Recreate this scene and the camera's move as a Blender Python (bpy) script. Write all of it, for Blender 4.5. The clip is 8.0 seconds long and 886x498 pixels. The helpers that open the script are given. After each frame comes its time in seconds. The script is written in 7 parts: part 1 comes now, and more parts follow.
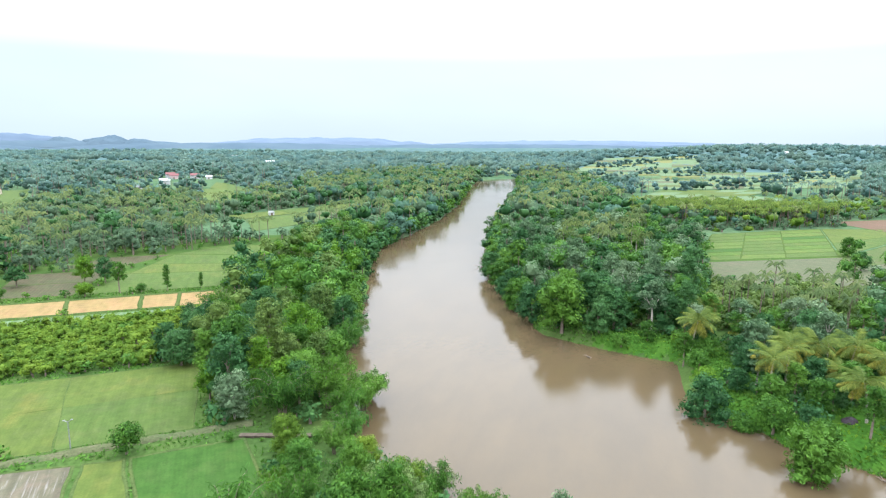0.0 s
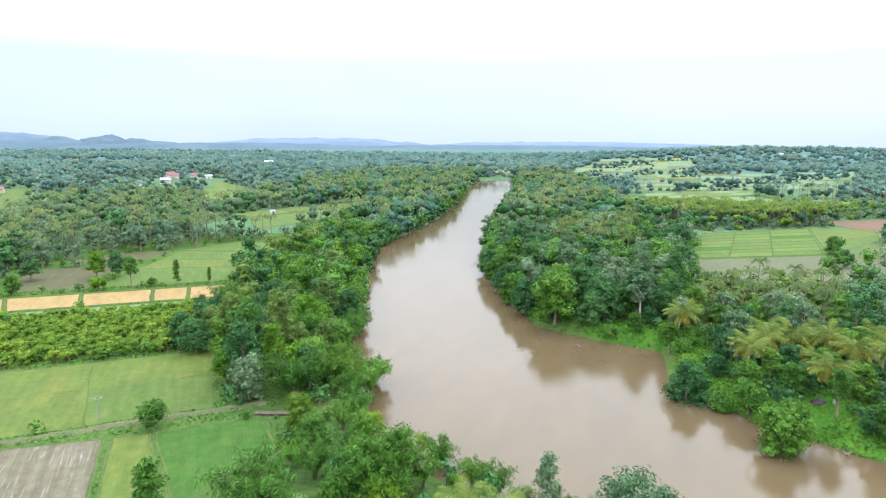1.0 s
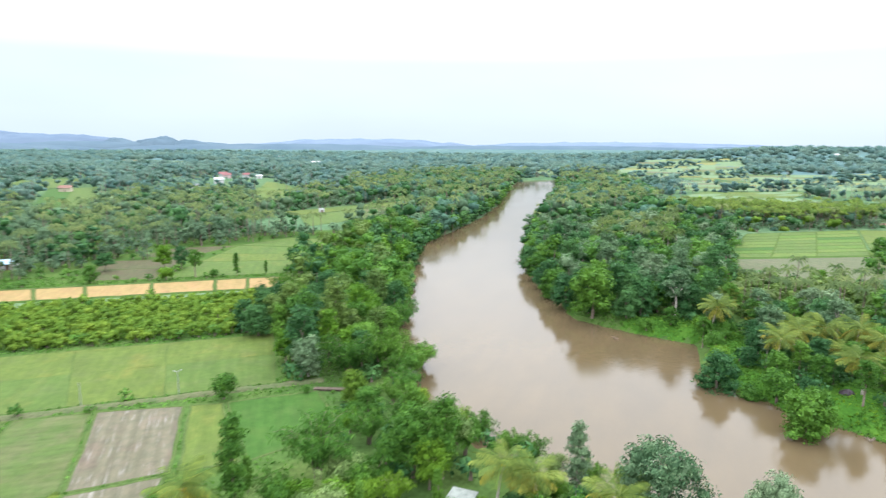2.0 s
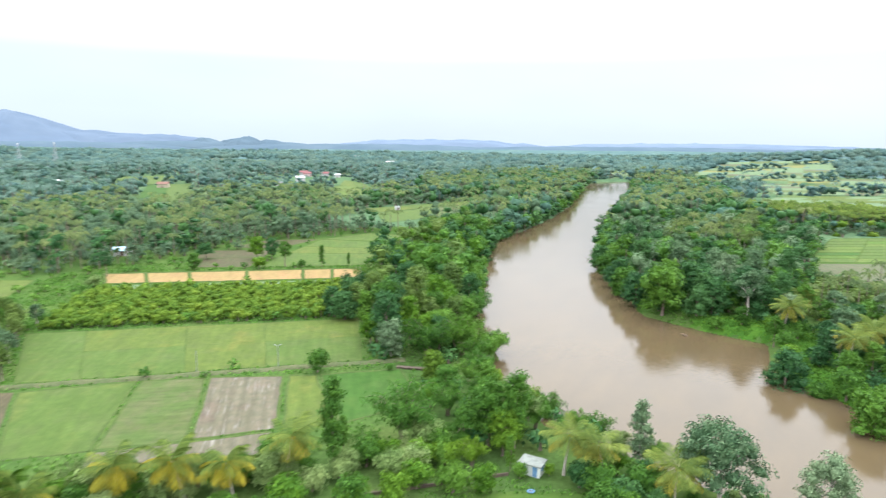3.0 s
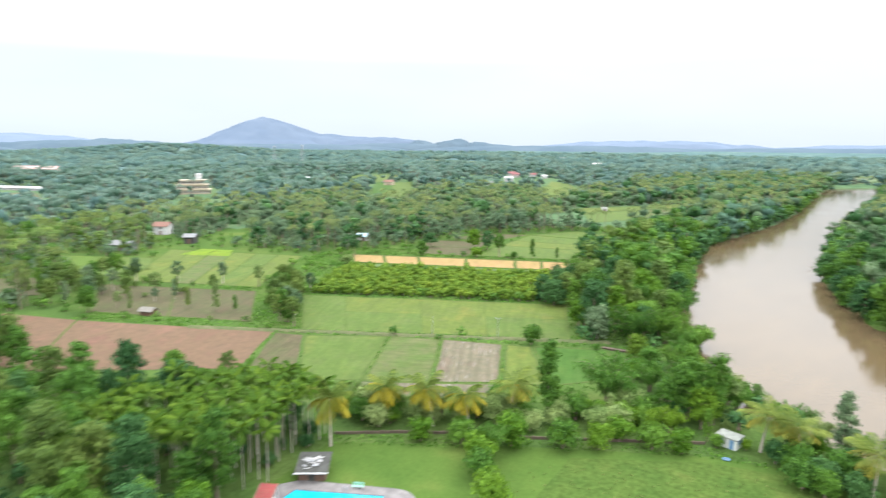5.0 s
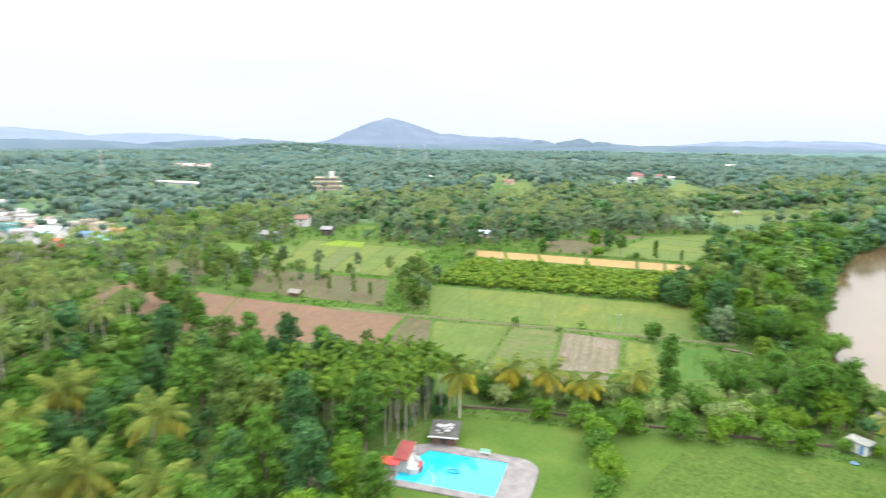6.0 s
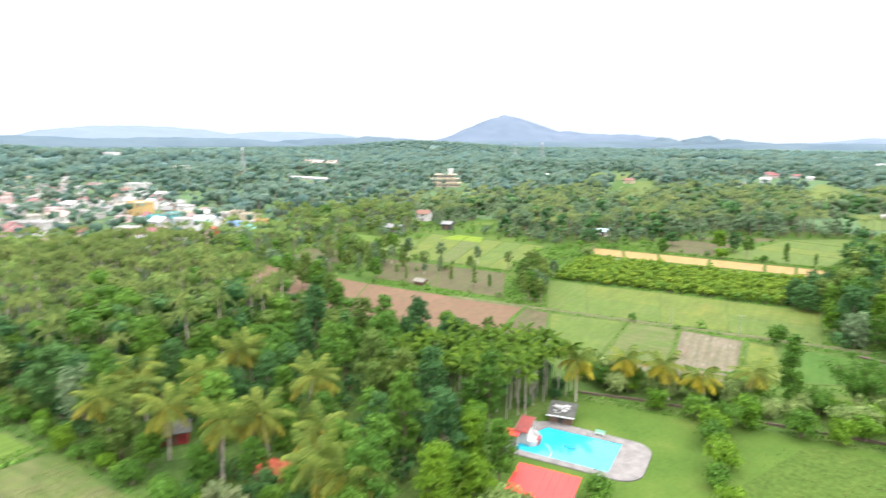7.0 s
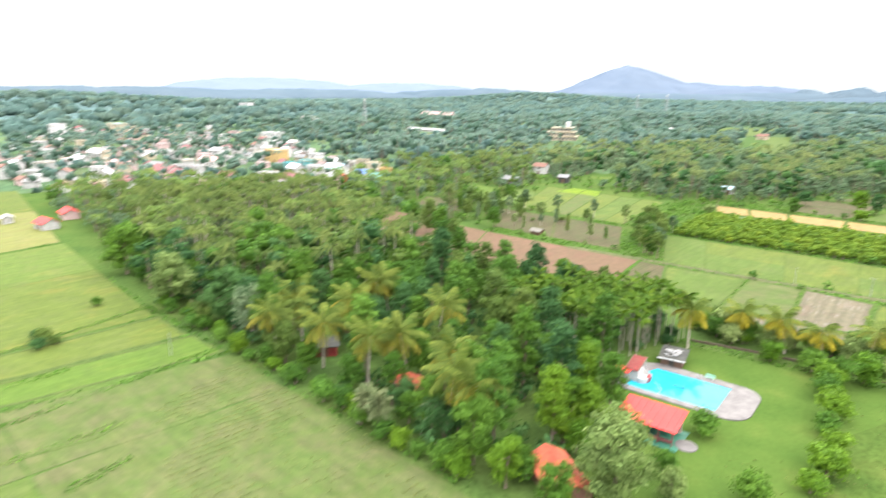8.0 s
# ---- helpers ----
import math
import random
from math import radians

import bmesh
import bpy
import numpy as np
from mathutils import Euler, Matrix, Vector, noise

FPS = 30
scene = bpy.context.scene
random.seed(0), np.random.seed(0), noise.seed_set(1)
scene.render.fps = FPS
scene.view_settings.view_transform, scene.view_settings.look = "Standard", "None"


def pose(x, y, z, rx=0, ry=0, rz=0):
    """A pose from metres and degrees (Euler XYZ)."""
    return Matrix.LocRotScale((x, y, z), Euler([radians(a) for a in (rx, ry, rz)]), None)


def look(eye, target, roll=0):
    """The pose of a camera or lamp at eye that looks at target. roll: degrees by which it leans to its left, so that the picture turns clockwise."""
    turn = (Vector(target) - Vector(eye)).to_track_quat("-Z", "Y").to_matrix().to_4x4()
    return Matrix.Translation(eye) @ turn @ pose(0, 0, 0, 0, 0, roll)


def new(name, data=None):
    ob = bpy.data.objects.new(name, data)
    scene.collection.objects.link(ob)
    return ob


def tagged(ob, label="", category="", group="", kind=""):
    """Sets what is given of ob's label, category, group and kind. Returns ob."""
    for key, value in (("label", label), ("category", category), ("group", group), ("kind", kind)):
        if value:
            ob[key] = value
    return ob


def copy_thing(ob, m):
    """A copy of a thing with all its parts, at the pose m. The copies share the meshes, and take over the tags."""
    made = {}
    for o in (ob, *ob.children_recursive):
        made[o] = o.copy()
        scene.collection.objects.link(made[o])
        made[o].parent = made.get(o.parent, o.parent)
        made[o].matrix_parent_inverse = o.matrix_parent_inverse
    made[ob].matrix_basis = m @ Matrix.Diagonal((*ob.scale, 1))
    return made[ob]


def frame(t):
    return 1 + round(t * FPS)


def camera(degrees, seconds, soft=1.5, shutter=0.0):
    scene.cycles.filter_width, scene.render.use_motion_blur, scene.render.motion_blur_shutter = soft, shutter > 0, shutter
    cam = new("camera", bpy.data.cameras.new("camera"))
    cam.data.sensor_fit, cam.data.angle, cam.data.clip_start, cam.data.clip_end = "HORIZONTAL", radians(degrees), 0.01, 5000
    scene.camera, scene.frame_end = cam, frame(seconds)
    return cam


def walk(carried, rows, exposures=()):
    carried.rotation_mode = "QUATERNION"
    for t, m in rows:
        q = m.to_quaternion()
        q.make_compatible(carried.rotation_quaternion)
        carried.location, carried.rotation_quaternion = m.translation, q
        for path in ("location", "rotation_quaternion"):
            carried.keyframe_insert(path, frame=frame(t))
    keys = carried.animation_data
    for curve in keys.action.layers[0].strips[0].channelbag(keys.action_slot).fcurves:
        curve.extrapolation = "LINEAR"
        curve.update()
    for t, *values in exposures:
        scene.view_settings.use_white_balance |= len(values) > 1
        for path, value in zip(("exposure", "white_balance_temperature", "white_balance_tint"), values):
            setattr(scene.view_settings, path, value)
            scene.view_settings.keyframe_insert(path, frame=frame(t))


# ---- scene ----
cam = camera(71.5, 8.0, soft=1.2, shutter=0.85)
PATH = [
    (0, (-0.591, -1.147, 46.03), (-0.611, 0.823, 45.686), 0.2),
    (0.5, (-0.689, -5.018, 46.047), (-0.708, -3.048, 45.705), 0.2),
    (1, (-1.069, -9.425, 46.087), (-1.08, -7.454, 45.745), 0.4),
    (1.5, (-1.042, -14.019, 46.167), (-1.098, -12.05, 45.826), 0.3),
    (3, (-1.395, -28.467, 46.063), (-1.766, -26.531, 45.723), 0.5),
    (3.5, (-1.083, -33.068, 46.069), (-1.574, -31.159, 45.73), 0.5),
    (4, (-0.493, -37.602, 45.91), (-1.149, -35.743, 45.571), 0.5),
    (4.5, (0.276, -41.885, 46.023), (-0.538, -40.09, 45.684), 0.4),
    (6, (4.447, -54.604, 46.061), (3.167, -53.106, 45.72), 0.4),
    (6.5, (6.634, -58.517, 46.26), (5.22, -57.144, 45.917), 0.4),
    (7, (9.326, -62.496, 46.524), (7.793, -61.26, 46.173), 0.3),
    (7.5, (12.187, -66.097, 46.561), (10.56, -65.012, 46.142), 0.4),
    (8, (15.587, -69.965, 46.782), (13.884, -69.041, 46.282), 0.4),
]
walk(cam, [(t, look(eye, target, roll)) for t, eye, target, roll in PATH], exposures=[(0, 1.0, 5800, 9), (3, 1.02, 6020, 10), (4.5, 1.04, 6200, 11), (6.2, 1.12, 6500, 12), (8, 1.33, 6650, 13)])

# ---- light: an overcast sky, brighter overhead than at the horizon ----
SUN_EL, SUN_AZ = radians(58), radians(35)
world = bpy.data.worlds.new("overcast_sky")
scene.world = world
world.use_nodes = True
wn, wl = world.node_tree.nodes, world.node_tree.links
wn.clear()
w_out = wn.new("ShaderNodeOutputWorld")
w_bg = wn.new("ShaderNodeBackground")
w_sky = wn.new("ShaderNodeTexSky")
w_sky.sky_type, w_sky.sun_disc = "NISHITA", False
w_sky.sun_elevation, w_sky.sun_rotation = SUN_EL, SUN_AZ
w_sky.air_density, w_sky.dust_density = 1.0, 3.0
w_dim = wn.new("ShaderNodeVectorMath")
w_dim.operation = "SCALE"
w_dim.inputs["Scale"].default_value = 0.10
w_co = wn.new("ShaderNodeTexCoord")
w_sep = wn.new("ShaderNodeSeparateXYZ")
w_ramp = wn.new("ShaderNodeValToRGB")
w_ramp.color_ramp.elements[0].position = 0.0
w_ramp.color_ramp.elements[0].color = (0.468, 0.524, 0.555, 1)
w_ramp.color_ramp.elements[1].position = 1.0
w_ramp.color_ramp.elements[1].color = (3.55, 3.58, 3.62, 1)
e = w_ramp.color_ramp.elements.new(0.12)
e.color = (0.490, 0.528, 0.540, 1)
e = w_ramp.color_ramp.elements.new(0.30)
e.color = (1.75, 1.76, 1.75, 1)
e = w_ramp.color_ramp.elements.new(0.5)
e.color = (3.1, 3.12, 3.12, 1)
w_cloud = wn.new("ShaderNodeTexNoise")
w_cloud.inputs["Scale"].default_value = 2.2
w_cloud.inputs["Detail"].default_value = 5
w_map = wn.new("ShaderNodeMapping")
w_map.inputs["Scale"].default_value = (1, 1, 3.5)
w_cr = wn.new("ShaderNodeMapRange")
w_cr.inputs["From Min"].default_value, w_cr.inputs["From Max"].default_value = 0.3, 0.7
w_cr.inputs["To Min"].default_value, w_cr.inputs["To Max"].default_value = 0.96, 1.06
w_cs = wn.new("ShaderNodeVectorMath")
w_cs.operation = "SCALE"
w_mix = wn.new("ShaderNodeMix")
w_mix.data_type = "RGBA"
w_mix.inputs["Factor"].default_value = 0.85
wl.new(w_co.outputs["Generated"], w_sep.inputs[0])
wl.new(w_co.outputs["Generated"], w_map.inputs[0])
wl.new(w_map.outputs[0], w_cloud.inputs["Vector"])
wl.new(w_cloud.outputs["Fac"], w_cr.inputs["Value"])
wl.new(w_sep.outputs["Z"], w_ramp.inputs[0])
wl.new(w_ramp.outputs[0], w_cs.inputs[0])
wl.new(w_cr.outputs[0], w_cs.inputs["Scale"])
wl.new(w_sky.outputs[0], w_dim.inputs[0])
wl.new(w_dim.outputs[0], w_mix.inputs["A"])
wl.new(w_cs.outputs[0], w_mix.inputs["B"])
wl.new(w_mix.outputs["Result"], w_bg.inputs["Color"])
w_bg.inputs["Strength"].default_value = 1.0
wl.new(w_bg.outputs[0], w_out.inputs[0])
sun_data = bpy.data.lights.new("sun", "SUN")
sun_data.energy, sun_data.angle, sun_data.color = 0.85, radians(20), (1.0, 0.96, 0.88)
sun = new("sun", sun_data)
sun.matrix_world = look(Vector((math.sin(SUN_AZ) * math.cos(SUN_EL), math.cos(SUN_AZ) * math.cos(SUN_EL), math.sin(SUN_EL))) * 300, (0, 0, 0))


# ---- materials ----
class Mat:
    """A node material under construction."""

    def __init__(self, name, rough=0.8, metal=0.0):
        self.m = bpy.data.materials.new(name)
        self.m.use_nodes = True
        self.n, self.l = self.m.node_tree.nodes, self.m.node_tree.links
        self.b = self.n["Principled BSDF"]
        self.b.inputs["Roughness"].default_value = rough
        self.b.inputs["Metallic"].default_value = metal
        self.b.inputs["Specular IOR Level"].default_value = 0.3
        self.geo = self.n.new("ShaderNodeNewGeometry")

    def noise(self, scale, detail=4.0, stretch=(1, 1, 1), turn=0.0, rough=0.55):
        spin = self.n.new("ShaderNodeMapping")
        spin.inputs["Rotation"].default_value = (0, 0, turn)
        mp = self.n.new("ShaderNodeMapping")
        mp.inputs["Scale"].default_value = stretch
        nz = self.n.new("ShaderNodeTexNoise")
        nz.inputs["Scale"].default_value = scale
        nz.inputs["Detail"].default_value = detail
        nz.inputs["Roughness"].default_value = rough
        self.l.new(self.geo.outputs["Position"], spin.inputs[0])
        self.l.new(spin.outputs[0], mp.inputs[0])
        self.l.new(mp.outputs[0], nz.inputs["Vector"])
        return nz.outputs["Fac"]

    def rows(self, spacing, turn, warp=1.5):
        mp = self.n.new("ShaderNodeMapping")
        mp.inputs["Rotation"].default_value = (0, 0, turn)
        wv = self.n.new("ShaderNodeTexWave")
        wv.bands_direction = "X"
        wv.inputs["Scale"].default_value = 6.2832 / (20.0 * spacing)
        wv.inputs["Distortion"].default_value = warp
        wv.inputs["Detail"].default_value = 2
        self.l.new(self.geo.outputs["Position"], mp.inputs[0])
        self.l.new(mp.outputs[0], wv.inputs["Vector"])
        return wv.outputs["Fac"]

    def ramp(self, fac, *stops):
        r = self.n.new("ShaderNodeValToRGB")
        els = r.color_ramp.elements
        while len(els) < len(stops):
            els.new(0.5)
        for el, (p, c) in zip(els, stops):
            el.position, el.color = p, (*c, 1)
        self.l.new(fac, r.inputs[0])
        return r.outputs[0]

    def mix(self, fac, a, b, how="MIX"):
        x = self.n.new("ShaderNodeMix")
        x.data_type, x.blend_type = "RGBA", how
        for key, v in (("Factor", fac), ("A", a), ("B", b)):
            if isinstance(v, (int, float)):
                x.inputs[key].default_value = v
            elif isinstance(v, tuple):
                x.inputs[key].default_value = (*v, 1)
            else:
                self.l.new(v, x.inputs[key])
        return x.outputs["Result"]

    def bump(self, fac, strength=0.5, distance=0.1):
        b = self.n.new("ShaderNodeBump")
        b.inputs["Strength"].default_value, b.inputs["Distance"].default_value = strength, distance
        self.l.new(fac, b.inputs["Height"])
        self.l.new(b.outputs[0], self.b.inputs["Normal"])

    def colour(self, c):
        if isinstance(c, tuple):
            self.b.inputs["Base Color"].default_value = (*c, 1)
        else:
            self.l.new(c, self.b.inputs["Base Color"])
        return self.m


def leaf_material(name, dark, mid, light, gloss=0.6, see=0.2, vary=0.36):
    """Foliage: each tree takes a tint of its own, each leaf clump a smaller one."""
    k = Mat(name, gloss)
    k.b.inputs["Specular IOR Level"].default_value = 0.08
    info = k.n.new("ShaderNodeObjectInfo")
    att = k.n.new("ShaderNodeAttribute")
    att.attribute_name = "tint"
    add = k.n.new("ShaderNodeMath")
    add.operation = "ADD"
    k.l.new(info.outputs["Random"], add.inputs[0])
    k.l.new(att.outputs["Fac"], add.inputs[1])
    fr = k.n.new("ShaderNodeMath")
    fr.operation = "FRACT"
    k.l.new(add.outputs[0], fr.inputs[0])
    tree = k.ramp(fr.outputs[0], (0.0, dark), (0.5, mid), (1.0, light))
    leaf = k.ramp(k.geo.outputs["Random Per Island"], (0.0, tuple(v * (1 - vary) for v in dark)), (0.55, mid), (1.0, tuple(v * (1 + vary * 0.8) for v in light)))
    c = k.mix(0.42, tree, leaf)
    patch = k.ramp(k.noise(0.35, 3), (0.35, (0.8, 0.85, 0.8)), (0.65, (1.15, 1.12, 1.05)))
    c = k.mix(1.0, c, patch, "MULTIPLY")
    k.colour(c)
    tr = k.n.new("ShaderNodeBsdfTranslucent")
    k.l.new(c, tr.inputs["Color"])
    mx = k.n.new("ShaderNodeMixShader")
    mx.inputs[0].default_value = see
    k.l.new(k.b.outputs[0], mx.inputs[1])
    k.l.new(tr.outputs[0], mx.inputs[2])
    k.l.new(mx.outputs[0], k.n["Material Output"].inputs["Surface"])
    return k.m


def ground_material(name, stops, scale=0.12, fine=2.5, bump=0.4, rough=0.9, grain=0.25):
    k = Mat(name, rough)
    k.b.inputs["Specular IOR Level"].default_value = 0.0
    big = k.ramp(k.noise(scale, 5), *stops)
    small = k.ramp(k.noise(fine, 6), (0.3, (1 - grain * 1.1,) * 3), (0.7, (1 + grain,) * 3))
    k.bump(k.noise(fine * 2, 6), bump, 0.15)
    return k.colour(k.mix(1.0, big, small, "MULTIPLY"))


def field_material(name, a, b, soil, spacing=0.6, turn=-21, strength=0.5, patchy=0.5, pale=None, streaky=0.1):
    """A planted field: rows, patches of thin growth and a few streaks."""
    k = Mat(name, 0.85)
    k.b.inputs["Specular IOR Level"].default_value = 0.05
    rows = k.rows(spacing, radians(turn))
    mid = tuple((p + q) / 2 * w for p, q, w in zip(a, b, (0.88, 1.02, 0.9)))
    base = k.ramp(k.noise(0.07, 6, (1.8, 1, 1), radians(turn), 0.62), (0.32, a), (0.47, mid), (0.53, mid), (0.68, b))
    thin = k.ramp(k.noise(0.16, 6, rough=0.65), (patchy, (0, 0, 0)), (patchy + 0.25, (0.8, 0.8, 0.8)))
    base = k.mix(thin, base, soil)
    blot = k.ramp(k.noise(0.55, 5, rough=0.65), (0.32, (0.84, 0.88, 0.84)), (0.68, (1.16, 1.12, 1.08)))
    base = k.mix(1.0, base, blot, "MULTIPLY")
    streak = k.ramp(k.noise(0.7, 4, (1, 0.12, 1), radians(turn)), (0.35, (1 - streaky, 1 - 0.9 * streaky, 1 - 1.2 * streaky)), (0.65, (1 + streaky, 1 + 0.9 * streaky, 1 + 0.8 * streaky)))
    base = k.mix(1.0, base, streak, "MULTIPLY")
    rc = k.ramp(rows, (0.2, (1 - strength * 0.5,) * 3), (0.8, (1 + strength * 0.25,) * 3))
    base = k.mix(1.0, base, rc, "MULTIPLY")
    if pale:
        mark = k.ramp(k.noise(2.4, 5, (1, 0.05, 1), radians(turn), 0.6), (0.54, (0, 0, 0)), (0.66, (0.7, 0.7, 0.7)))
        gate = k.ramp(k.noise(0.22, 4), (0.40, (0, 0, 0)), (0.56, (1, 1, 1)))
        base = k.mix(k.mix(1.0, mark, gate, "MULTIPLY"), base, pale)
    fine = k.ramp(k.noise(3.5, 5), (0.3, (0.90, 0.91, 0.90)), (0.7, (1.10, 1.09, 1.09)))
    k.bump(k.noise(4.0, 5), 0.35, 0.15)
    return k.colour(k.mix(1.0, base, fine, "MULTIPLY"))


def plain_material(name, colour, rough=0.6, wear=0.25, scale=1.5, metal=0.0, bump=0.1):
    k = Mat(name, rough, metal)
    dirt = k.ramp(k.noise(scale, 6), (0.3, tuple(v * (1 - wear) for v in colour)), (0.65, colour))
    fine = k.ramp(k.noise(scale * 9, 4), (0.3, (0.9, 0.9, 0.9)), (0.7, (1.06, 1.06, 1.06)))
    k.bump(k.noise(scale * 8, 4), bump, 0.02)
    return k.colour(k.mix(1.0, dirt, fine, "MULTIPLY"))


M_LEAF = leaf_material("leaf_green", (0.026, 0.072, 0.012), (0.045, 0.11, 0.015), (0.082, 0.162, 0.02))
M_PALELEAF = leaf_material("leaf_pale_green", (0.088, 0.142, 0.040), (0.128, 0.188, 0.058), (0.184, 0.236, 0.088))
M_DARK = leaf_material("leaf_dark", (0.019, 0.061, 0.022), (0.033, 0.089, 0.028), (0.060, 0.128, 0.036))
M_LIGHT = leaf_material("leaf_bright", (0.04, 0.102, 0.009), (0.064, 0.142, 0.012), (0.11, 0.19, 0.016))
M_GREY = leaf_material("leaf_silvery", (0.042, 0.085, 0.04), (0.068, 0.122, 0.057), (0.150, 0.200, 0.112))
M_CROP = leaf_material("leaf_yellow_green", (0.066, 0.128, 0.018), (0.1, 0.172, 0.021), (0.15, 0.212, 0.026), 0.7, 0.4, 0.25)
# Distance haze is put into these three leaf colours: paler, bluer, more see-through.
M_FAR = leaf_material("leaf_far_hazed", (0.116, 0.196, 0.192), (0.130, 0.216, 0.206), (0.144, 0.234, 0.212), 0.9, 0.7, 0.2)
M_FAROLIVE = leaf_material("leaf_far_olive_hazed", (0.126, 0.194, 0.172), (0.144, 0.214, 0.184), (0.162, 0.234, 0.190), 0.9, 0.7, 0.2)
M_FARGREEN = leaf_material("leaf_far_green_hazed", (0.088, 0.158, 0.128), (0.102, 0.176, 0.140), (0.120, 0.196, 0.146), 0.9, 0.7, 0.2)
# Middle-distance woods: some haze is mixed into the leaf green.
M_MID = leaf_material("leaf_mid_hazed", (0.058, 0.120, 0.096), (0.074, 0.146, 0.110), (0.098, 0.178, 0.114), 0.8, 0.5, 0.15)
M_FROND = leaf_material("palm_leaf", (0.050, 0.084, 0.016), (0.090, 0.126, 0.023), (0.142, 0.170, 0.033))
M_PALMWOOD = leaf_material("palm_grove_leaf", (0.070, 0.108, 0.046), (0.108, 0.148, 0.056), (0.168, 0.196, 0.072), 0.8, 0.5, 0.15)
M_FRONDY = leaf_material("palm_leaf_yellow", (0.135, 0.135, 0.014), (0.215, 0.185, 0.016), (0.28, 0.232, 0.022))
M_FRONDO = leaf_material("palm_leaf_old", (0.088, 0.100, 0.014), (0.138, 0.134, 0.018), (0.200, 0.176, 0.024))
M_FRONDG = leaf_material("fan_palm_leaf", (0.080, 0.112, 0.050), (0.124, 0.156, 0.074), (0.184, 0.205, 0.110))
M_BAMBOO = leaf_material("bamboo_leaf", (0.034, 0.092, 0.016), (0.058, 0.138, 0.021), (0.1, 0.19, 0.028))
M_OLIVE = leaf_material("leaf_olive", (0.044, 0.084, 0.02), (0.07, 0.118, 0.026), (0.112, 0.158, 0.036))
# Olive leaf colour with a little haze mixed in, for middle distance.
M_MIDOLIVE = leaf_material("leaf_mid_olive_hazed", (0.072, 0.122, 0.076), (0.098, 0.156, 0.090), (0.138, 0.194, 0.102), 0.8, 0.5, 0.15)
M_AREGROVE = leaf_material("areca_grove_leaf", (0.080, 0.130, 0.030), (0.115, 0.170, 0.036), (0.165, 0.212, 0.044), 0.8, 0.5)
M_ARECA = leaf_material("areca_leaf", (0.025, 0.063, 0.006), (0.044, 0.092, 0.008), (0.080, 0.132, 0.011))
M_PALMOLIVE = leaf_material("palm_leaf_olive", (0.048, 0.080, 0.022), (0.070, 0.102, 0.028), (0.104, 0.134, 0.036), 0.8, 0.35)
M_RICEPLANT = leaf_material("rice_plant", (0.100, 0.132, 0.040), (0.145, 0.172, 0.058), (0.205, 0.222, 0.090), 0.7, 0.5, 0.2)
M_BARK = plain_material("bark", (0.17, 0.13, 0.10), 0.9, 0.4, 2.0, bump=0.5)
M_PALE = plain_material("pale_bark", (0.36, 0.32, 0.27), 0.9, 0.35, 3.0, bump=0.4)

M_GROUND = ground_material("grassy_ground", [(0.25, (0.032, 0.060, 0.018)), (0.5, (0.044, 0.076, 0.020)), (0.75, (0.066, 0.090, 0.026))], 0.06, 1.2)
M_LAWN = ground_material("lawn_grass", [(0.3, (0.034, 0.065, 0.014)), (0.55, (0.046, 0.078, 0.017)), (0.75, (0.066, 0.090, 0.022))], 0.11, 1.6, 0.15, grain=0.10)
M_LUSH = ground_material("lush_bank_grass", [(0.3, (0.026, 0.070, 0.010)), (0.55, (0.038, 0.090, 0.012)), (0.75, (0.056, 0.108, 0.016))], 0.2, 1.6, 0.6)
M_MEADOW = ground_material("rough_meadow", [(0.3, (0.030, 0.056, 0.013)), (0.55, (0.043, 0.069, 0.016)), (0.75, (0.068, 0.083, 0.023))], 0.14, 1.3, 0.4)
M_PATH = ground_material("dirt_path", [(0.3, (0.054, 0.072, 0.031)), (0.6, (0.078, 0.083, 0.042)), (0.75, (0.108, 0.095, 0.068))], 0.4, 3.0)
M_BUND = ground_material("bund_grass", [(0.3, (0.042, 0.066, 0.022)), (0.7, (0.064, 0.084, 0.027))], 0.3, 3.0)
M_RICE = field_material("rice_green", (0.048, 0.069, 0.020), (0.064, 0.082, 0.022), (0.060, 0.077, 0.027), strength=0.05)
M_RICE2 = field_material("rice_fresh", (0.028, 0.058, 0.013), (0.038, 0.069, 0.015), (0.040, 0.067, 0.018), strength=0.05)
M_RICEY = field_material("rice_yellowing", (0.054, 0.072, 0.020), (0.080, 0.088, 0.022), (0.062, 0.076, 0.026), strength=0.05)
M_RICEM = field_material("rice_muddy", (0.050, 0.068, 0.021), (0.060, 0.075, 0.026), (0.072, 0.071, 0.037), spacing=1.4, turn=-111, strength=0.06, patchy=0.42)
M_SEED = field_material("bright_seedbed", (0.078, 0.112, 0.012), (0.100, 0.130, 0.013), (0.080, 0.100, 0.018), strength=0.05)
M_SEEDY = field_material("lush_grass_strip", (0.050, 0.078, 0.018), (0.066, 0.092, 0.020), (0.050, 0.072, 0.022), strength=0.05)
M_LIME = field_material("young_rice_seedbed", (0.060, 0.082, 0.022), (0.074, 0.093, 0.024), (0.068, 0.081, 0.028), strength=0.05)
M_MUD = field_material("wet_mud_plot", (0.068, 0.067, 0.042), (0.081, 0.075, 0.050), (0.060, 0.069, 0.037), 2.0, -50, 0.06, 0.5)
M_GOLDGREEN = field_material("ripening_rice", (0.103, 0.099, 0.037), (0.124, 0.112, 0.044), (0.097, 0.097, 0.046), strength=0.05)
# Far plots get their haze from this pale colour; the stubble is truly pale.
M_PADDYFAR = field_material("pale_hazed_paddy", (0.076, 0.106, 0.060), (0.092, 0.120, 0.066), (0.104, 0.104, 0.072), strength=0.05)
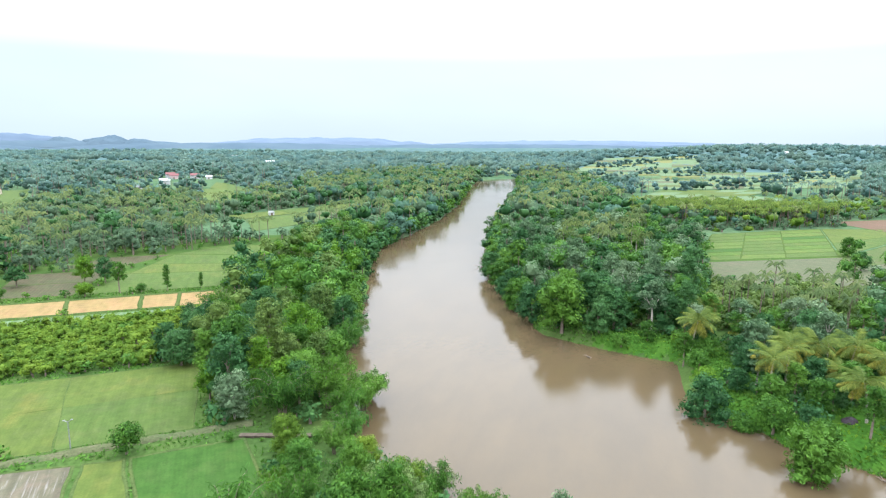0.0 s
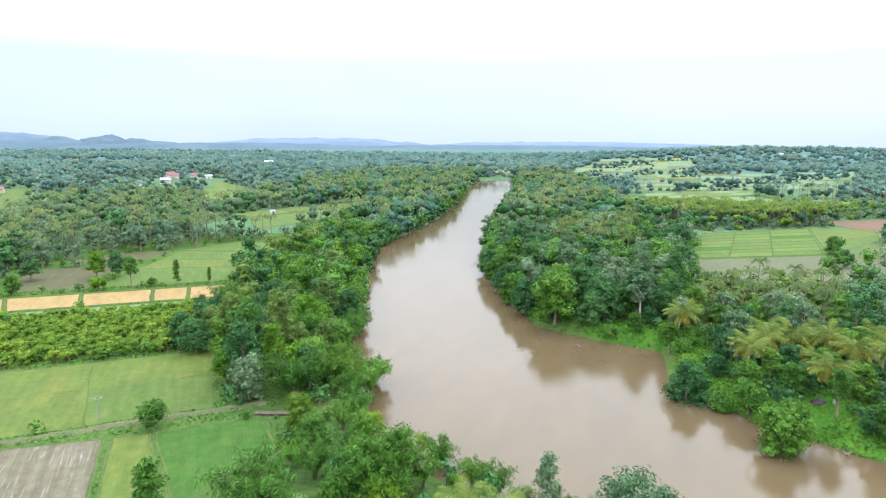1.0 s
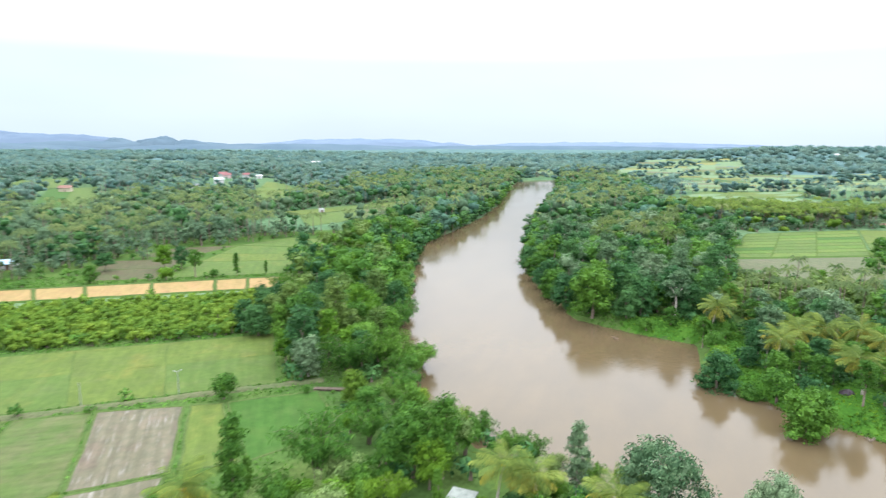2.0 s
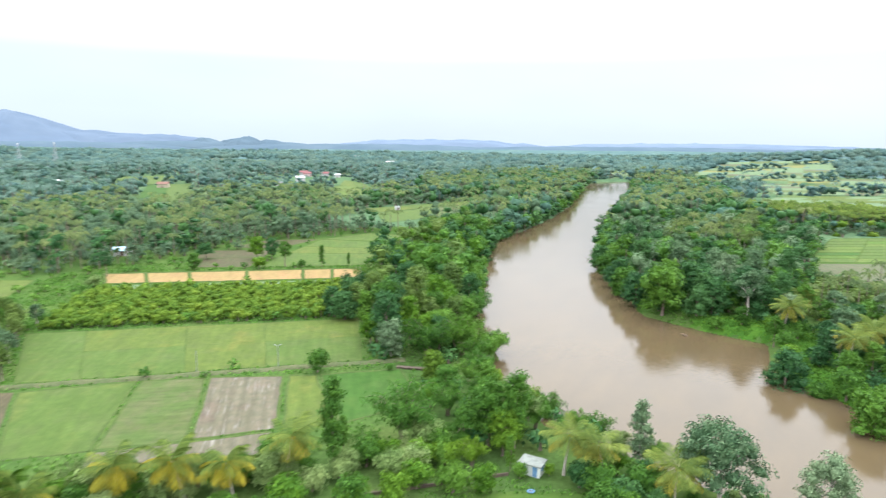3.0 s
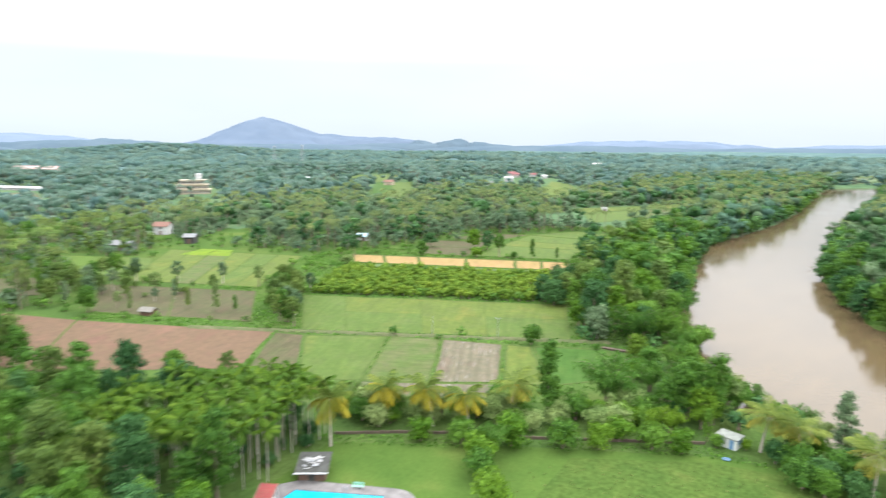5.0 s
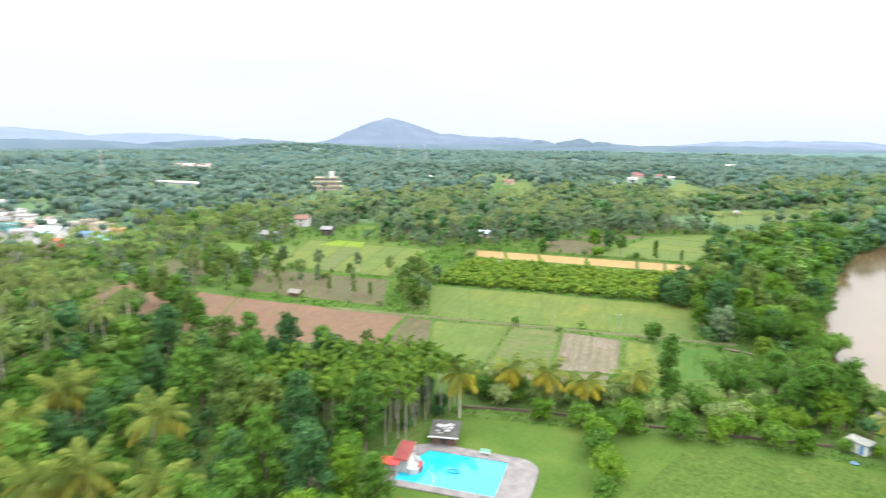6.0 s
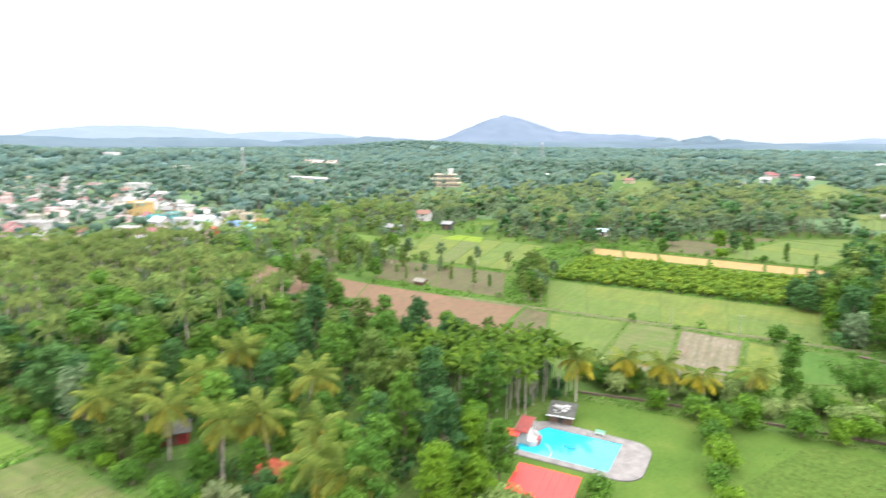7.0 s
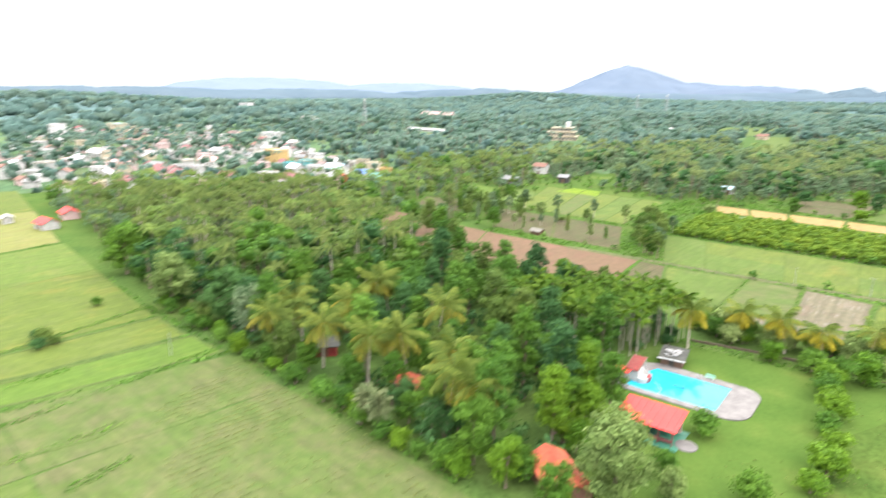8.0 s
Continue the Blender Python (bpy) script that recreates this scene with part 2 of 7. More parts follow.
M_GOLD = field_material("ripe_straw", (0.176, 0.108, 0.054), (0.200, 0.126, 0.062), (0.158, 0.106, 0.054), strength=0.05)
M_PLOUGH = field_material("ploughed_grey", (0.084, 0.066, 0.052), (0.098, 0.079, 0.062), (0.088, 0.078, 0.058), 2.0, -24, 0.16, 0.55, (0.185, 0.170, 0.150))
M_RED = field_material("red_soil", (0.090, 0.052, 0.039), (0.104, 0.061, 0.045), (0.083, 0.056, 0.039), 1.0, -21, 0.02, streaky=0.03)
M_BROWN = field_material("brown_soil", (0.055, 0.044, 0.028), (0.066, 0.054, 0.035), (0.047, 0.059, 0.024), 1.0, -21, 0.15, 0.45)
# Ground farthest off: a bluer, lighter tone painted in as haze.
M_FARGROUND = ground_material("hazed_far_ground", [(0.3, (0.052, 0.088, 0.090)), (0.5, (0.064, 0.103, 0.100)), (0.72, (0.088, 0.124, 0.106))], 0.008, 0.05, 0.1)

# Middle-distance ground, with a little haze in its colour.
M_HAZYGROUND = ground_material("hazed_mid_ground", [(0.3, (0.044, 0.080, 0.043)), (0.5, (0.058, 0.096, 0.049)), (0.7, (0.081, 0.114, 0.056))], 0.03, 0.3)


def water_material():
    k = Mat("muddy_water", 0.1)
    c = k.ramp(k.noise(0.035, 5, (1, 0.4, 1)), (0.3, (0.061, 0.044, 0.023)), (0.7, (0.070, 0.051, 0.0275)))
    silt = k.ramp(k.noise(0.16, 6, (1, 0.35, 1), 0.3, 0.6), (0.35, (0.93, 0.94, 0.96)), (0.65, (1.07, 1.06, 1.04)))
    k.b.inputs["Specular IOR Level"].default_value = 0.29
    k.b.inputs["IOR"].default_value = 1.33
    chop = k.ramp(k.noise(0.06, 4, (1, 0.5, 1), 0.5), (0.42, (0.045, 0.045, 0.045)), (0.62, (0.14, 0.14, 0.14)))
    k.l.new(chop, k.b.inputs["Roughness"])
    k.bump(k.noise(0.8, 6, (1, 0.5, 1), 0.4, 0.65), 0.2, 0.14)
    return k.colour(k.mix(1.0, c, silt, "MULTIPLY"))


M_WATER = water_material()


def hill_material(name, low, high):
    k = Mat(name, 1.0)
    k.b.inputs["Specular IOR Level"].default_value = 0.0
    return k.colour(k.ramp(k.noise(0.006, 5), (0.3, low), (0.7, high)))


# Haze of distance is mixed into these three slope colours.
M_HILL = hill_material("hazed_mountain_slope", (0.078, 0.103, 0.139), (0.092, 0.117, 0.152))
M_KNOLL = hill_material("hazed_wooded_knoll", (0.058, 0.084, 0.106), (0.074, 0.100, 0.120))
M_HAZEHILL = hill_material("hazed_far_range", (0.098, 0.126, 0.166), (0.108, 0.136, 0.176))


# ---- plan of the land ----
BANK_L = [(300, 850), (150, 838), (62, 812), (34, 768), (21, 640), (6, 467), (-6, 382), (-22, 313), (-33, 268), (-30, 229), (-24.5, 178), (-23, 140), (-26, 125), (-17, 112), (-16, 96), (-9, 82), (0, 73), (10, 66), (20, 60), (32, 52), (60, 34), (130, -4), (400, -120)]
BANK_R = [(300, 778), (160, 768), (100, 752), (77, 728), (67, 600), (38, 429), (18, 295), (14, 219), (18, 195), (20, 175), (21, 158), (23, 150), (30, 141), (40, 134.5), (49, 130), (45, 113), (50, 101), (54, 91), (62, 84), (76, 70), (105, 50), (170, 15), (440, -85)]
RIVER = np.array(BANK_L + BANK_R[::-1], float)
WATER_Z = -2.5


def inside(x, y, poly):
    """Which of the points lie in a polygon."""
    x, y, p = np.asarray(x, float), np.asarray(y, float), np.asarray(poly, float)
    hit = np.zeros(np.broadcast(x, y).shape, bool)
    for (x0, y0), (x1, y1) in zip(p, np.roll(p, -1, 0)):
        if y0 != y1:
            hit ^= ((y0 > y) != (y1 > y)) & (x < (x1 - x0) * (y - y0) / (y1 - y0) + x0)
    return hit


def far_from(x, y, line, closed=False):
    """Distance of the points from a line of straight pieces."""
    x, y, p = np.asarray(x, float), np.asarray(y, float), np.asarray(line, float)
    best = np.full(np.broadcast(x, y).shape, 1e9)
    ends = zip(p, np.roll(p, -1, 0)) if closed else zip(p[:-1], p[1:])
    for a, b in ends:
        d = b - a
        s = np.clip(((x - a[0]) * d[0] + (y - a[1]) * d[1]) / max(d @ d, 1e-9), 0, 1)
        best = np.minimum(best, np.hypot(x - a[0] - s * d[0], y - a[1] - s * d[1]))
    return best


def wiggle(x, y, size, seed=0.0):
    """A smooth, cheap unevenness between -1 and 1."""
    a, b = np.asarray(x) / size + seed, np.asarray(y) / size - seed * 1.7
    return (np.sin(a * 1.3 + 1.7 * np.sin(b * 0.9 + seed)) + np.sin(b * 1.7 + 1.3 * np.sin(a * 1.1)) + np.sin(a * 2.9 + b * 2.3)) / 3


RISES = [(820, 1650, 420, 260, 29), (-2030, 1459, 420, 320, 32), (1500, 1500, 500, 300, 24), (420, 1900, 500, 200, 6), (-900, 2400, 700, 300, 16), (-1300, 250, 300, 500, 8),
         (-1500, -250, 380, 400, 30), (-700, 1700, 500, 250, 6), (-2600, 2300, 700, 500, 14), (300, 3600, 1500, 500, 16), (2200, 2600, 900, 600, 34)]


def land(x, y):
    """Height of the ground."""
    x, y = np.asarray(x, float), np.asarray(y, float)
    d = far_from(x, y, BANK_L) if x.size < 2 else np.minimum(far_from(x, y, BANK_L), far_from(x, y, BANK_R))
    d = np.minimum(d, far_from(x, y, BANK_R))
    d = np.where(inside(x, y, RIVER), -d, d) + 0.9 * wiggle(x, y, 4.0) + 1.3 * wiggle(x, y, 11.0, 1.0)
    s = np.clip(d / 6.0, 0, 1)
    z = np.where(d > 0, -2.8 + 2.8 * s * s * (3 - 2 * s), np.maximum(-2.8 + d * 0.7, -5.0))
    far = np.clip((np.hypot(x, y - 100) - 300) / 500, 0, 1)
    z = z + far * 1.5 * wiggle(x, y, 90) * (d > 20)
    for cx, cy, sx, sy, h in RISES:
        z = z + h * np.exp(-(((x - cx) / sx) ** 2 + ((y - cy) / sy) ** 2))
    return z


def mesh_object(name, verts, faces, mats, smooth=False, indices=None, parent=None):
    """A mesh from arrays; faces all have the same number of corners."""
    me = bpy.data.meshes.new(name)
    verts, faces = np.ascontiguousarray(verts, np.float32), np.ascontiguousarray(faces, np.int32)
    n, k = faces.shape
    me.vertices.add(len(verts))
    me.vertices.foreach_set("co", verts.ravel())
    me.loops.add(n * k)
    me.loops.foreach_set("vertex_index", faces.ravel())
    me.polygons.add(n)
    me.polygons.foreach_set("loop_start", np.arange(0, n * k, k, dtype=np.int32))
    me.polygons.foreach_set("loop_total", np.full(n, k, np.int32))
    for m in mats if isinstance(mats, (list, tuple)) else [mats]:
        me.materials.append(m)
    if indices is not None:
        me.polygons.foreach_set("material_index", np.ascontiguousarray(indices, np.int32))
    me.update(calc_edges=True)
    me.polygons.foreach_set("use_smooth", np.full(n, smooth))
    ob = new(name, me)
    ob.parent = parent
    return ob


def part(name, bm, material, parent, label=""):
    """Links a bmesh as one mesh object under a thing or a part."""
    me = bpy.data.meshes.new(name)
    bm.to_mesh(me)
    bm.free()
    me.materials.append(material)
    ob = new(name, me)
    ob.parent = parent
    return tagged(ob, label)


def spaced(*runs):
    """Grid lines from runs of (start, end, step)."""
    out = []
    for a, b, s in runs:
        out += list(np.arange(a, b, s))
    return np.array(out + [runs[-1][1]], float)


xs = spaced((-4800, -1200, 150), (-1200, -400, 40), (-400, -80, 8), (-80, 90, 2.2), (90, 300, 8), (300, 1200, 40), (1200, 4800, 150))
ys = spaced((-1500, -250, 125), (-250, -20, 10), (-20, 230, 2.4), (230, 500, 7), (500, 1000, 16), (1000, 2000, 60), (2000, 4800, 140))
gx, gy = np.meshgrid(xs, ys)
gz = land(gx.ravel(), gy.ravel())
nx, ny = len(xs), len(ys)
ii = (np.arange(ny - 1)[:, None] * nx + np.arange(nx - 1)).ravel()
cx, cy = (gx[:-1, :-1] + gx[1:, 1:]).ravel() / 2, (gy[:-1, :-1] + gy[1:, 1:]).ravel() / 2
# Material changes with distance so the ground pales as if through haze.
ground = mesh_object("ground", np.stack([gx.ravel(), gy.ravel(), gz], 1), np.stack([ii, ii + 1, ii + nx + 1, ii + nx], 1), [M_GROUND, M_HAZYGROUND, M_FARGROUND], True,
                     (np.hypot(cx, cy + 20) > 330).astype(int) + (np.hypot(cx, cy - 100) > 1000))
tagged(ground, "grassy farmland rolling out to a hazy horizon", "ground", kind="structure")

# the river's surface, one strip between its banks
rl = np.array(BANK_L, float)
rr = np.array(BANK_R, float)
strip = []
for s in np.linspace(0, len(rl) - 1, 240):
    k = min(int(s), len(rl) - 2)
    a, b = rl[k] + (rl[k + 1] - rl[k]) * (s - k), rr[k] + (rr[k + 1] - rr[k]) * (s - k)
    for q in np.linspace(-0.12, 1.12, 9):
        p = a + (b - a) * q
        strip.append((p[0], p[1], WATER_Z))
ii = (np.arange(239)[:, None] * 9 + np.arange(8)).ravel()
river = mesh_object("water", strip, np.stack([ii, ii + 1, ii + 10, ii + 9], 1), M_WATER, True)
tagged(river, "wide brown muddy river reflecting a pale sky", "river", kind="structure")

# far hills; their blue-grey haze is painted into the slope colours
def hill(name, cx, cy, rx, ry, h, seed, label, turn=0.0, peak=1.35, material=None):
    """A worn, uneven hill; peak: 1 is a cone, less is rounder."""
    n, m = 96, 24
    v, f = [], []
    for j in range(m + 1):
        r = j / m
        for i in range(n):
            a = 2 * math.pi * i / n
            rough = 1 + 0.10 * math.sin(3 * a + seed) + 0.06 * math.sin(7 * a + 2.1 * seed)
            x, y = r * rx * rough * math.cos(a), r * ry * rough * math.sin(a)
            z = h * (max(0.0, 1 - r ** (2.0 / peak)) ** (1.0 + 0.35 * peak))
            z += h * 0.05 * r * (math.sin(9 * a + seed * 3) + 0.6 * math.sin(17 * a + 8 * r + seed)) * (1 - r)
            z += min(h * 0.14, 9) * noise.fractal(Vector((x / 90 + seed, y / 90, seed)), 0.7, 2.1, 4) * min(1, 3 * (1 - r))
            v.append((x, y, z if j < m else -20))
        if j:
            f += [((j - 1) * n + i, (j - 1) * n + (i + 1) % n, j * n + (i + 1) % n, j * n + i) for i in range(n)]
    ob = mesh_object(name, v, f, material or M_HILL, True)
    ob.matrix_world = pose(cx, cy, 0, 0, 0, turn)
    return tagged(ob, label, "hill", kind="structure")


hill("mountain", -3222, 3111, 680, 460, 218, 1.0, "tall mountain on the horizon, blue-grey with painted haze", 45, 1.5)
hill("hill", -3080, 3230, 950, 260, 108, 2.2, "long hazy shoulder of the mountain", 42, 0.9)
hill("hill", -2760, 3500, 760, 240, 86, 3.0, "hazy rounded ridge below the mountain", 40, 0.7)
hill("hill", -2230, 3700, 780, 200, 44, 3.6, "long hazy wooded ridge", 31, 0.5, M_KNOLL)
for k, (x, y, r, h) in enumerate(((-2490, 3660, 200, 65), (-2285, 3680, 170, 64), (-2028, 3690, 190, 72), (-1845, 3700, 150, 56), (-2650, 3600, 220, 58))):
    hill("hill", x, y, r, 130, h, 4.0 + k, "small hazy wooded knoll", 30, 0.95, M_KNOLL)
hill("hill", -900, 4300, 900, 160, 66, 6.5, "low range on the horizon, paled by painted haze", 10, 0.7, M_HAZEHILL)
hill("hill", 900, 4400, 1300, 160, 52, 6.8, "low range on the horizon, paled by painted haze", -8, 0.6, M_HAZEHILL)
hill("hill", -4450, 900, 900, 700, 120, 7.0, "range of hills far off, paled by painted haze", 80, 0.8, M_HAZEHILL)
hill("hill", -4300, 1900, 800, 500, 92, 8.0, "range of hills far off, paled by painted haze", 60, 0.8, M_HAZEHILL)
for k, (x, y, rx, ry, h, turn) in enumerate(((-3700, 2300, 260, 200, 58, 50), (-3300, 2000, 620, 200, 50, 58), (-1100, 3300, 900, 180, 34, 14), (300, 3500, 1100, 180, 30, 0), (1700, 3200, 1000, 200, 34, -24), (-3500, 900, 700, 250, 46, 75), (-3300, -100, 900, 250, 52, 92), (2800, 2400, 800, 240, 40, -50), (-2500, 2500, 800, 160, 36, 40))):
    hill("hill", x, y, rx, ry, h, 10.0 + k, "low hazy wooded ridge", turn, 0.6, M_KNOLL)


# ---- fields ----
KEEP_OUT = []


def field(quad, mats, cols=1, rows=1, gap=0.35, lift=0.05, label="green rice plot bordered by low bunds", bunds=True, bund_h=0.13, name="field", cross=True):
    """Plots between four corners (near left, near right, far right, far left), with grassy bunds between them."""
    q = [np.array(c, float) for c in quad]
    KEEP_OUT.append(q)

    def at(u, v):
        return (q[0] * (1 - u) + q[1] * u) * (1 - v) + (q[3] * (1 - u) + q[2] * u) * v

    cu = np.linspace(0, 1, cols + 1) if isinstance(cols, int) else np.array(cols, float)
    rv = np.linspace(0, 1, rows + 1) if isinstance(rows, int) else np.array(rows, float)
    wu, wv = np.linalg.norm(at(1, 0.5) - at(0, 0.5)), np.linalg.norm(at(0.5, 1) - at(0.5, 0))
    n = 0
    for j in range(len(rv) - 1):
        for i in range(len(cu) - 1):
            u0, u1, v0, v1 = cu[i] + gap / wu / 2, cu[i + 1] - gap / wu / 2, rv[j] + gap / wv / 2, rv[j + 1] - gap / wv / 2
            k = 9
            p = np.array([at(u, v) for v in np.linspace(v0, v1, k) for u in np.linspace(u0, u1, k)])
            p[:, 0] += 0.35 * wiggle(p[:, 0], p[:, 1], 5, n)
            z = land(p[:, 0], p[:, 1]) + lift
            ii = (np.arange(k - 1)[:, None] * k + np.arange(k - 1)).ravel()
            ob = mesh_object(name, np.column_stack([p, z]), np.stack([ii, ii + 1, ii + k + 1, ii + k], 1), mats[n % len(mats)], True)
            tagged(ob, label, "field", kind="structure")
            n += 1
    if bunds:
        lines = [(at(u, 0), at(u, 1)) for u in cu] + [(at(0, v), at(1, v)) for v in (rv if cross else (0, 1))]
        for a, b in lines:
            bund(a, b, gap + 0.35, bund_h)


def bund(a, b, width=0.9, height=0.28, material=None, label="low grassy bund between plots", name="bund"):
    a, b = np.array(a, float), np.array(b, float)
    length = np.linalg.norm(b - a)
    n = max(4, int(length / (1.6 if math.hypot(*(a + b)) / 2 < 230 else 6)))
    d = (b - a) / length
    side = np.array([-d[1], d[0]])
    v = []
    for i in range(n + 1):
        p = a + (b - a) * i / n
        off = 0.22 * wiggle(p[0], p[1], 2.5)
        w = width * (0.5 + 0.10 * wiggle(p[0], p[1], 1.3, 2.0))
        h = height * (1 + 0.35 * wiggle(p[0], p[1], 1.1, 4.0))
        base = float(land(np.array([p[0]]), np.array([p[1]]))[0])
        for s, z in ((-1, -0.1), (-0.5, h * 0.85), (0, h), (0.5, h * 0.8), (1, -0.1)):
            c = p + side * (s * w + off)
            v.append((c[0], c[1], base + z))
    ii = (np.arange(n)[:, None] * 5 + np.arange(4)).ravel()
    ob = mesh_object(name, v, np.stack([ii, ii + 5, ii + 6, ii + 1], 1), material or M_BUND, True)
    return tagged(ob, label, "bund", kind="structure")


field([(-102.5, 65.5), (-42, 92), (-53, 122), (-126, 92)], [M_RICE, M_RICE, M_RICEY, M_RICE, M_RICE, M_RICEY, M_RICEY, M_RICEY], [0, 0.17, 0.46, 0.70, 1], [0, 0.52, 1], gap=0.04, bund_h=0.07, cross=False)
field([(-80.5, 40.5), (-69.6, 45.7), (-80.6, 71.4), (-98.2, 62)], [M_RICE])
field([(-68.8, 46.2), (-57.3, 51.8), (-68.8, 75.8), (-79.8, 71.8)], [M_RICEM])
field([(-56.7, 52.2), (-45.4, 58.3), (-54.4, 79.8), (-68, 76.2)], [M_PLOUGH], label="ploughed grey-brown plot with pale furrows")
field([(-44.4, 58.9), (-37, 62), (-48.2, 81.8), (-53.3, 80.2)], [M_RICEY])
field([(-36, 62.4), (-24.5, 73), (-32.5, 88.6), (-47.3, 82.2)], [M_RICE2])
field([(-67, 40), (-55, 44.8), (-57.4, 51), (-68.8, 45.4)], [M_PLOUGH], label="wet grey ploughed plot")
field([(-54, 45.2), (-43.6, 50), (-45.8, 57.2), (-56.4, 51.4)], [M_PLOUGH], label="wet grey ploughed plot")
field([(-145, 141.5), (-65.5, 170), (-70.5, 186), (-157, 155.3)], [M_GOLD], [0, 0.15, 0.31, 0.525, 0.74, 0.855, 1.0], 1, 1.1, label="strip of ripe golden straw", bund_h=0.35)
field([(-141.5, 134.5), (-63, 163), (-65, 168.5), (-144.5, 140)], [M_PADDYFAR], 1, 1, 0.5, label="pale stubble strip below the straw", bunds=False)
field([(-112.5, 178), (-72, 192), (-66, 246), (-113, 246)], [M_RICE, M_RICEY, M_RICE], 1, [0, 0.45, 0.7, 1], bund_h=0.12)
field([(-113, 247.5), (-66, 247.5), (-78, 268), (-97, 272)], [M_RICE], 1, 1, bund_h=0.12)
field([(-135, 172), (-114, 177.5), (-122, 215), (-150, 205)], [M_BROWN], 1, 2, label="bare brown plot with weeds")
field([(-143, 216), (-122, 216.5), (-114.5, 246), (-137, 238)], [M_BROWN], label="bare brown plot with weeds")
field([(-130, 15), (-95, 38), (-107, 60), (-158, 41.5)], [M_RED], bunds=False, label="bare reddish ploughed field")
field([(-185, 8), (-130.3, 15), (-158.3, 41.5), (-214, 26)], [M_RED], bunds=False, label="bare reddish ploughed field")
field([(-94, 39.5), (-82.5, 41.5), (-99, 62), (-106, 60)], [M_BROWN], bunds=False, label="weedy brown plot between field and rice")
field([(-163, 48), (-118.5, 63.5), (-142, 88), (-193, 69)], [M_BROWN], 2, 1, label="bare brown plot with weeds")
field([(-190, 77), (-146, 92), (-172, 141.5), (-231, 124)], [M_RICEY, M_RICEY, M_RICEM, M_RICEY, M_RICE, M_RICEY], 6, [0, 0.55, 1], bund_h=0.15, cross=False)
field([(-217, 117.5), (-196, 125.5), (-206, 136.5), (-220.5, 132)], [M_SEED], 2, 1, lift=0.1, bunds=False, label="bright yellow-green rice seedbed")
field([(-209, 38), (-194, 51), (-219, 65), (-231, 55)], [M_BROWN], label="bare brown plot with weeds")
field([(-208, 71), (-200, 92), (-219, 107), (-258, 91)], [M_SEEDY, M_RICE], 2, 1, label="rough green plot", bund_h=0.1)
# Brown soil; the greyer mud colour stands in for haze over it.
field([(-480, 178), (-455, 196), (-610, 262), (-640, 245)], [M_MUD], label="bare brown ground before a long shed", bunds=False)
field([(97, 238), (160, 250), (200, 331), (133, 310)], [M_RICE, M_LIME, M_RICE, M_SEEDY, M_RICE, M_LIME, M_RICE2, M_RICE, M_SEEDY, M_LIME, M_RICE], [0, 0.3, 0.62, 1], [0, 0.13, 0.24, 0.36, 0.47, 0.6, 0.71, 0.85, 1], gap=0.5, bund_h=0.16)
field([(162, 251), (212, 290), (236, 330), (201, 331)], [M_RICE, M_RICEY], 1, [0, 0.4, 1], bund_h=0.1)
field([(85, 197), (120, 191), (160, 247), (97, 235)], [M_MUD], 1, 1, label="wet grey-brown muddy plot", bund_h=0.1)
field([(121, 191), (150, 196), (212, 288), (162, 248)], [M_MUD, M_RICEM], 1, 2, label="wet grey-green muddy plot", bund_h=0.1)
field([(228, 318), (275, 330), (278, 376), (222, 362)], [M_RED], label="bare reddish ploughed field")
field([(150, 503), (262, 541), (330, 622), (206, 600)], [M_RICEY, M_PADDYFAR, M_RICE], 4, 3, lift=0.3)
# Pale and muddy plots chosen to imitate haze over far fields.
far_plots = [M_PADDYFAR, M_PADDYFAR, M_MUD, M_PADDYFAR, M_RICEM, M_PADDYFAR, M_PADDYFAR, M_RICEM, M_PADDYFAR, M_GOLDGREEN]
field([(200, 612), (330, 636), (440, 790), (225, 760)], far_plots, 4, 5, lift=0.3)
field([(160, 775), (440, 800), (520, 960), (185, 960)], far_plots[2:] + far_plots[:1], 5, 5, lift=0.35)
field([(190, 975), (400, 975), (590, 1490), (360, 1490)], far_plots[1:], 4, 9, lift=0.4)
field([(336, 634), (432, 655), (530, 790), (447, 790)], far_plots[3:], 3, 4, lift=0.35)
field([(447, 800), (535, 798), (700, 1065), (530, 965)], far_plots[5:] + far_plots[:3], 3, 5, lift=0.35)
field([(4, 905), (88, 905), (120, 1010), (-50, 1090)], far_plots[3:], 3, 3, lift=0.35)
field([(-60, 1120), (90, 1030), (140, 1110), (-40, 1200)], [M_RICEY, M_RICE], 4, 2, lift=0.4)
field([(-715, 1162), (-560, 1202), (-642, 1379), (-900, 1400)], [M_RICE, M_RICEY, M_MUD], 4, 3, lift=0.4)
field([(-470, 1180), (-359, 1174), (-370, 1240), (-500, 1260)], [M_RICE, M_RICEY], 3, 1, lift=0.4)
field([(-235, 599), (-185, 560), (-221, 640), (-262, 690)], [M_RICEY, M_RICE], 2, 2, lift=0.3)
field([(-192, 469), (-169, 479), (-210, 595), (-236, 590)], [M_LIME, M_RICEY, M_LIME], 1, 3, lift=0.3)
field([(-102, 312), (-52, 388), (-58, 445), (-120, 360)], [M_RICE, M_RICEM], 2, 1, lift=0.2)
field([(-165, 440), (-140, 455), (-183, 537), (-209, 520)], [M_RICE], 1, 2, lift=0.3)
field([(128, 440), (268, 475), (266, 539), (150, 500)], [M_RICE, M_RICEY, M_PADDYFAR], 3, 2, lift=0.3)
field([(-122, 362), (-59, 447), (-63, 473), (-141, 376)], [M_RICEY, M_RICE], 3, 1, lift=0.3)
field([(-316, 380), (-284, 398), (-395, 575), (-425, 545)], [M_RICE2, M_RICE], 2, 3, lift=0.3)
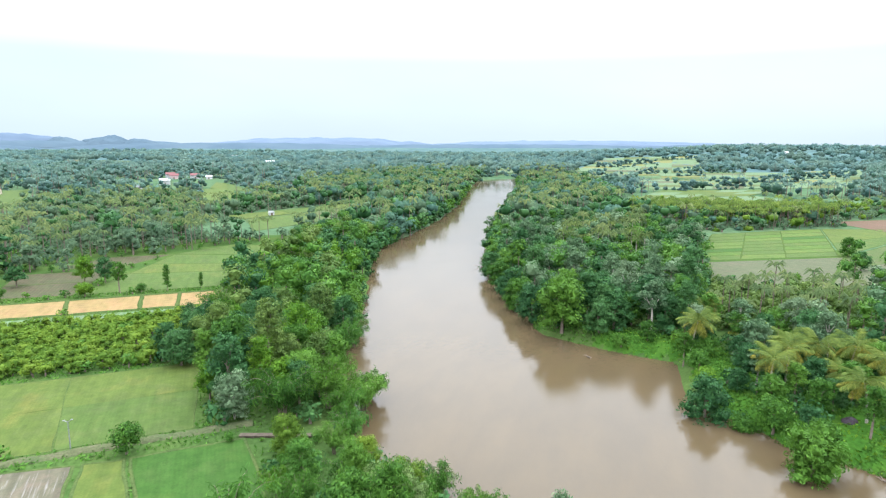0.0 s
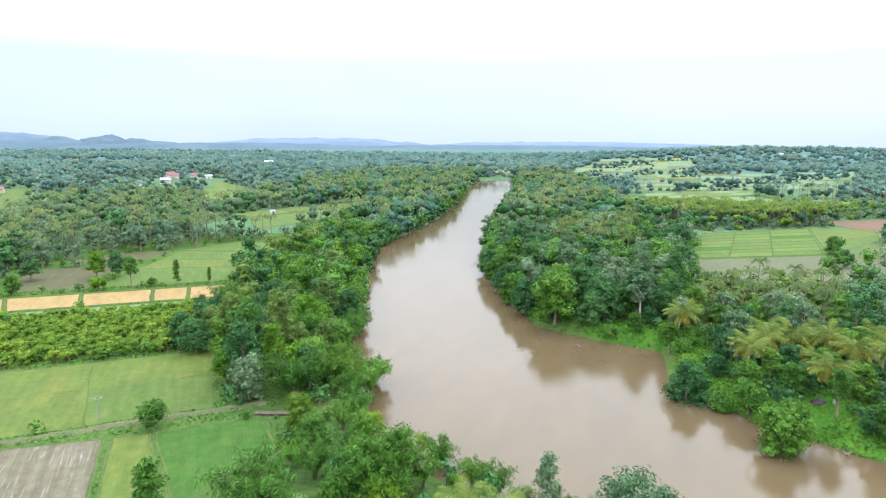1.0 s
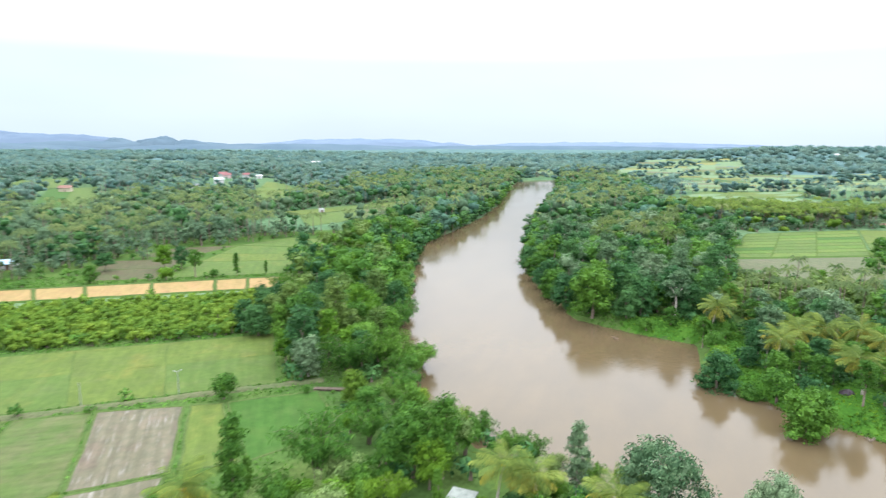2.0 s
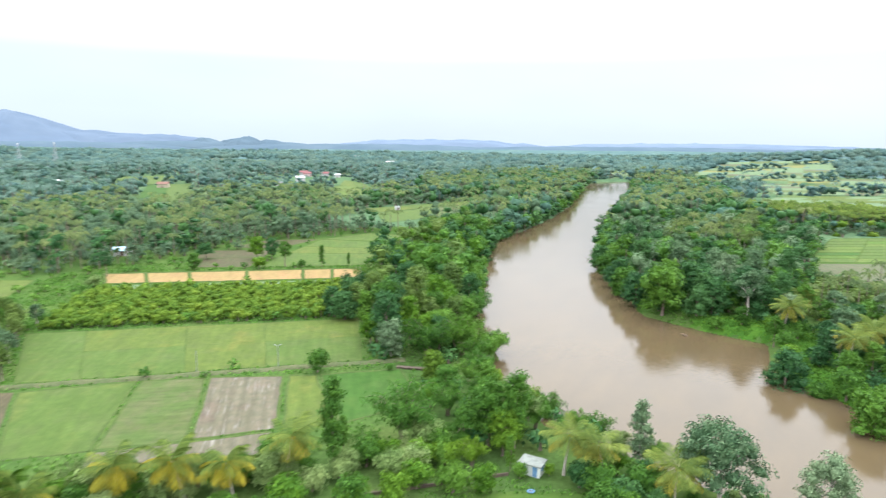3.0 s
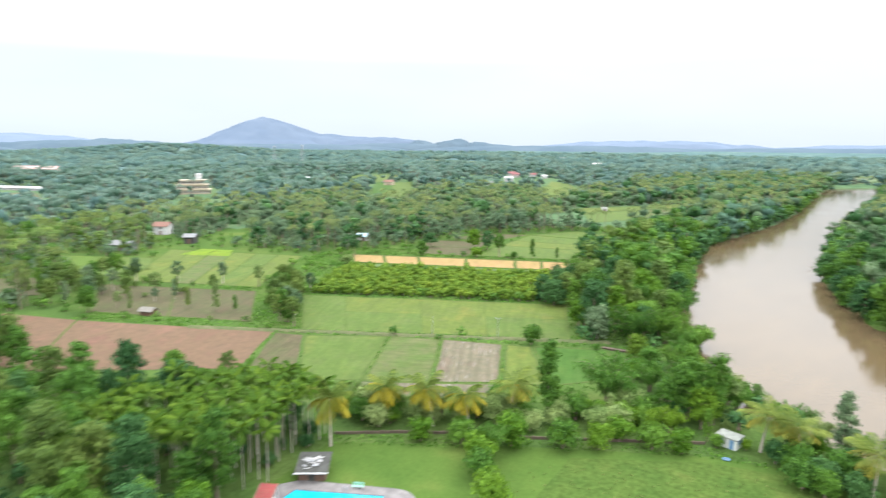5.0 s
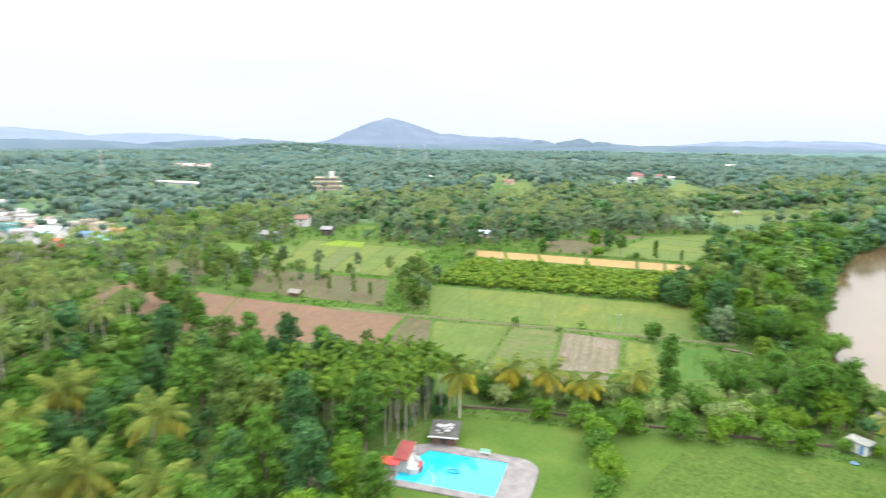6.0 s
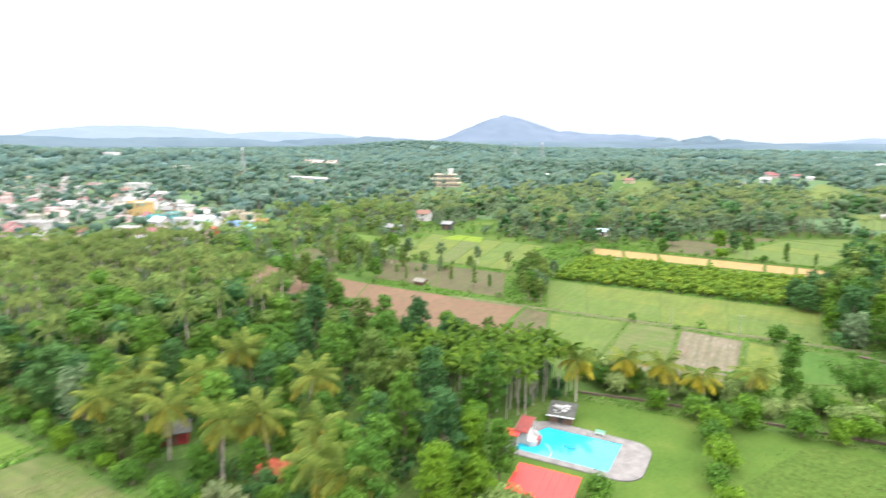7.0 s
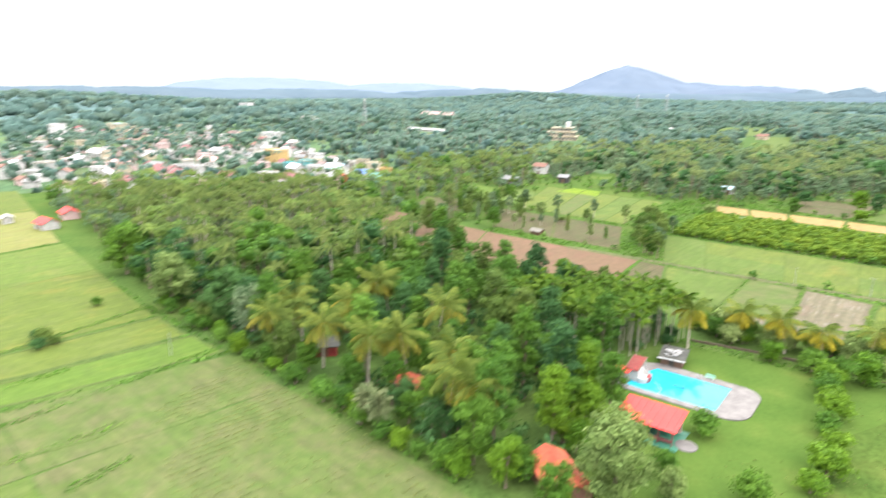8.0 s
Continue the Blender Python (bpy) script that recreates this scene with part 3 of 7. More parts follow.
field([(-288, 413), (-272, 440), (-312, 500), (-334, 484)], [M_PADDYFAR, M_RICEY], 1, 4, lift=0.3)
field([(-470, 520), (-430, 560), (-480, 700), (-560, 680)], [M_RICE], 2, 3, lift=0.3)
field([(-81, -131), (0, -110), (-36.5, -36), (-93.5, -54.5)], [M_RICEM, M_RICE, M_RICEM, M_RICEM], [0, 0.3, 1], [0, 0.55, 1], bunds=False)
field([(-89, -131), (-82.5, -131), (-95.5, -55.5), (-106, -59.5)], [M_SEEDY], 1, 1, gap=0.5, bund_h=0.2, cross=False, label="bright grassy strip between plots")
field([(-99, -131), (-90, -131), (-107, -60.5), (-120, -64.5)], [M_RICEM, M_RICEY], 1, 2, gap=0.6, bund_h=0.22, cross=False, label="rough green strip between plots")
field([(-160, -170), (-100, -132), (-121.5, -65.5), (-203, -85)], [M_LIME, M_RICEY, M_LIME, M_RICEY], [0, 0.45, 1], [0, 0.5, 1], gap=0.1, bunds=False)
field([(-330, -230), (-163, -171), (-205, -86), (-330, -109)], [M_LIME, M_LIME, M_RICEY, M_GOLDGREEN], [0, 0.5, 1], 2, bunds=False)
bund((-71.5, -92), (-73.4, -76), 0.9, 0.22)
bund((-73.4, -76), (-76.5, -72), 0.8, 0.2)
bund((-62, -79), (-66, -71.5), 0.8, 0.2)
bund((-113, -91), (-128, -66), 0.8, 0.2)
bund((-128, 52.3), (-101, 64), 2.6, 0.45, M_PATH, "narrow dirt path on a grassy bank", "path")
bund((-101, 64), (-33, 94), 2.4, 0.45, M_PATH, "narrow dirt path on a grassy bank", "path")


KEEP_OUT.append([np.array(p, float) for p in ((-335, 545), (-262, 560), (-255, 748), (-345, 748))])
for clearing in (((300, 575), (345, 545), (470, 690), (432, 655), (336, 634)), ((-126, 350), (-94, 350), (-94, 386), (-126, 386)), ((-128, 300), (-84, 290), (-58, 400), (-64, 441), (-137, 344)), ((-300, 335), (-258, 342), (-244, 368), (-284, 398), (-316, 380)), ((-183, 425), (-152, 432), (-169, 479), (-192, 469))):
    KEEP_OUT.append([np.array(p, float) for p in clearing])
ARECA_CORE = [(-57.5, 8), (-60, 25), (-70, 27), (-79, 20), (-74, 2), (-62, 1)]
ARECA_GROVE = [(-57.5, 8), (-60, 25), (-70, 27), (-83, 17), (-88, 0), (-79, -9), (-66, -5), (-60, 1)]
SCRUB = [(64, 149), (88, 134), (128, 178), (116, 186), (84, 192)]
KEEP_OUT.append([np.array(p, float) for p in SCRUB])


def sheet(poly, material, lift, name, label, category):
    """A level sheet over a polygon."""
    bm = bmesh.new()
    bm.faces.new([bm.verts.new((x, y, lift)) for x, y in poly])
    bmesh.ops.triangulate(bm, faces=bm.faces[:])
    ob = part(name, bm, material, None)
    return tagged(ob, label, category, kind="structure")


LAWN = [(-58, 23), (-31, 37), (-6, 48), (8, 50), (30, 30), (60, -20), (20, -70), (-25, -60), (-30, -34), (-44, -12), (-57, 6)]
MEADOW = [(-24, 37), (-6, 46), (8, 48), (28, 30), (54, -18), (20, -62), (-14, -30), (-19, 0), (-25, 18)]
sheet(LAWN, M_LAWN, 0.04, "lawn", "mown green lawn round the swimming pool", "lawn")
sheet(MEADOW, M_MEADOW, 0.06, "meadow", "rough pale meadow grass beside the lawn", "grass")
KEEP_OUT.append([np.array(p, float) for p in LAWN])


def bank_grass(poly, label):
    """Lush grass lying on the slope of a river bank."""
    p = np.array(poly, float)
    lo, hi = p.min(0), p.max(0)
    xs, ys = np.arange(lo[0], hi[0], 1.0), np.arange(lo[1], hi[1], 1.0)
    gx, gy = np.meshgrid(xs, ys)
    n = len(xs)
    v = np.column_stack([gx.ravel(), gy.ravel(), land(gx.ravel(), gy.ravel()) + 0.14])
    ii = (np.arange(len(ys) - 1)[:, None] * n + np.arange(n - 1)).ravel()
    f = np.stack([ii, ii + 1, ii + n + 1, ii + n], 1)
    c = v[f].mean(1)
    f = f[inside(c[:, 0], c[:, 1], p) & (c[:, 2] > WATER_Z + 0.25)]
    keep, f = np.unique(f, return_inverse=True)
    tagged(mesh_object("bank_grass", v[keep], f.reshape(-1, 4), M_LUSH, True), label, "grass", kind="structure")


RIGHT_SHORE = [(34, 142), (40, 134), (52, 128), (48, 112), (43, 102), (50, 92), (55, 82), (64, 78), (82, 88), (70, 102), (64, 114), (64, 128), (56, 140), (44, 147)]
bank_grass(RIGHT_SHORE, "lush green grass on the sloping bank")


# ---- trees ----
def ico(level):
    bm = bmesh.new()
    bmesh.ops.create_icosphere(bm, subdivisions=level, radius=1)
    v = np.array([x.co[:] for x in bm.verts])
    f = np.array([[x.index for x in p.verts] for p in bm.faces])
    bm.free()
    return v, f


ICO1 = ico(1)
OCTA = (np.array([(1, 0, 0), (-1, 0, 0), (0, 1, 0), (0, -1, 0), (0, 0, 1), (0, 0, -1.0)]), np.array([(0, 2, 4), (2, 1, 4), (1, 3, 4), (3, 0, 4), (2, 0, 5), (1, 2, 5), (3, 1, 5), (0, 3, 5)]))


def unit(rng, n):
    d = rng.normal(size=(n, 3))
    return d / np.linalg.norm(d, axis=1)[:, None]


def leaves(rng, at, out, size, droop=0.2, width=0.55, rough=0.65):
    """Folded, pointed leaf clumps at the points, facing roughly outwards."""
    n = len(at)
    nrm = out + rough * unit(rng, n)
    nrm /= np.linalg.norm(nrm, axis=1)[:, None]
    t = np.cross(nrm, unit(rng, n))
    t /= np.linalg.norm(t, axis=1)[:, None] + 1e-9
    t[:, 2] -= droop
    t /= np.linalg.norm(t, axis=1)[:, None]
    b = np.cross(nrm, t)
    s = (size * rng.uniform(0.65, 1.35, n))[:, None]
    v = np.stack([at - t * s * 0.5, at + b * s * width * 0.5 - nrm * s * 0.1, at + t * s * 0.5 - nrm * s * 0.08, at - b * s * width * 0.5 - nrm * s * 0.1], 1).reshape(-1, 3)
    k = np.arange(n)[:, None] * 4
    return v, np.concatenate([k + [0, 1, 2], k + [0, 2, 3]])


def sprays(rng, at, out, size, droop=0.2, width=0.55):
    """Pairs of slim pointed leaves spreading from each point."""
    n = len(at)
    nrm = out + 0.7 * unit(rng, n)
    nrm /= np.linalg.norm(nrm, axis=1)[:, None]
    t = np.cross(nrm, unit(rng, n))
    t /= np.linalg.norm(t, axis=1)[:, None] + 1e-9
    t[:, 2] -= droop
    t /= np.linalg.norm(t, axis=1)[:, None]
    b = np.cross(nrm, t)
    s = (size * rng.uniform(0.65, 1.35, n))[:, None]
    foot = at - t * s * 0.45
    v = []
    for k in (-1, 1):
        tip = at + t * s * 0.55 + b * s * 0.42 * k - nrm * s * 0.12
        v += [foot, (foot + tip) / 2 + b * s * width * 0.62 * k + nrm * s * 0.06, tip]
    k = np.arange(n)[:, None] * 6
    return np.stack(v, 1).reshape(-1, 3), np.concatenate([k + [0, 1, 2], k + [3, 5, 4]])


def join(*meshes):
    vs, fs, n = [], [], 0
    for v, f in meshes:
        vs.append(v)
        fs.append(np.asarray(f) + n)
        n += len(v)
    return np.concatenate(vs), np.concatenate(fs)


def tube(points, radii, sides=6):
    """A tapered round limb along points."""
    p = np.array(points, float)
    v, f = [], []
    for i, c in enumerate(p):
        d = p[min(i + 1, len(p) - 1)] - p[max(i - 1, 0)]
        d /= np.linalg.norm(d) + 1e-9
        a = np.cross(d, (0.31, 0.95, 0.07))
        a /= np.linalg.norm(a)
        b = np.cross(d, a)
        for k in range(sides):
            w = 2 * math.pi * k / sides
            v.append(c + radii[i] * (a * math.cos(w) + b * math.sin(w)))
    for i in range(len(p) - 1):
        for k in range(sides):
            q, r, s, t = i * sides + k, i * sides + (k + 1) % sides, (i + 1) * sides + (k + 1) % sides, (i + 1) * sides + k
            f += [(q, r, s), (q, s, t)]
    return np.array(v), np.array(f)


def crown_lobes(rng, count, spread, low, high, size, top=0.6):
    """Uneven masses of a crown: centre and radii."""
    out = []
    if count > 8:
        count, size, spread = int(count * 1.7), size * 0.74, spread * 1.12
    for i in range(count):
        h = low + (high - low) * ((i + rng.uniform(0, 0.9)) / count)
        rel = (h - low) / max(high - low, 0.1)
        reach = spread * (1 - (1 - top) * rel) * math.sqrt(rng.uniform(0.05, 1)) * (0.55 + 0.9 * math.sin(math.pi * min(max(rel, 0.12), 0.95)) * 0.5)
        a = i * 2.399 + rng.uniform(-0.6, 0.6)
        r = size * rng.uniform(0.7, 1.25)
        out.append((np.array([reach * math.cos(a), reach * math.sin(a), h]), np.array([r, r, r * rng.uniform(0.65, 0.9)])))
    return out


def crown(rng, lobes, count, size, core=ICO1, droop=0.2, width=0.55, fill=0.74, shell=(0.78, 1.12), fine=False, rough=0.65):
    c = np.array([l[0] for l in lobes])
    r = np.array([l[1] for l in lobes])
    w = (r[:, 0] ** 2) / (r[:, 0] ** 2).sum()
    which = rng.choice(len(lobes), count, p=w)
    d = unit(rng, count)
    d[:, 2] = np.where(d[:, 2] < -0.35, -d[:, 2], d[:, 2])
    at = c[which] + r[which] * d * rng.uniform(*shell, count)[:, None]
    parts = [sprays(rng, at, d, size, droop, width) if fine else leaves(rng, at, d, size, droop, width, rough)]
    if core is not None:
        for cc, rr_ in lobes:
            jit = 1 + 0.16 * rng.normal(size=(len(core[0]), 1))
            parts.append((core[0] * jit * rr_ * fill + cc, core[1]))
    return join(*parts)


def trunk(rng, height, radius, lobes, lean=0.4, limbs=5):
    top = np.array([rng.uniform(-lean, lean), rng.uniform(-lean, lean), height])
    mid = top * 0.5 + np.array([rng.uniform(-lean, lean) * 0.4, 0, 0])
    out = [tube([(0, 0, -0.3), (0, 0, 0.25), mid, top], [radius * 1.5, radius, radius * 0.8, radius * 0.5], 7)]
    for cc, rr_ in sorted(lobes, key=lambda l: -l[1][0])[:limbs]:
        start = top * rng.uniform(0.6, 1.0)
        bend = (start + cc) / 2 + np.array([0, 0, -0.25])
        out.append(tube([start, bend, cc], [radius * 0.45, radius * 0.3, radius * 0.1], 5))
    return join(*out)


def bamboo_mesh(rng):
    """A clump of arching culms hung with feathery leaves."""
    stems, spots, out = [], [], []
    for k in range(26):
        a, h, reach = k * 2.4 + rng.uniform(-0.4, 0.4), rng.uniform(5.5, 9.0), rng.uniform(1.2, 4.4)
        d = np.array([math.cos(a), math.sin(a), 0])
        s = np.linspace(0, 1, 8)
        pts = d * (0.35 + reach * s[:, None] ** 2.0) + np.column_stack([0 * s, 0 * s, h * (1.25 * s - 0.5 * s ** 3.2)])
        stems.append(tube(pts, list(0.06 * (1 - 0.85 * s)), 3))
        u = rng.uniform(0.22, 1.04, 70) ** 0.8
        p = np.column_stack([np.interp(u, s, pts[:, j]) for j in range(3)])
        spots.append(p + rng.normal(0, 0.28, p.shape) - np.column_stack([0 * u, 0 * u, rng.uniform(0, 0.9, len(u)) * u]))
        out.append(np.tile(d * 0.6 + (0, 0, 0.6), (len(u), 1)))
    return sprays(rng, np.concatenate(spots), np.concatenate(out), 0.72, 0.8, 0.26), join(*stems)


def tree_mesh(rng, kind, detail, thin=1.0):
    """Crown and trunk of one tree of a kind. detail: near, mid or far; thin: share of the leaves, which grow as they get fewer."""
    near, far = detail == "near", detail == "far"
    if kind == "bamboo" and near:
        return bamboo_mesh(rng)
    more = 5 if detail == "fine" else 1
    if kind == "round":
        h = rng.uniform(9, 11)
        lobes = crown_lobes(rng, 14 if near else 5 if not far else 2, 2.9, h * (0.24 if near else 0.05 if far else 0.2), h * 0.86, 1.75 if near else 2.2 if not far else 2.9)
        n, s = (2000, 0.46) if near else (78, 1.5) if not far else (14, 3.0)
    elif kind == "tall":
        h = rng.uniform(12, 14.5)
        lobes = crown_lobes(rng, 15 if near else 5 if not far else 2, 2.5, h * (0.26 if near else 0.05 if far else 0.2), h * 0.9, 1.6 if near else 2.0 if not far else 2.7, 0.5)
        n, s = (2000, 0.45) if near else (82, 1.5) if not far else (14, 3.0)
    elif kind == "wide":
        h = rng.uniform(8, 9.5)
        lobes = crown_lobes(rng, 16 if near else 7 if not far else 2, 4.2, h * (0.3 if near else 0.08 if far else 0.26), h * 0.84, 1.8 if near else 2.5 if not far else 3.2, 0.75)
        n, s = (2300, 0.46) if near else (90, 1.55) if not far else (15, 3.2)
    elif kind == "slim":
        h = rng.uniform(10, 12)
        lobes = crown_lobes(rng, 12 if near else 6 if not far else 3, 1.3, h * 0.18, h * 0.95, 1.15 if near else 1.5 if not far else 2.2, 0.35)
        n, s = (1400, 0.42) if near else (95, 1.2) if not far else (20, 2.2)
    elif kind == "airy":
        h = rng.uniform(9, 11)
        lobes = crown_lobes(rng, 13 if near else 6 if not far else 3, 2.6, h * (0.42 if near else 0.25), h * 0.92, 1.15 if near else 1.7 if not far else 2.6)
        n, s = (1500, 0.42) if near else (80, 1.35) if not far else (22, 2.4)
    elif kind == "bamboo":
        h = rng.uniform(7.5, 9)
        lobes = crown_lobes(rng, 16 if near else 7, 2.6, h * 0.15, h * 0.86, 1.3 if near else 2.0, 0.55)
        n, s = (1800, 0.62) if near else (130, 1.6)
    elif kind == "dome":
        h = rng.uniform(8.5, 10)
        lobes = crown_lobes(rng, 18 if near else 6 if not far else 3, 3.4, h * 0.12, h * 0.84, 1.75 if near else 2.4 if not far else 3.0, 0.6)
        n, s = (2300, 0.46) if near else (85, 1.5) if not far else (14, 3.0)
    elif kind == "bush":
        h = rng.uniform(1.6, 2.2)
        lobes = crown_lobes(rng, 2, 0.9, 0.4, h * 0.7, 1.1, 0.7)
        n, s = 42, 0.66
    elif kind == "clump":
        h = rng.uniform(7, 9)
        lobes = [(np.array([rng.uniform(-5, 5), rng.uniform(-5, 5), h * 0.35]), np.array([rng.uniform(6, 9), rng.uniform(6, 9), h * 0.6])) for _ in range(2)]
        n, s = 14, 4.0
    else:
        h = rng.uniform(2.4, 3.2)
        lobes = crown_lobes(rng, 7 if near else 4, 1.2, 0.7, h * 0.8, 0.95 if near else 1.2, 0.7)
        n, s = (650, 0.36) if near else (66, 0.64)
    n, s = n * more, s / (1.0 if more == 1 else 2.15)
    if near:
        n, s = int(n * 1.1 * thin), s * 0.92 / math.sqrt(thin)
    droop, width = (0.9, 0.3) if kind == "bamboo" else (0.25, 0.6)
    fill = 0.4 if kind in ("airy", "bush") else 0.52 if near else 0.66
    if far:
        n, s, fill = (n, s * 0.8, 0.86) if kind == "clump" else (int(n * 1.5), s * 0.68, 0.86)
    cr = crown(rng, lobes, n, s, OCTA if kind in ("bush", "clump") else ICO1, droop, width, fill, (0.6, 1.2) if kind == "airy" else (0.5, 1.24) if near else (0.78, 1.08) if far else (0.78, 1.14), near, 0.55 if far else 0.5)
    if near:
        tr = trunk(rng, h * 0.62, 0.24 if kind not in ("shrub", "slim") else 0.12, lobes, 0.3)
    elif far or kind == "bush":
        tr = tube([(0, 0, -0.2), (0, 0, h * 0.4)], [0.25, 0.15], 3)
    else:
        tr = tube([(0, 0, -0.3), (0, 0, h * 0.6)], [0.28, 0.15], 4)
    return cr, tr


TREE_LEAF = {"green": M_LEAF, "dark": M_DARK, "bright": M_LIGHT, "silvery": M_GREY, "crop": M_CROP, "bamboo": M_BAMBOO, "olive": M_OLIVE, "pale": M_PALELEAF}
SHAPE_WORDS = {"dome": "dense domed", "round": "rounded", "tall": "tall", "wide": "wide-spreading", "slim": "slender", "airy": "sparse", "bamboo": "drooping clump of", "shrub": "low bushy"}
COLOUR_WORDS = {"green": "green leafy", "dark": "dark green", "bright": "bright yellow-green", "silvery": "silvery grey-green", "crop": "yellow-green", "bamboo": "feathery green", "olive": "olive green", "pale": "pale grey-green"}
LIBRARY = {}
tree_rng = np.random.default_rng(7)


def prototype(kind, tone, variant, thin=1.0):
    key = (kind, tone, variant, thin)
    if key not in LIBRARY:
        rng = np.random.default_rng(abs(hash((len(kind) * 31 + ord(kind[0]) * 7 + ord(tone[0]) * 3 + len(tone), variant))) % 100000)
        cr, tr = tree_mesh(rng, kind, "near", thin)
        LIBRARY[key] = (cr, tr, [])
    return LIBRARY[key]


def tree(kind, tone, x, y, scale=1.0, variant=None, label="", stretch=1.0, group="trees of the riverside woods"):
    """A single tree with trunk and crown."""
    variant = int(tree_rng.integers(4)) if variant is None else variant
    cr, tr, made = prototype(kind, tone, variant, 0.55 if math.hypot(x + 10, y + 30) > 125 and kind != "shrub" else 1.0)
    z = float(land(np.array([x]), np.array([y]))[0])
    m = pose(x, y, z, 0, 0, float(tree_rng.uniform(0, 360))) @ Matrix.Diagonal((scale, scale, scale * stretch, 1))
    if not made:
        name = {"bamboo": "bamboo_clump", "shrub": "shrub", "tall": "tall_tree", "airy": "feathery_tree", "slim": "slender_tree"}.get(kind, "broadleaf_tree")
        top = new(name)
        a = mesh_object("stem" if kind == "bamboo" else "trunk", *tr, M_BARK if tone != "silvery" else M_PALE, True, parent=top)
        if kind == "bamboo":
            tagged(a, "thin arching bamboo culms", kind="stuff")
        b = mesh_object("crown", *cr, TREE_LEAF[tone], False, parent=top)
        noun = {"bamboo": "bamboo", "shrub": "shrub"}.get(kind, "tree")
        tagged(top, label or f"{SHAPE_WORDS[kind]} {COLOUR_WORDS[tone]} {noun} growing among others", noun, group)
        top.matrix_basis = m
        made.append(top)
        return top
    ob = copy_thing(made[0], m @ Matrix.Diagonal([1 / s for s in made[0].scale] + [1]))
    if label:
        tagged(ob, label)
    return ob


# ---- palms ----
def frond_mesh(length, arch, pairs, leaf, hang=0.6, seed=0, broad=0.52):
    """One arching palm leaf: a stalk with drooping leaflets on both sides."""
    rng = np.random.default_rng(int(seed))
    s = np.linspace(0, 1, 7)
    px = length * (s - 0.18 * s ** 2 * arch)
    pz = length * (0.30 * s - 0.62 * arch * s ** 2)
    pts = np.column_stack([px, 0 * s, pz])
    parts = [tube(pts, list(0.055 * (1 - 0.8 * s)), 4)]
    v, f = [], []
    for k in range(pairs):
        u = 0.14 + 0.86 * (k + 0.5) / pairs
        c = np.array([np.interp(u, s, px), 0, np.interp(u, s, pz)])
        reach = leaf * (0.45 + 0.75 * math.sin(math.pi * min(u * 0.9 + 0.08, 1))) * rng.uniform(0.85, 1.1)
        for side in (-1, 1):
            tip = c + np.array([reach * 0.45, side * reach * 0.8, -reach * hang * rng.uniform(0.8, 1.2)])
            w = length * broad / pairs
            n = len(v)
            v += [c - (w / 2, 0, 0), c + (w / 2, 0, 0), (c + tip) / 2 + (w * 0.5, 0, 0.08 * reach), tip, (c + tip) / 2 + (-w * 0.5, 0, 0.08 * reach)]
            f += [(n, n + 1, n + 2), (n, n + 2, n + 4), (n + 4, n + 2, n + 3)]
    parts.append((np.array(v), np.array(f)))
    return join(*parts)


def lay_fronds(rng, count, top, meshes, lift=(-35, 55)):
    """Poses of the leaves round a palm's head."""
    out = []
    for k in range(count):
        e = lift[0] + (lift[1] - lift[0]) * (k + 0.5) / count
        out.append((meshes[int(rng.integers(len(meshes)))], pose(*top, 0, -e + rng.uniform(-8, 8), k * 137.5 + rng.uniform(-12, 12)) @ Matrix.Scale(rng.uniform(0.88, 1.08), 4), e))
    return out


FROND = [frond_mesh(4.3, a, 19, 1.3, 0.85, n) for n, a in enumerate((0.75, 0.95, 0.6))]
LONG_FROND = [frond_mesh(5.0, a, 22, 1.3, 0.9, n + 20, 0.45) for n, a in enumerate((0.72, 0.9, 0.58))]
ARECA = [frond_mesh(2.4, a, 13, 0.8, 0.6, n + 10, 0.75) for n, a in enumerate((0.9, 0.7))]
PALM_LIB = {}


def palm_trunk(height, lean, radius):
    pts = [(lean * (s ** 1.6), 0.25 * lean * s, height * s - 0.3) for s in np.linspace(0, 1, 8)]
    return pts, tube(pts, [radius * (1.5 - 0.7 * s) if s < 0.2 else radius * (1.2 - 0.4 * s) for s in np.linspace(0, 1, 8)], 8)


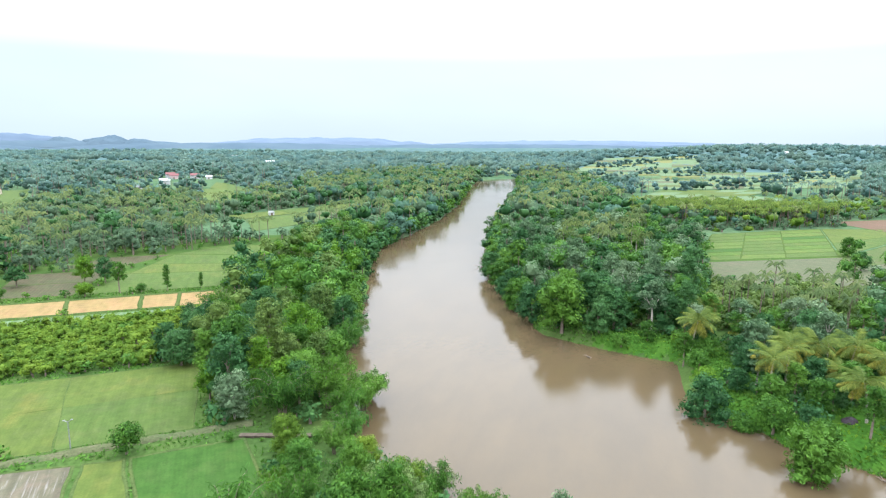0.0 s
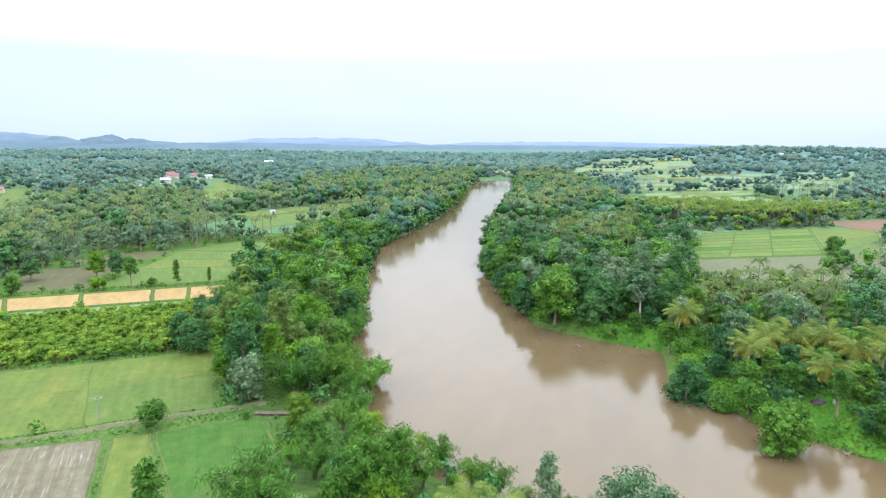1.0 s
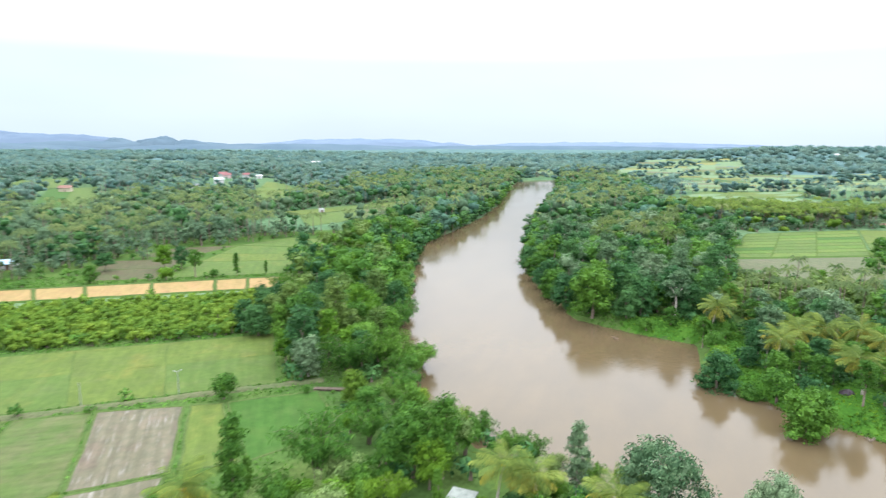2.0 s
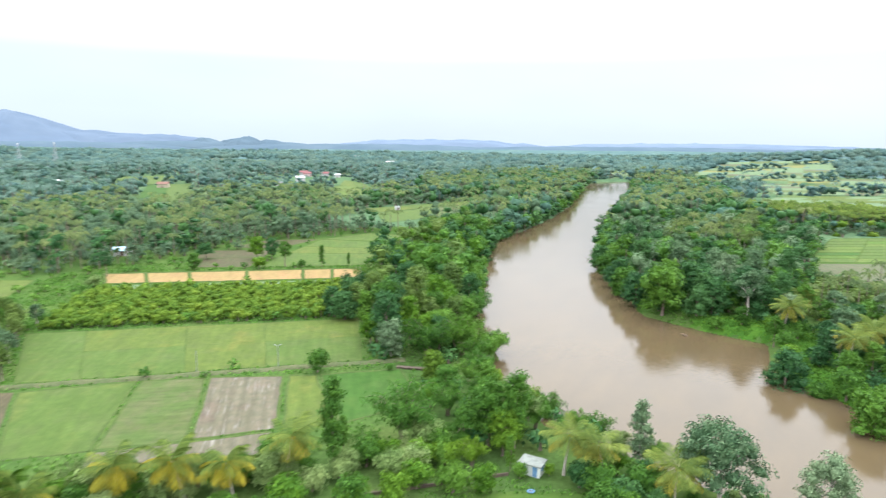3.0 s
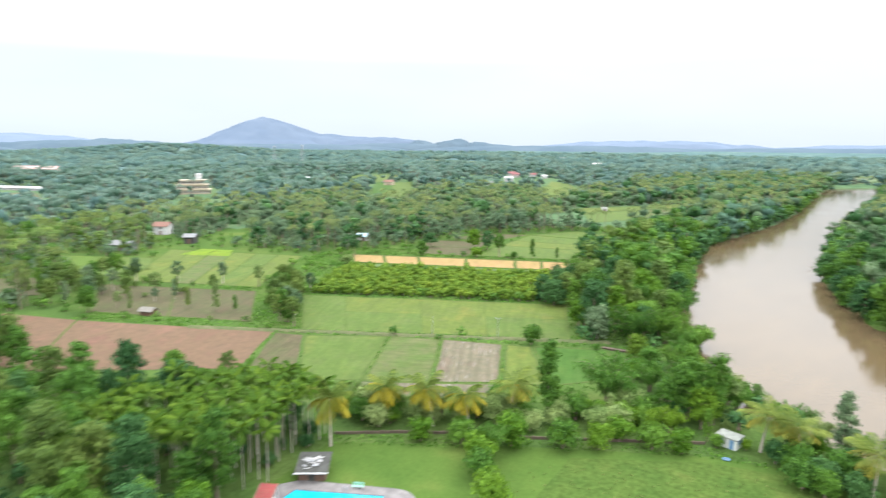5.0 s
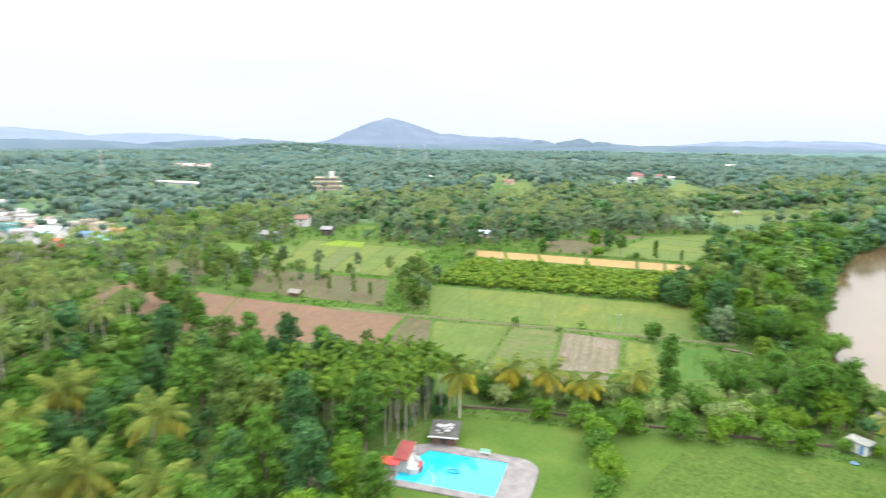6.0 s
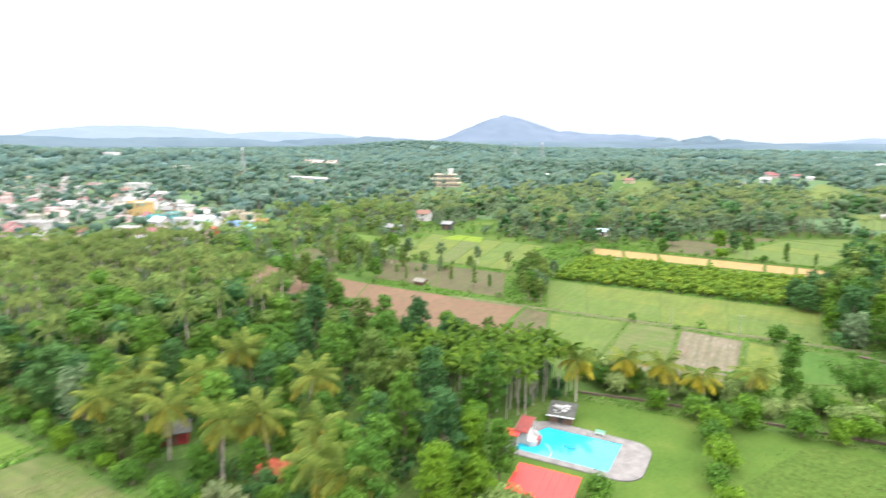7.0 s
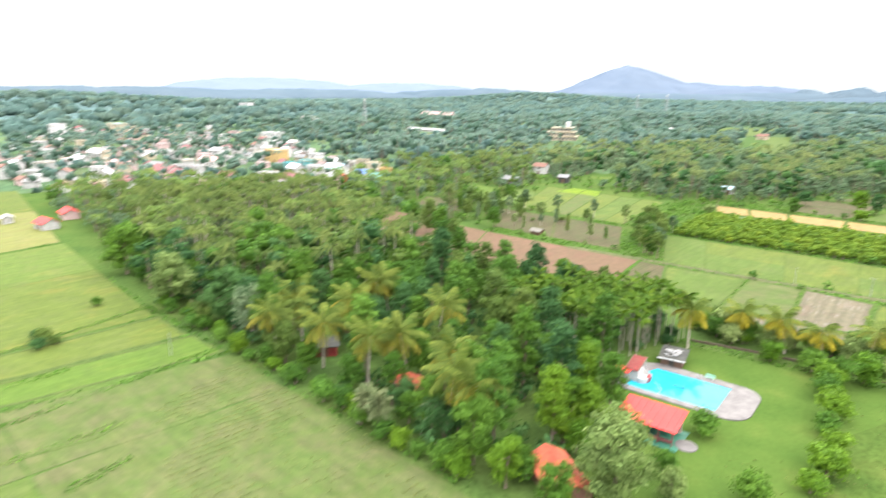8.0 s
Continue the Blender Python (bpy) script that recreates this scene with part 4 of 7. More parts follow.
def palm(x, y, height, style="coconut", variant=0, label="", turn=None):
    """A palm: a ringed trunk and single arching leaves."""
    key = (style, variant)
    ref = {"coconut": 10.0, "golden": 7.0, "areca": 9.0, "fan": 3.2}[style]
    turn = float(tree_rng.uniform(0, 360)) if turn is None else turn
    m = pose(x, y, float(land(np.array([x]), np.array([y]))[0]), 0, 0, turn) @ Matrix.Diagonal((1, 1, height / ref, 1))
    if key in PALM_LIB:
        ob = copy_thing(PALM_LIB[key], m @ Matrix.Diagonal((1, 1, 1 / PALM_LIB[key].scale[2], 1)))
        return tagged(ob, label)
    rng = np.random.default_rng(50 + variant)
    top = new("palm_tree")
    pts, tr = palm_trunk(ref, rng.uniform(0.2, 1.4) if style != "areca" else 0.15, {"coconut": 0.17, "golden": 0.15, "areca": 0.055, "fan": 0.2}[style])
    mesh_object("trunk", *tr, M_PALE, True, parent=top)
    head = np.array(pts[-1])
    shared = {}
    count, meshes, lift = {"coconut": (20, LONG_FROND, (-50, 60)), "golden": (18, FROND, (-45, 60)), "areca": (9, ARECA, (-25, 60)), "fan": (34, ARECA, (-50, 75))}[style]
    for mesh, place, e in lay_fronds(rng, count, head, meshes, lift):
        yellow = style == "golden" and e < 8
        mat = M_FRONDG if style == "fan" else M_FRONDY if yellow else M_FRONDO if style == "coconut" and e < -12 else M_ARECA if style == "areca" else M_FROND
        k = (id(mesh), mat.name)
        if k not in shared:
            shared[k] = mesh_object("frond", *mesh, mat, False, parent=top)
            ob = shared[k]
        else:
            ob = new("frond", shared[k].data)
            ob.parent = top
        ob.matrix_basis = place
        if yellow:
            tagged(ob, "yellowed drooping frond")
    if style in ("coconut", "golden"):
        nuts = bmesh.new()
        for k in range(7):
            a = k * 0.9
            bmesh.ops.create_icosphere(nuts, subdivisions=1, radius=0.15, matrix=Matrix.Translation(head + np.array([0.3 * math.cos(a), 0.3 * math.sin(a), -0.3])))
        part("coconut_bunch", nuts, M_FRONDY, top, "bunch of yellow-green coconuts")
    words = {"coconut": "coconut palm with a pale trunk and arching fronds", "golden": "young coconut palm with yellowed lower fronds", "areca": "slim areca palm with a thin pale trunk", "fan": "short grey-green fan palm beside the rice field"}
    tagged(top, label or words[style], "palm tree", {"areca": "areca palms by the pool"}.get(style, "palms"))
    top.matrix_basis = m
    PALM_LIB[key] = top
    return top


def palm_low(rng, far):
    """A light palm for the woods seen from afar."""
    h = rng.uniform(9, 12)
    parts = []
    for k in range(7 if far else 15):
        a, e = k * 2.4, rng.uniform(-1.0, 0.8)
        d = np.array([math.cos(a), math.sin(a), 0])
        s = np.array([-d[1], d[0], 0]) * (0.75 if far else 0.42)
        p0 = np.array([0, 0, h])
        p1 = p0 + d * 1.9 + np.array([0, 0, 0.9 + e])
        p2 = p0 + d * 3.7 + np.array([0, 0, e - 0.9])
        parts.append((np.array([p0, p1 + s - (0, 0, .3), p1, p1 - s - (0, 0, .3), p2]), np.array([(0, 1, 2), (0, 2, 3), (1, 4, 2), (2, 4, 3)])))
    return join(*parts), tube([(0, 0, -0.3), (0.3, 0, h)], [0.2, 0.12], 4)


# ---- buildings ----
M_WHITE = plain_material("white_plaster", (0.46, 0.46, 0.45), 0.8, 0.3, 0.8)
M_OLDWHITE = plain_material("stained_whitewash", (0.37, 0.37, 0.36), 0.85, 0.45, 0.6)
M_CREAM = plain_material("cream_plaster", (0.38, 0.33, 0.24), 0.8, 0.3, 0.8)
M_PINK = plain_material("pink_plaster", (0.44, 0.32, 0.31), 0.8, 0.3, 0.8)
M_YELLOW = plain_material("yellow_plaster", (0.40, 0.28, 0.12), 0.8, 0.25, 0.8)
M_TEAL = plain_material("teal_paint", (0.09, 0.26, 0.27), 0.6, 0.25, 0.8)
M_BLUE = plain_material("blue_sheet", (0.06, 0.16, 0.40), 0.5, 0.3, 0.8)
M_DARKBLUE = plain_material("dark_blue_tiles", (0.01, 0.06, 0.16), 0.5, 0.2, 0.8)
M_SKYBLUE = plain_material("pale_blue_sheet", (0.28, 0.40, 0.46), 0.5, 0.2, 0.8)
M_ORANGE = plain_material("orange_tiles", (0.34, 0.070, 0.034), 0.7, 0.6, 0.9, bump=0.4)
M_REDROOF = plain_material("red_sheet_metal", (0.48, 0.034, 0.030), 0.7, 0.2, 0.5)
M_PALEPINK = plain_material("faded_pink_roof", (0.42, 0.27, 0.25), 0.8, 0.35, 0.8)
M_MAROON = plain_material("maroon_roof", (0.16, 0.055, 0.055), 0.7, 0.4, 0.8)
M_TILE = plain_material("clay_tiles", (0.16, 0.082, 0.060), 0.8, 0.4, 1.0, bump=0.4)
M_GREYROOF = plain_material("grey_cement_sheet", (0.165, 0.17, 0.17), 0.8, 0.35, 0.9)
M_DARKROOF = plain_material("dark_mossy_roof", (0.05, 0.052, 0.046), 0.85, 0.5, 1.5)
M_GLASS = plain_material("window_glass", (0.03, 0.04, 0.05), 0.1, 0.2, 1.0)
M_OLDTHATCH = plain_material("bleached_thatch", (0.15, 0.142, 0.122), 0.95, 0.4, 2.0, bump=0.5)
M_WOOD = plain_material("brown_wood", (0.12, 0.07, 0.045), 0.7, 0.4, 2.0)
M_DOORBLUE = plain_material("blue_paint", (0.10, 0.20, 0.32), 0.5, 0.3, 2.0)
M_CONCRETE = plain_material("worn_concrete", (0.132, 0.124, 0.120), 0.85, 0.4, 0.7, bump=0.3)
M_BRICK = plain_material("red_brown_brick", (0.092, 0.070, 0.050), 0.9, 0.4, 1.5, bump=0.5)
M_STEEL = plain_material("galvanised_steel", (0.30, 0.31, 0.32), 0.5, 0.2, 3.0, 0.6)
M_GREENFLOOR = plain_material("green_painted_floor", (0.03, 0.13, 0.085), 0.6, 0.3, 1.0)


def box(bm, x0, x1, y0, y1, z0, z1):
    v = [bm.verts.new((x, y, z)) for z in (z0, z1) for x, y in ((x0, y0), (x1, y0), (x1, y1), (x0, y1))]
    for f in ((3, 2, 1, 0), (4, 5, 6, 7), (0, 1, 5, 4), (1, 2, 6, 5), (2, 3, 7, 6), (3, 0, 4, 7)):
        bm.faces.new([v[i] for i in f])
    return bm


def ring(bm, x0, x1, z0, z1, y0, y1, t):
    """A rectangular frame in the xz plane."""
    box(bm, x0 - t, x1 + t, y0, y1, z0 - t, z0)
    box(bm, x0 - t, x1 + t, y0, y1, z1, z1 + t)
    box(bm, x0 - t, x0, y0, y1, z0, z1)
    box(bm, x1, x1 + t, y0, y1, z0, z1)
    return bm


def gable(bm, w, d, z, rise, over=0.5, t=0.14):
    """A roof of two slopes with a ridge along x."""
    x, y = w / 2 + over, d / 2 + over
    drop = rise * over / (d / 2)
    for s in (-1, 1):
        low = [(-x, s * y, z - drop), (x, s * y, z - drop), (x, 0, z + rise), (-x, 0, z + rise)]
        v = [bm.verts.new(p) for p in low] + [bm.verts.new((p[0], p[1], p[2] + t)) for p in low]
        for f in ((0, 1, 2, 3), (7, 6, 5, 4), (0, 4, 5, 1), (1, 5, 6, 2), (2, 6, 7, 3), (3, 7, 4, 0)):
            bm.faces.new([v[i] for i in f])
    return bm


def opening(top, kind, x, z0, w, h, face, d, frame_mat, pane_mat):
    """A window or door on the front (face -1) or back (1) wall."""
    y = face * d / 2
    a, b = (y - 0.06, y + 0.02) if face < 0 else (y - 0.02, y + 0.06)
    bm = ring(bmesh.new(), x - w / 2, x + w / 2, z0, z0 + h, a, b, 0.1)
    fr = part(kind, bm, frame_mat, top)
    c, e = (y - 0.025, y + 0.01) if face < 0 else (y - 0.01, y + 0.025)
    part("pane" if kind == "window" else "door_leaf", box(bmesh.new(), x - w / 2, x + w / 2, c, e, z0, z0 + h), pane_mat, fr)


def house(x, y, turn, w, d, h, wall, roof, style="gable", storeys=1, label="small plastered house", name="house", category="house"):
    """A house with walls, roof, door and windows."""
    z = float(land(np.array([x]), np.array([y]))[0])
    top = new(name)
    body = box(bmesh.new(), -w / 2, w / 2, -d / 2, d / 2, -0.5, h)
    if style == "gable":
        rise = d * 0.28
        for s in (-1, 1):
            v = [body.verts.new((s * w / 2, -d / 2, h)), body.verts.new((s * w / 2, d / 2, h)), body.verts.new((s * w / 2, 0, h + rise))]
            body.faces.new(v)
    part("wall", body, wall, top)
    if style == "gable":
        part("roof", gable(bmesh.new(), w, d, h, rise), roof, top)
    else:
        bm = box(bmesh.new(), -w / 2 - 0.3, w / 2 + 0.3, -d / 2 - 0.3, d / 2 + 0.3, h + 0.003, h + 0.2)
        rf = part("roof", bm, roof, top)
        bm = bmesh.new()
        for a, b, c, e in ((-w / 2, w / 2, -d / 2, -d / 2 + 0.2), (-w / 2, w / 2, d / 2 - 0.2, d / 2), (-w / 2, -w / 2 + 0.2, -d / 2 + 0.2, d / 2 - 0.2), (w / 2 - 0.2, w / 2, -d / 2 + 0.2, d / 2 - 0.2)):
            box(bm, a, b, c, e, h + 0.2, h + 0.85)
        part("parapet", bm, wall, rf)
    sh = h / storeys
    n = max(1, int(w / 5.2))
    for s in range(storeys):
        for face in (-1, 1):
            for k in range(n):
                px = (k + 0.5) / n * w - w / 2
                if s == 0 and k == n // 2 and face < 0:
                    opening(top, "door", px, 0.02, 1.0, min(2.1, sh * 0.8), face, d, M_WOOD, M_WOOD)
                else:
                    opening(top, "window", px, s * sh + sh * 0.32, 1.1, sh * 0.38, face, d, M_WOOD, M_GLASS)
    tagged(top, label, category)
    top.matrix_basis = pose(x, y, z, 0, 0, turn)
    r = max(w, d) / 2 + 0.5
    KEEP_OUT.append([np.array((x + a * r, y + b * r), float) for a, b in ((-1, -1), (1, -1), (1, 1), (-1, 1))])
    return top


TOWN = [(-268, 0), (-276, 66), (-330, 70), (-420, 60), (-600, 90), (-760, 20), (-760, -120), (-520, -150), (-330, -110), (-292, -80), (-310, -30)]
named = [
    (-396, 28, 14, 9, 7.5, M_YELLOW, M_CREAM, "flat", 2, "yellow two-storey house with a flat roof"), (-341, 23, 9, 6, 5, M_TEAL, M_TEAL, "flat", 2, "teal painted two-storey house"),
    (-346, 33, 7, 6, 5.5, M_TEAL, M_CREAM, "flat", 2, "teal and cream two-storey house"), (-289, 10, 11, 8, 4.2, M_PINK, M_MAROON, "gable", 1, "pink house with a maroon roof"),
    (-277, 0, 9, 7, 3.6, M_WHITE, M_GREYROOF, "flat", 1, "low white flat-roofed house"), (-272, 13, 9, 6, 3.4, M_WHITE, M_WHITE, "flat", 1, "low white flat-roofed house"),
    (-312, 40, 12, 8, 5, M_WHITE, M_SKYBLUE, "gable", 1, "white house with a pale blue sheet roof"), (-292, 36, 6, 5, 3, M_ORANGE, M_ORANGE, "gable", 1, "small shed painted bright orange"),
    (-299, 51, 9, 6, 3.4, M_WHITE, M_BLUE, "gable", 1, "house with a blue sheet roof"), (-284, 54, 9, 6, 3, M_TEAL, M_TEAL, "gable", 1, "low shed with a teal roof"), (-302, 66, 6, 5, 4, M_YELLOW, M_YELLOW, "flat", 1, "small flat-roofed yellow house"),
    (-274, 152, 7.5, 6, 4.4, M_WHITE, M_TILE, "gable", 2, "white two-storey house with a tiled roof among palms"), (-247, 113, 9, 5, 2.6, M_GREYROOF, M_GREYROOF, "gable", 1, "low shed with a grey sheet roof"), (-238, 140, 5, 4, 3.2, M_DARKROOF, M_GREYROOF, "gable", 1, "dark weathered shed beside the fields"),
    (-648, 266, 70, 5, 2.6, M_OLDWHITE, M_OLDWHITE, "gable", 1, "long low white sheet-roofed shed"), (-904, 418, 60, 14, 7, M_PINK, M_PALEPINK, "gable", 2, "long building with a faded pinkish roof"),
    (-350, -43, 15, 10, 4, M_PINK, M_MAROON, "gable", 1, "broad house with a dull pink roof"), (-331, -36, 13, 8, 3.6, M_OLDWHITE, M_MAROON, "gable", 1, "house with a wide maroon roof"), (-428, -85, 20, 9, 4, M_WHITE, M_WHITE, "gable", 1, "long hall with a bright white roof"),
    (-395, -63, 18, 8, 3.6, M_PINK, M_PALEPINK, "gable", 1, "long house with a pale pink roof"), (-389, -14, 16, 8, 4, M_WHITE, M_PALEPINK, "gable", 1, "broad house with a pale pink roof"), (-572, 67, 22, 10, 7, M_WHITE, M_WHITE, "flat", 2, "white block among trees"), (-475, -75, 18, 8, 4, M_OLDWHITE, M_WHITE, "gable", 1, "long house with a white sheet roof"),
    (-1175, 164, 26, 14, 10, M_WHITE, M_WHITE, "flat", 2, "white block far off among trees"), (-717, -58, 30, 12, 10, M_CREAM, M_TEAL, "flat", 3, "cream block with a pale green roof"), (-657, -108, 12, 10, 13, M_WHITE, M_WHITE, "flat", 4, "tall white block of flats"),
    (-230, -91, 7, 5, 2.4, M_OLDWHITE, M_REDROOF, "gable", 1, "farm shed with a bright red roof at the field edge"), (-247, -85, 8, 5, 2.4, M_PINK, M_REDROOF, "gable", 1, "farmhouse with a bright red roof"), (-246, -104, 4, 3, 2.2, M_OLDWHITE, M_OLDWHITE, "gable", 1, "small white shed in the field"),
    (-175, 188, 6, 4, 2.4, M_WHITE, M_SKYBLUE, "gable", 1, "low shed with a pale blue roof among palms"), (-497, 503, 14, 8, 5, M_WHITE, M_WHITE, "gable", 1, "white hall among trees"), (-390, 521, 10, 7, 4, M_CREAM, M_TILE, "gable", 1, "cream house with a clay tile roof"),
    (-300, 645, 10, 7, 4.5, M_OLDWHITE, M_OLDWHITE, "gable", 1, "white farmhouse with a pale sheet roof"), (-299, 581, 13, 6, 3.2, M_OLDWHITE, M_GREYROOF, "gable", 1, "long white farm building"), (-330, 735, 10, 7, 4.5, M_PINK, M_MAROON, "gable", 1, "village house with a maroon roof"),
    (-312, 752, 10, 7, 4.5, M_OLDWHITE, M_MAROON, "gable", 1, "village house with a maroon roof"), (-344, 756, 10, 7, 5, M_OLDWHITE, M_MAROON, "gable", 1, "village house with a clay tile roof"), (-292, 745, 7, 5, 3.5, M_WHITE, M_WHITE, "gable", 1, "white village house with pitched roof"),
    (-112, 381, 3, 2.4, 2.0, M_WHITE, M_WHITE, "flat", 1, "small white pump house in the fields"), (-553, 1577, 24, 9, 6, M_WHITE, M_WHITE, "flat", 2, "white block far off"), (-359, 1236, 16, 7, 5, M_WHITE, M_WHITE, "gable", 1, "white sheds far off among trees"),
    (774, 1442, 14, 8, 6, M_WHITE, M_WHITE, "gable", 1, "white house on a wooded rise"), (-147, 54.3, 3.4, 2.2, 1.4, M_WOOD, M_OLDTHATCH, "gable", 1, "low pale thatched field shelter on bare soil"), (-852, 187, 24, 12, 8, M_WHITE, M_CREAM, "flat", 2, "white block among trees"),
]
for x, y, w, d, h, wall, roof, style, st, words in named:
    house(x, y, 22 + 9 * math.sin(x), w, d, h, wall, roof, style, st, words)
hr = np.random.default_rng(19)
hx, hy = np.meshgrid(np.concatenate([np.arange(-760, -470, 22), np.arange(-470, -270, 15)]), np.arange(-150, 95, 15))
hx, hy = hx.ravel() + hr.uniform(-6, 6, hx.size), hy.ravel() + hr.uniform(-5, 5, hy.size)
ok = inside(hx, hy, TOWN)
for q in KEEP_OUT[-len(named):]:
    ok &= np.hypot(hx - q[0][0] - 8, hy - q[0][1] - 8) > 11
for x, y in zip(hx[ok], hy[ok]):
    if hr.uniform() < 0.36:
        continue
    wall = (M_OLDWHITE, M_WHITE, M_PINK, M_OLDWHITE, M_CREAM)[int(hr.integers(5))]
    flat = hr.uniform() < 0.55
    roof = (M_OLDWHITE, M_GREYROOF, M_CREAM, M_OLDWHITE)[int(hr.integers(4))] if flat else (M_TILE, M_MAROON, M_GREYROOF, M_MAROON, M_OLDWHITE, M_WHITE, M_GREYROOF)[int(hr.integers(7))]
    st = 2 if hr.uniform() < 0.35 else 1
    words = {True: "plastered town house with a flat roof", False: "town house with a pitched roof"}[flat]
    house(float(x), float(y), float(hr.uniform(-15, 45)), float(hr.uniform(6, 10)), float(hr.uniform(5, 7)), 2.9 * st, wall, roof, "flat" if flat else "gable", st, words)
for ob in scene.objects:
    if ob.name.startswith("house") and ob.parent is None:
        ob["group"] = "houses of the town"


# the big yellow building above the palms
def terraced_building(x, y, turn):
    top = new("apartment_building")
    for s, (w, d) in enumerate(((30, 16), (26, 14), (22, 12))):
        part("storey", box(bmesh.new(), -w / 2, w / 2, -d / 2, d / 2, s * 4.2 + (0.003 if s else -1), s * 4.2 + 3.8), M_CREAM, top)
        slab = part("floor_slab", box(bmesh.new(), -w / 2 - 0.8, w / 2 + 0.8, -d / 2 - 0.8, d / 2 + 0.8, s * 4.2 + 3.803, s * 4.2 + 4.2), M_CREAM, top)
        for k in range(8):
            px = (k + 0.5) / 8 * w - w / 2
            opening(top, "window", px, s * 4.2 + 1.2, 1.8, 1.7, -1, d, M_WHITE, M_GLASS)
    part("stair_tower", box(bmesh.new(), 3, 8, -3, 3, 12.603, 18), M_WHITE, top)
    tagged(top, "large cream and yellow terraced building with a white stair tower", "building")
    top.matrix_basis = pose(x, y, float(land(np.array([x]), np.array([y]))[0]), 0, 0, turn) @ Matrix.Scale(1.0, 4)
    KEEP_OUT.append([np.array((x + a, y + b), float) for a, b in ((-20, -18), (20, -18), (20, 18), (-20, 18))])


terraced_building(-470, 326, 50)


def pylon(x, y, h):
    """A lattice mast."""
    top = new("lattice_tower")
    legs = bmesh.new()
    b, t = h * 0.10, h * 0.015
    pt = lambda i, s: (((-1, 1, 1, -1)[i]) * (b + (t - b) * s), ((-1, -1, 1, 1)[i]) * (b + (t - b) * s), h * s)
    for i in range(4):
        v, f = tube([pt(i, 0), pt(i, 1)], [0.26, 0.18], 4)
        part("leg", bm_from(v, f), M_STEEL, top)
    br = []
    for k in range(9):
        s0, s1 = k / 9, (k + 1) / 9
        for i in range(4):
            br.append(tube([pt(i, s0), pt((i + 1) % 4, s1)], [0.12, 0.12], 3))
            br.append(tube([pt(i, s1), pt((i + 1) % 4, s1)], [0.12, 0.12], 3))
    part("bracing", bm_from(*join(*br)), M_STEEL, top)
    part("antenna", box(bmesh.new(), -0.8, 0.8, -0.8, 0.8, h, h + 3), M_WHITE, top)
    tagged(top, "tall lattice communications mast above the woods", "mast", "masts")
    top.matrix_basis = pose(x, y, float(land(np.array([x]), np.array([y]))[0]))


def bm_from(v, f):
    bm = bmesh.new()
    vs = [bm.verts.new(p) for p in v]
    for t in f:
        bm.faces.new([vs[i] for i in t])
    return bm


pylon(-810, 843, 38)
pylon(-1017, 980, 36)
pylon(-748, 228, 32)

# ---- the pool garden ----
POOL = pose(-51.9, 1.9, 0, 0, 0, 23)


def pool_water_material():
    k = Mat("pool_water", 0.06)
    k.b.inputs["IOR"].default_value = 1.33
    k.bump(k.noise(2.2, 4), 0.12, 0.05)
    return k.colour(k.ramp(k.noise(0.35, 3), (0.3, (0.008, 0.225, 0.330)), (0.7, (0.014, 0.275, 0.370))))


M_POOLWATER = pool_water_material()


def outline_slab(outer, inner, z0, z1):
    """A slab with an outline and, where given, a hole."""
    bm = bmesh.new()
    edges = []
    for loop in (outer, inner):
        vs = [bm.verts.new((x, y, z1)) for x, y in loop]
        edges += [bm.edges.new((a, b)) for a, b in zip(vs, vs[1:] + vs[:1])] if vs else []
    bmesh.ops.triangle_fill(bm, edges=edges, use_beauty=True)
    bmesh.ops.recalc_face_normals(bm, faces=bm.faces[:])
    if bm.faces[0].normal.z < 0:
        bmesh.ops.reverse_faces(bm, faces=bm.faces[:])
    ext = bmesh.ops.extrude_face_region(bm, geom=bm.faces[:])
    for g in ext["geom"]:
        if isinstance(g, bmesh.types.BMVert):
            g.co.z = z0
    bmesh.ops.recalc_face_normals(bm, faces=bm.faces[:])
    return bm


def arc(cx, cy, r, a0, a1, n=8):
    return [(cx + r * math.cos(radians(a0 + (a1 - a0) * i / n)), cy + r * math.sin(radians(a0 + (a1 - a0) * i / n))) for i in range(n + 1)]


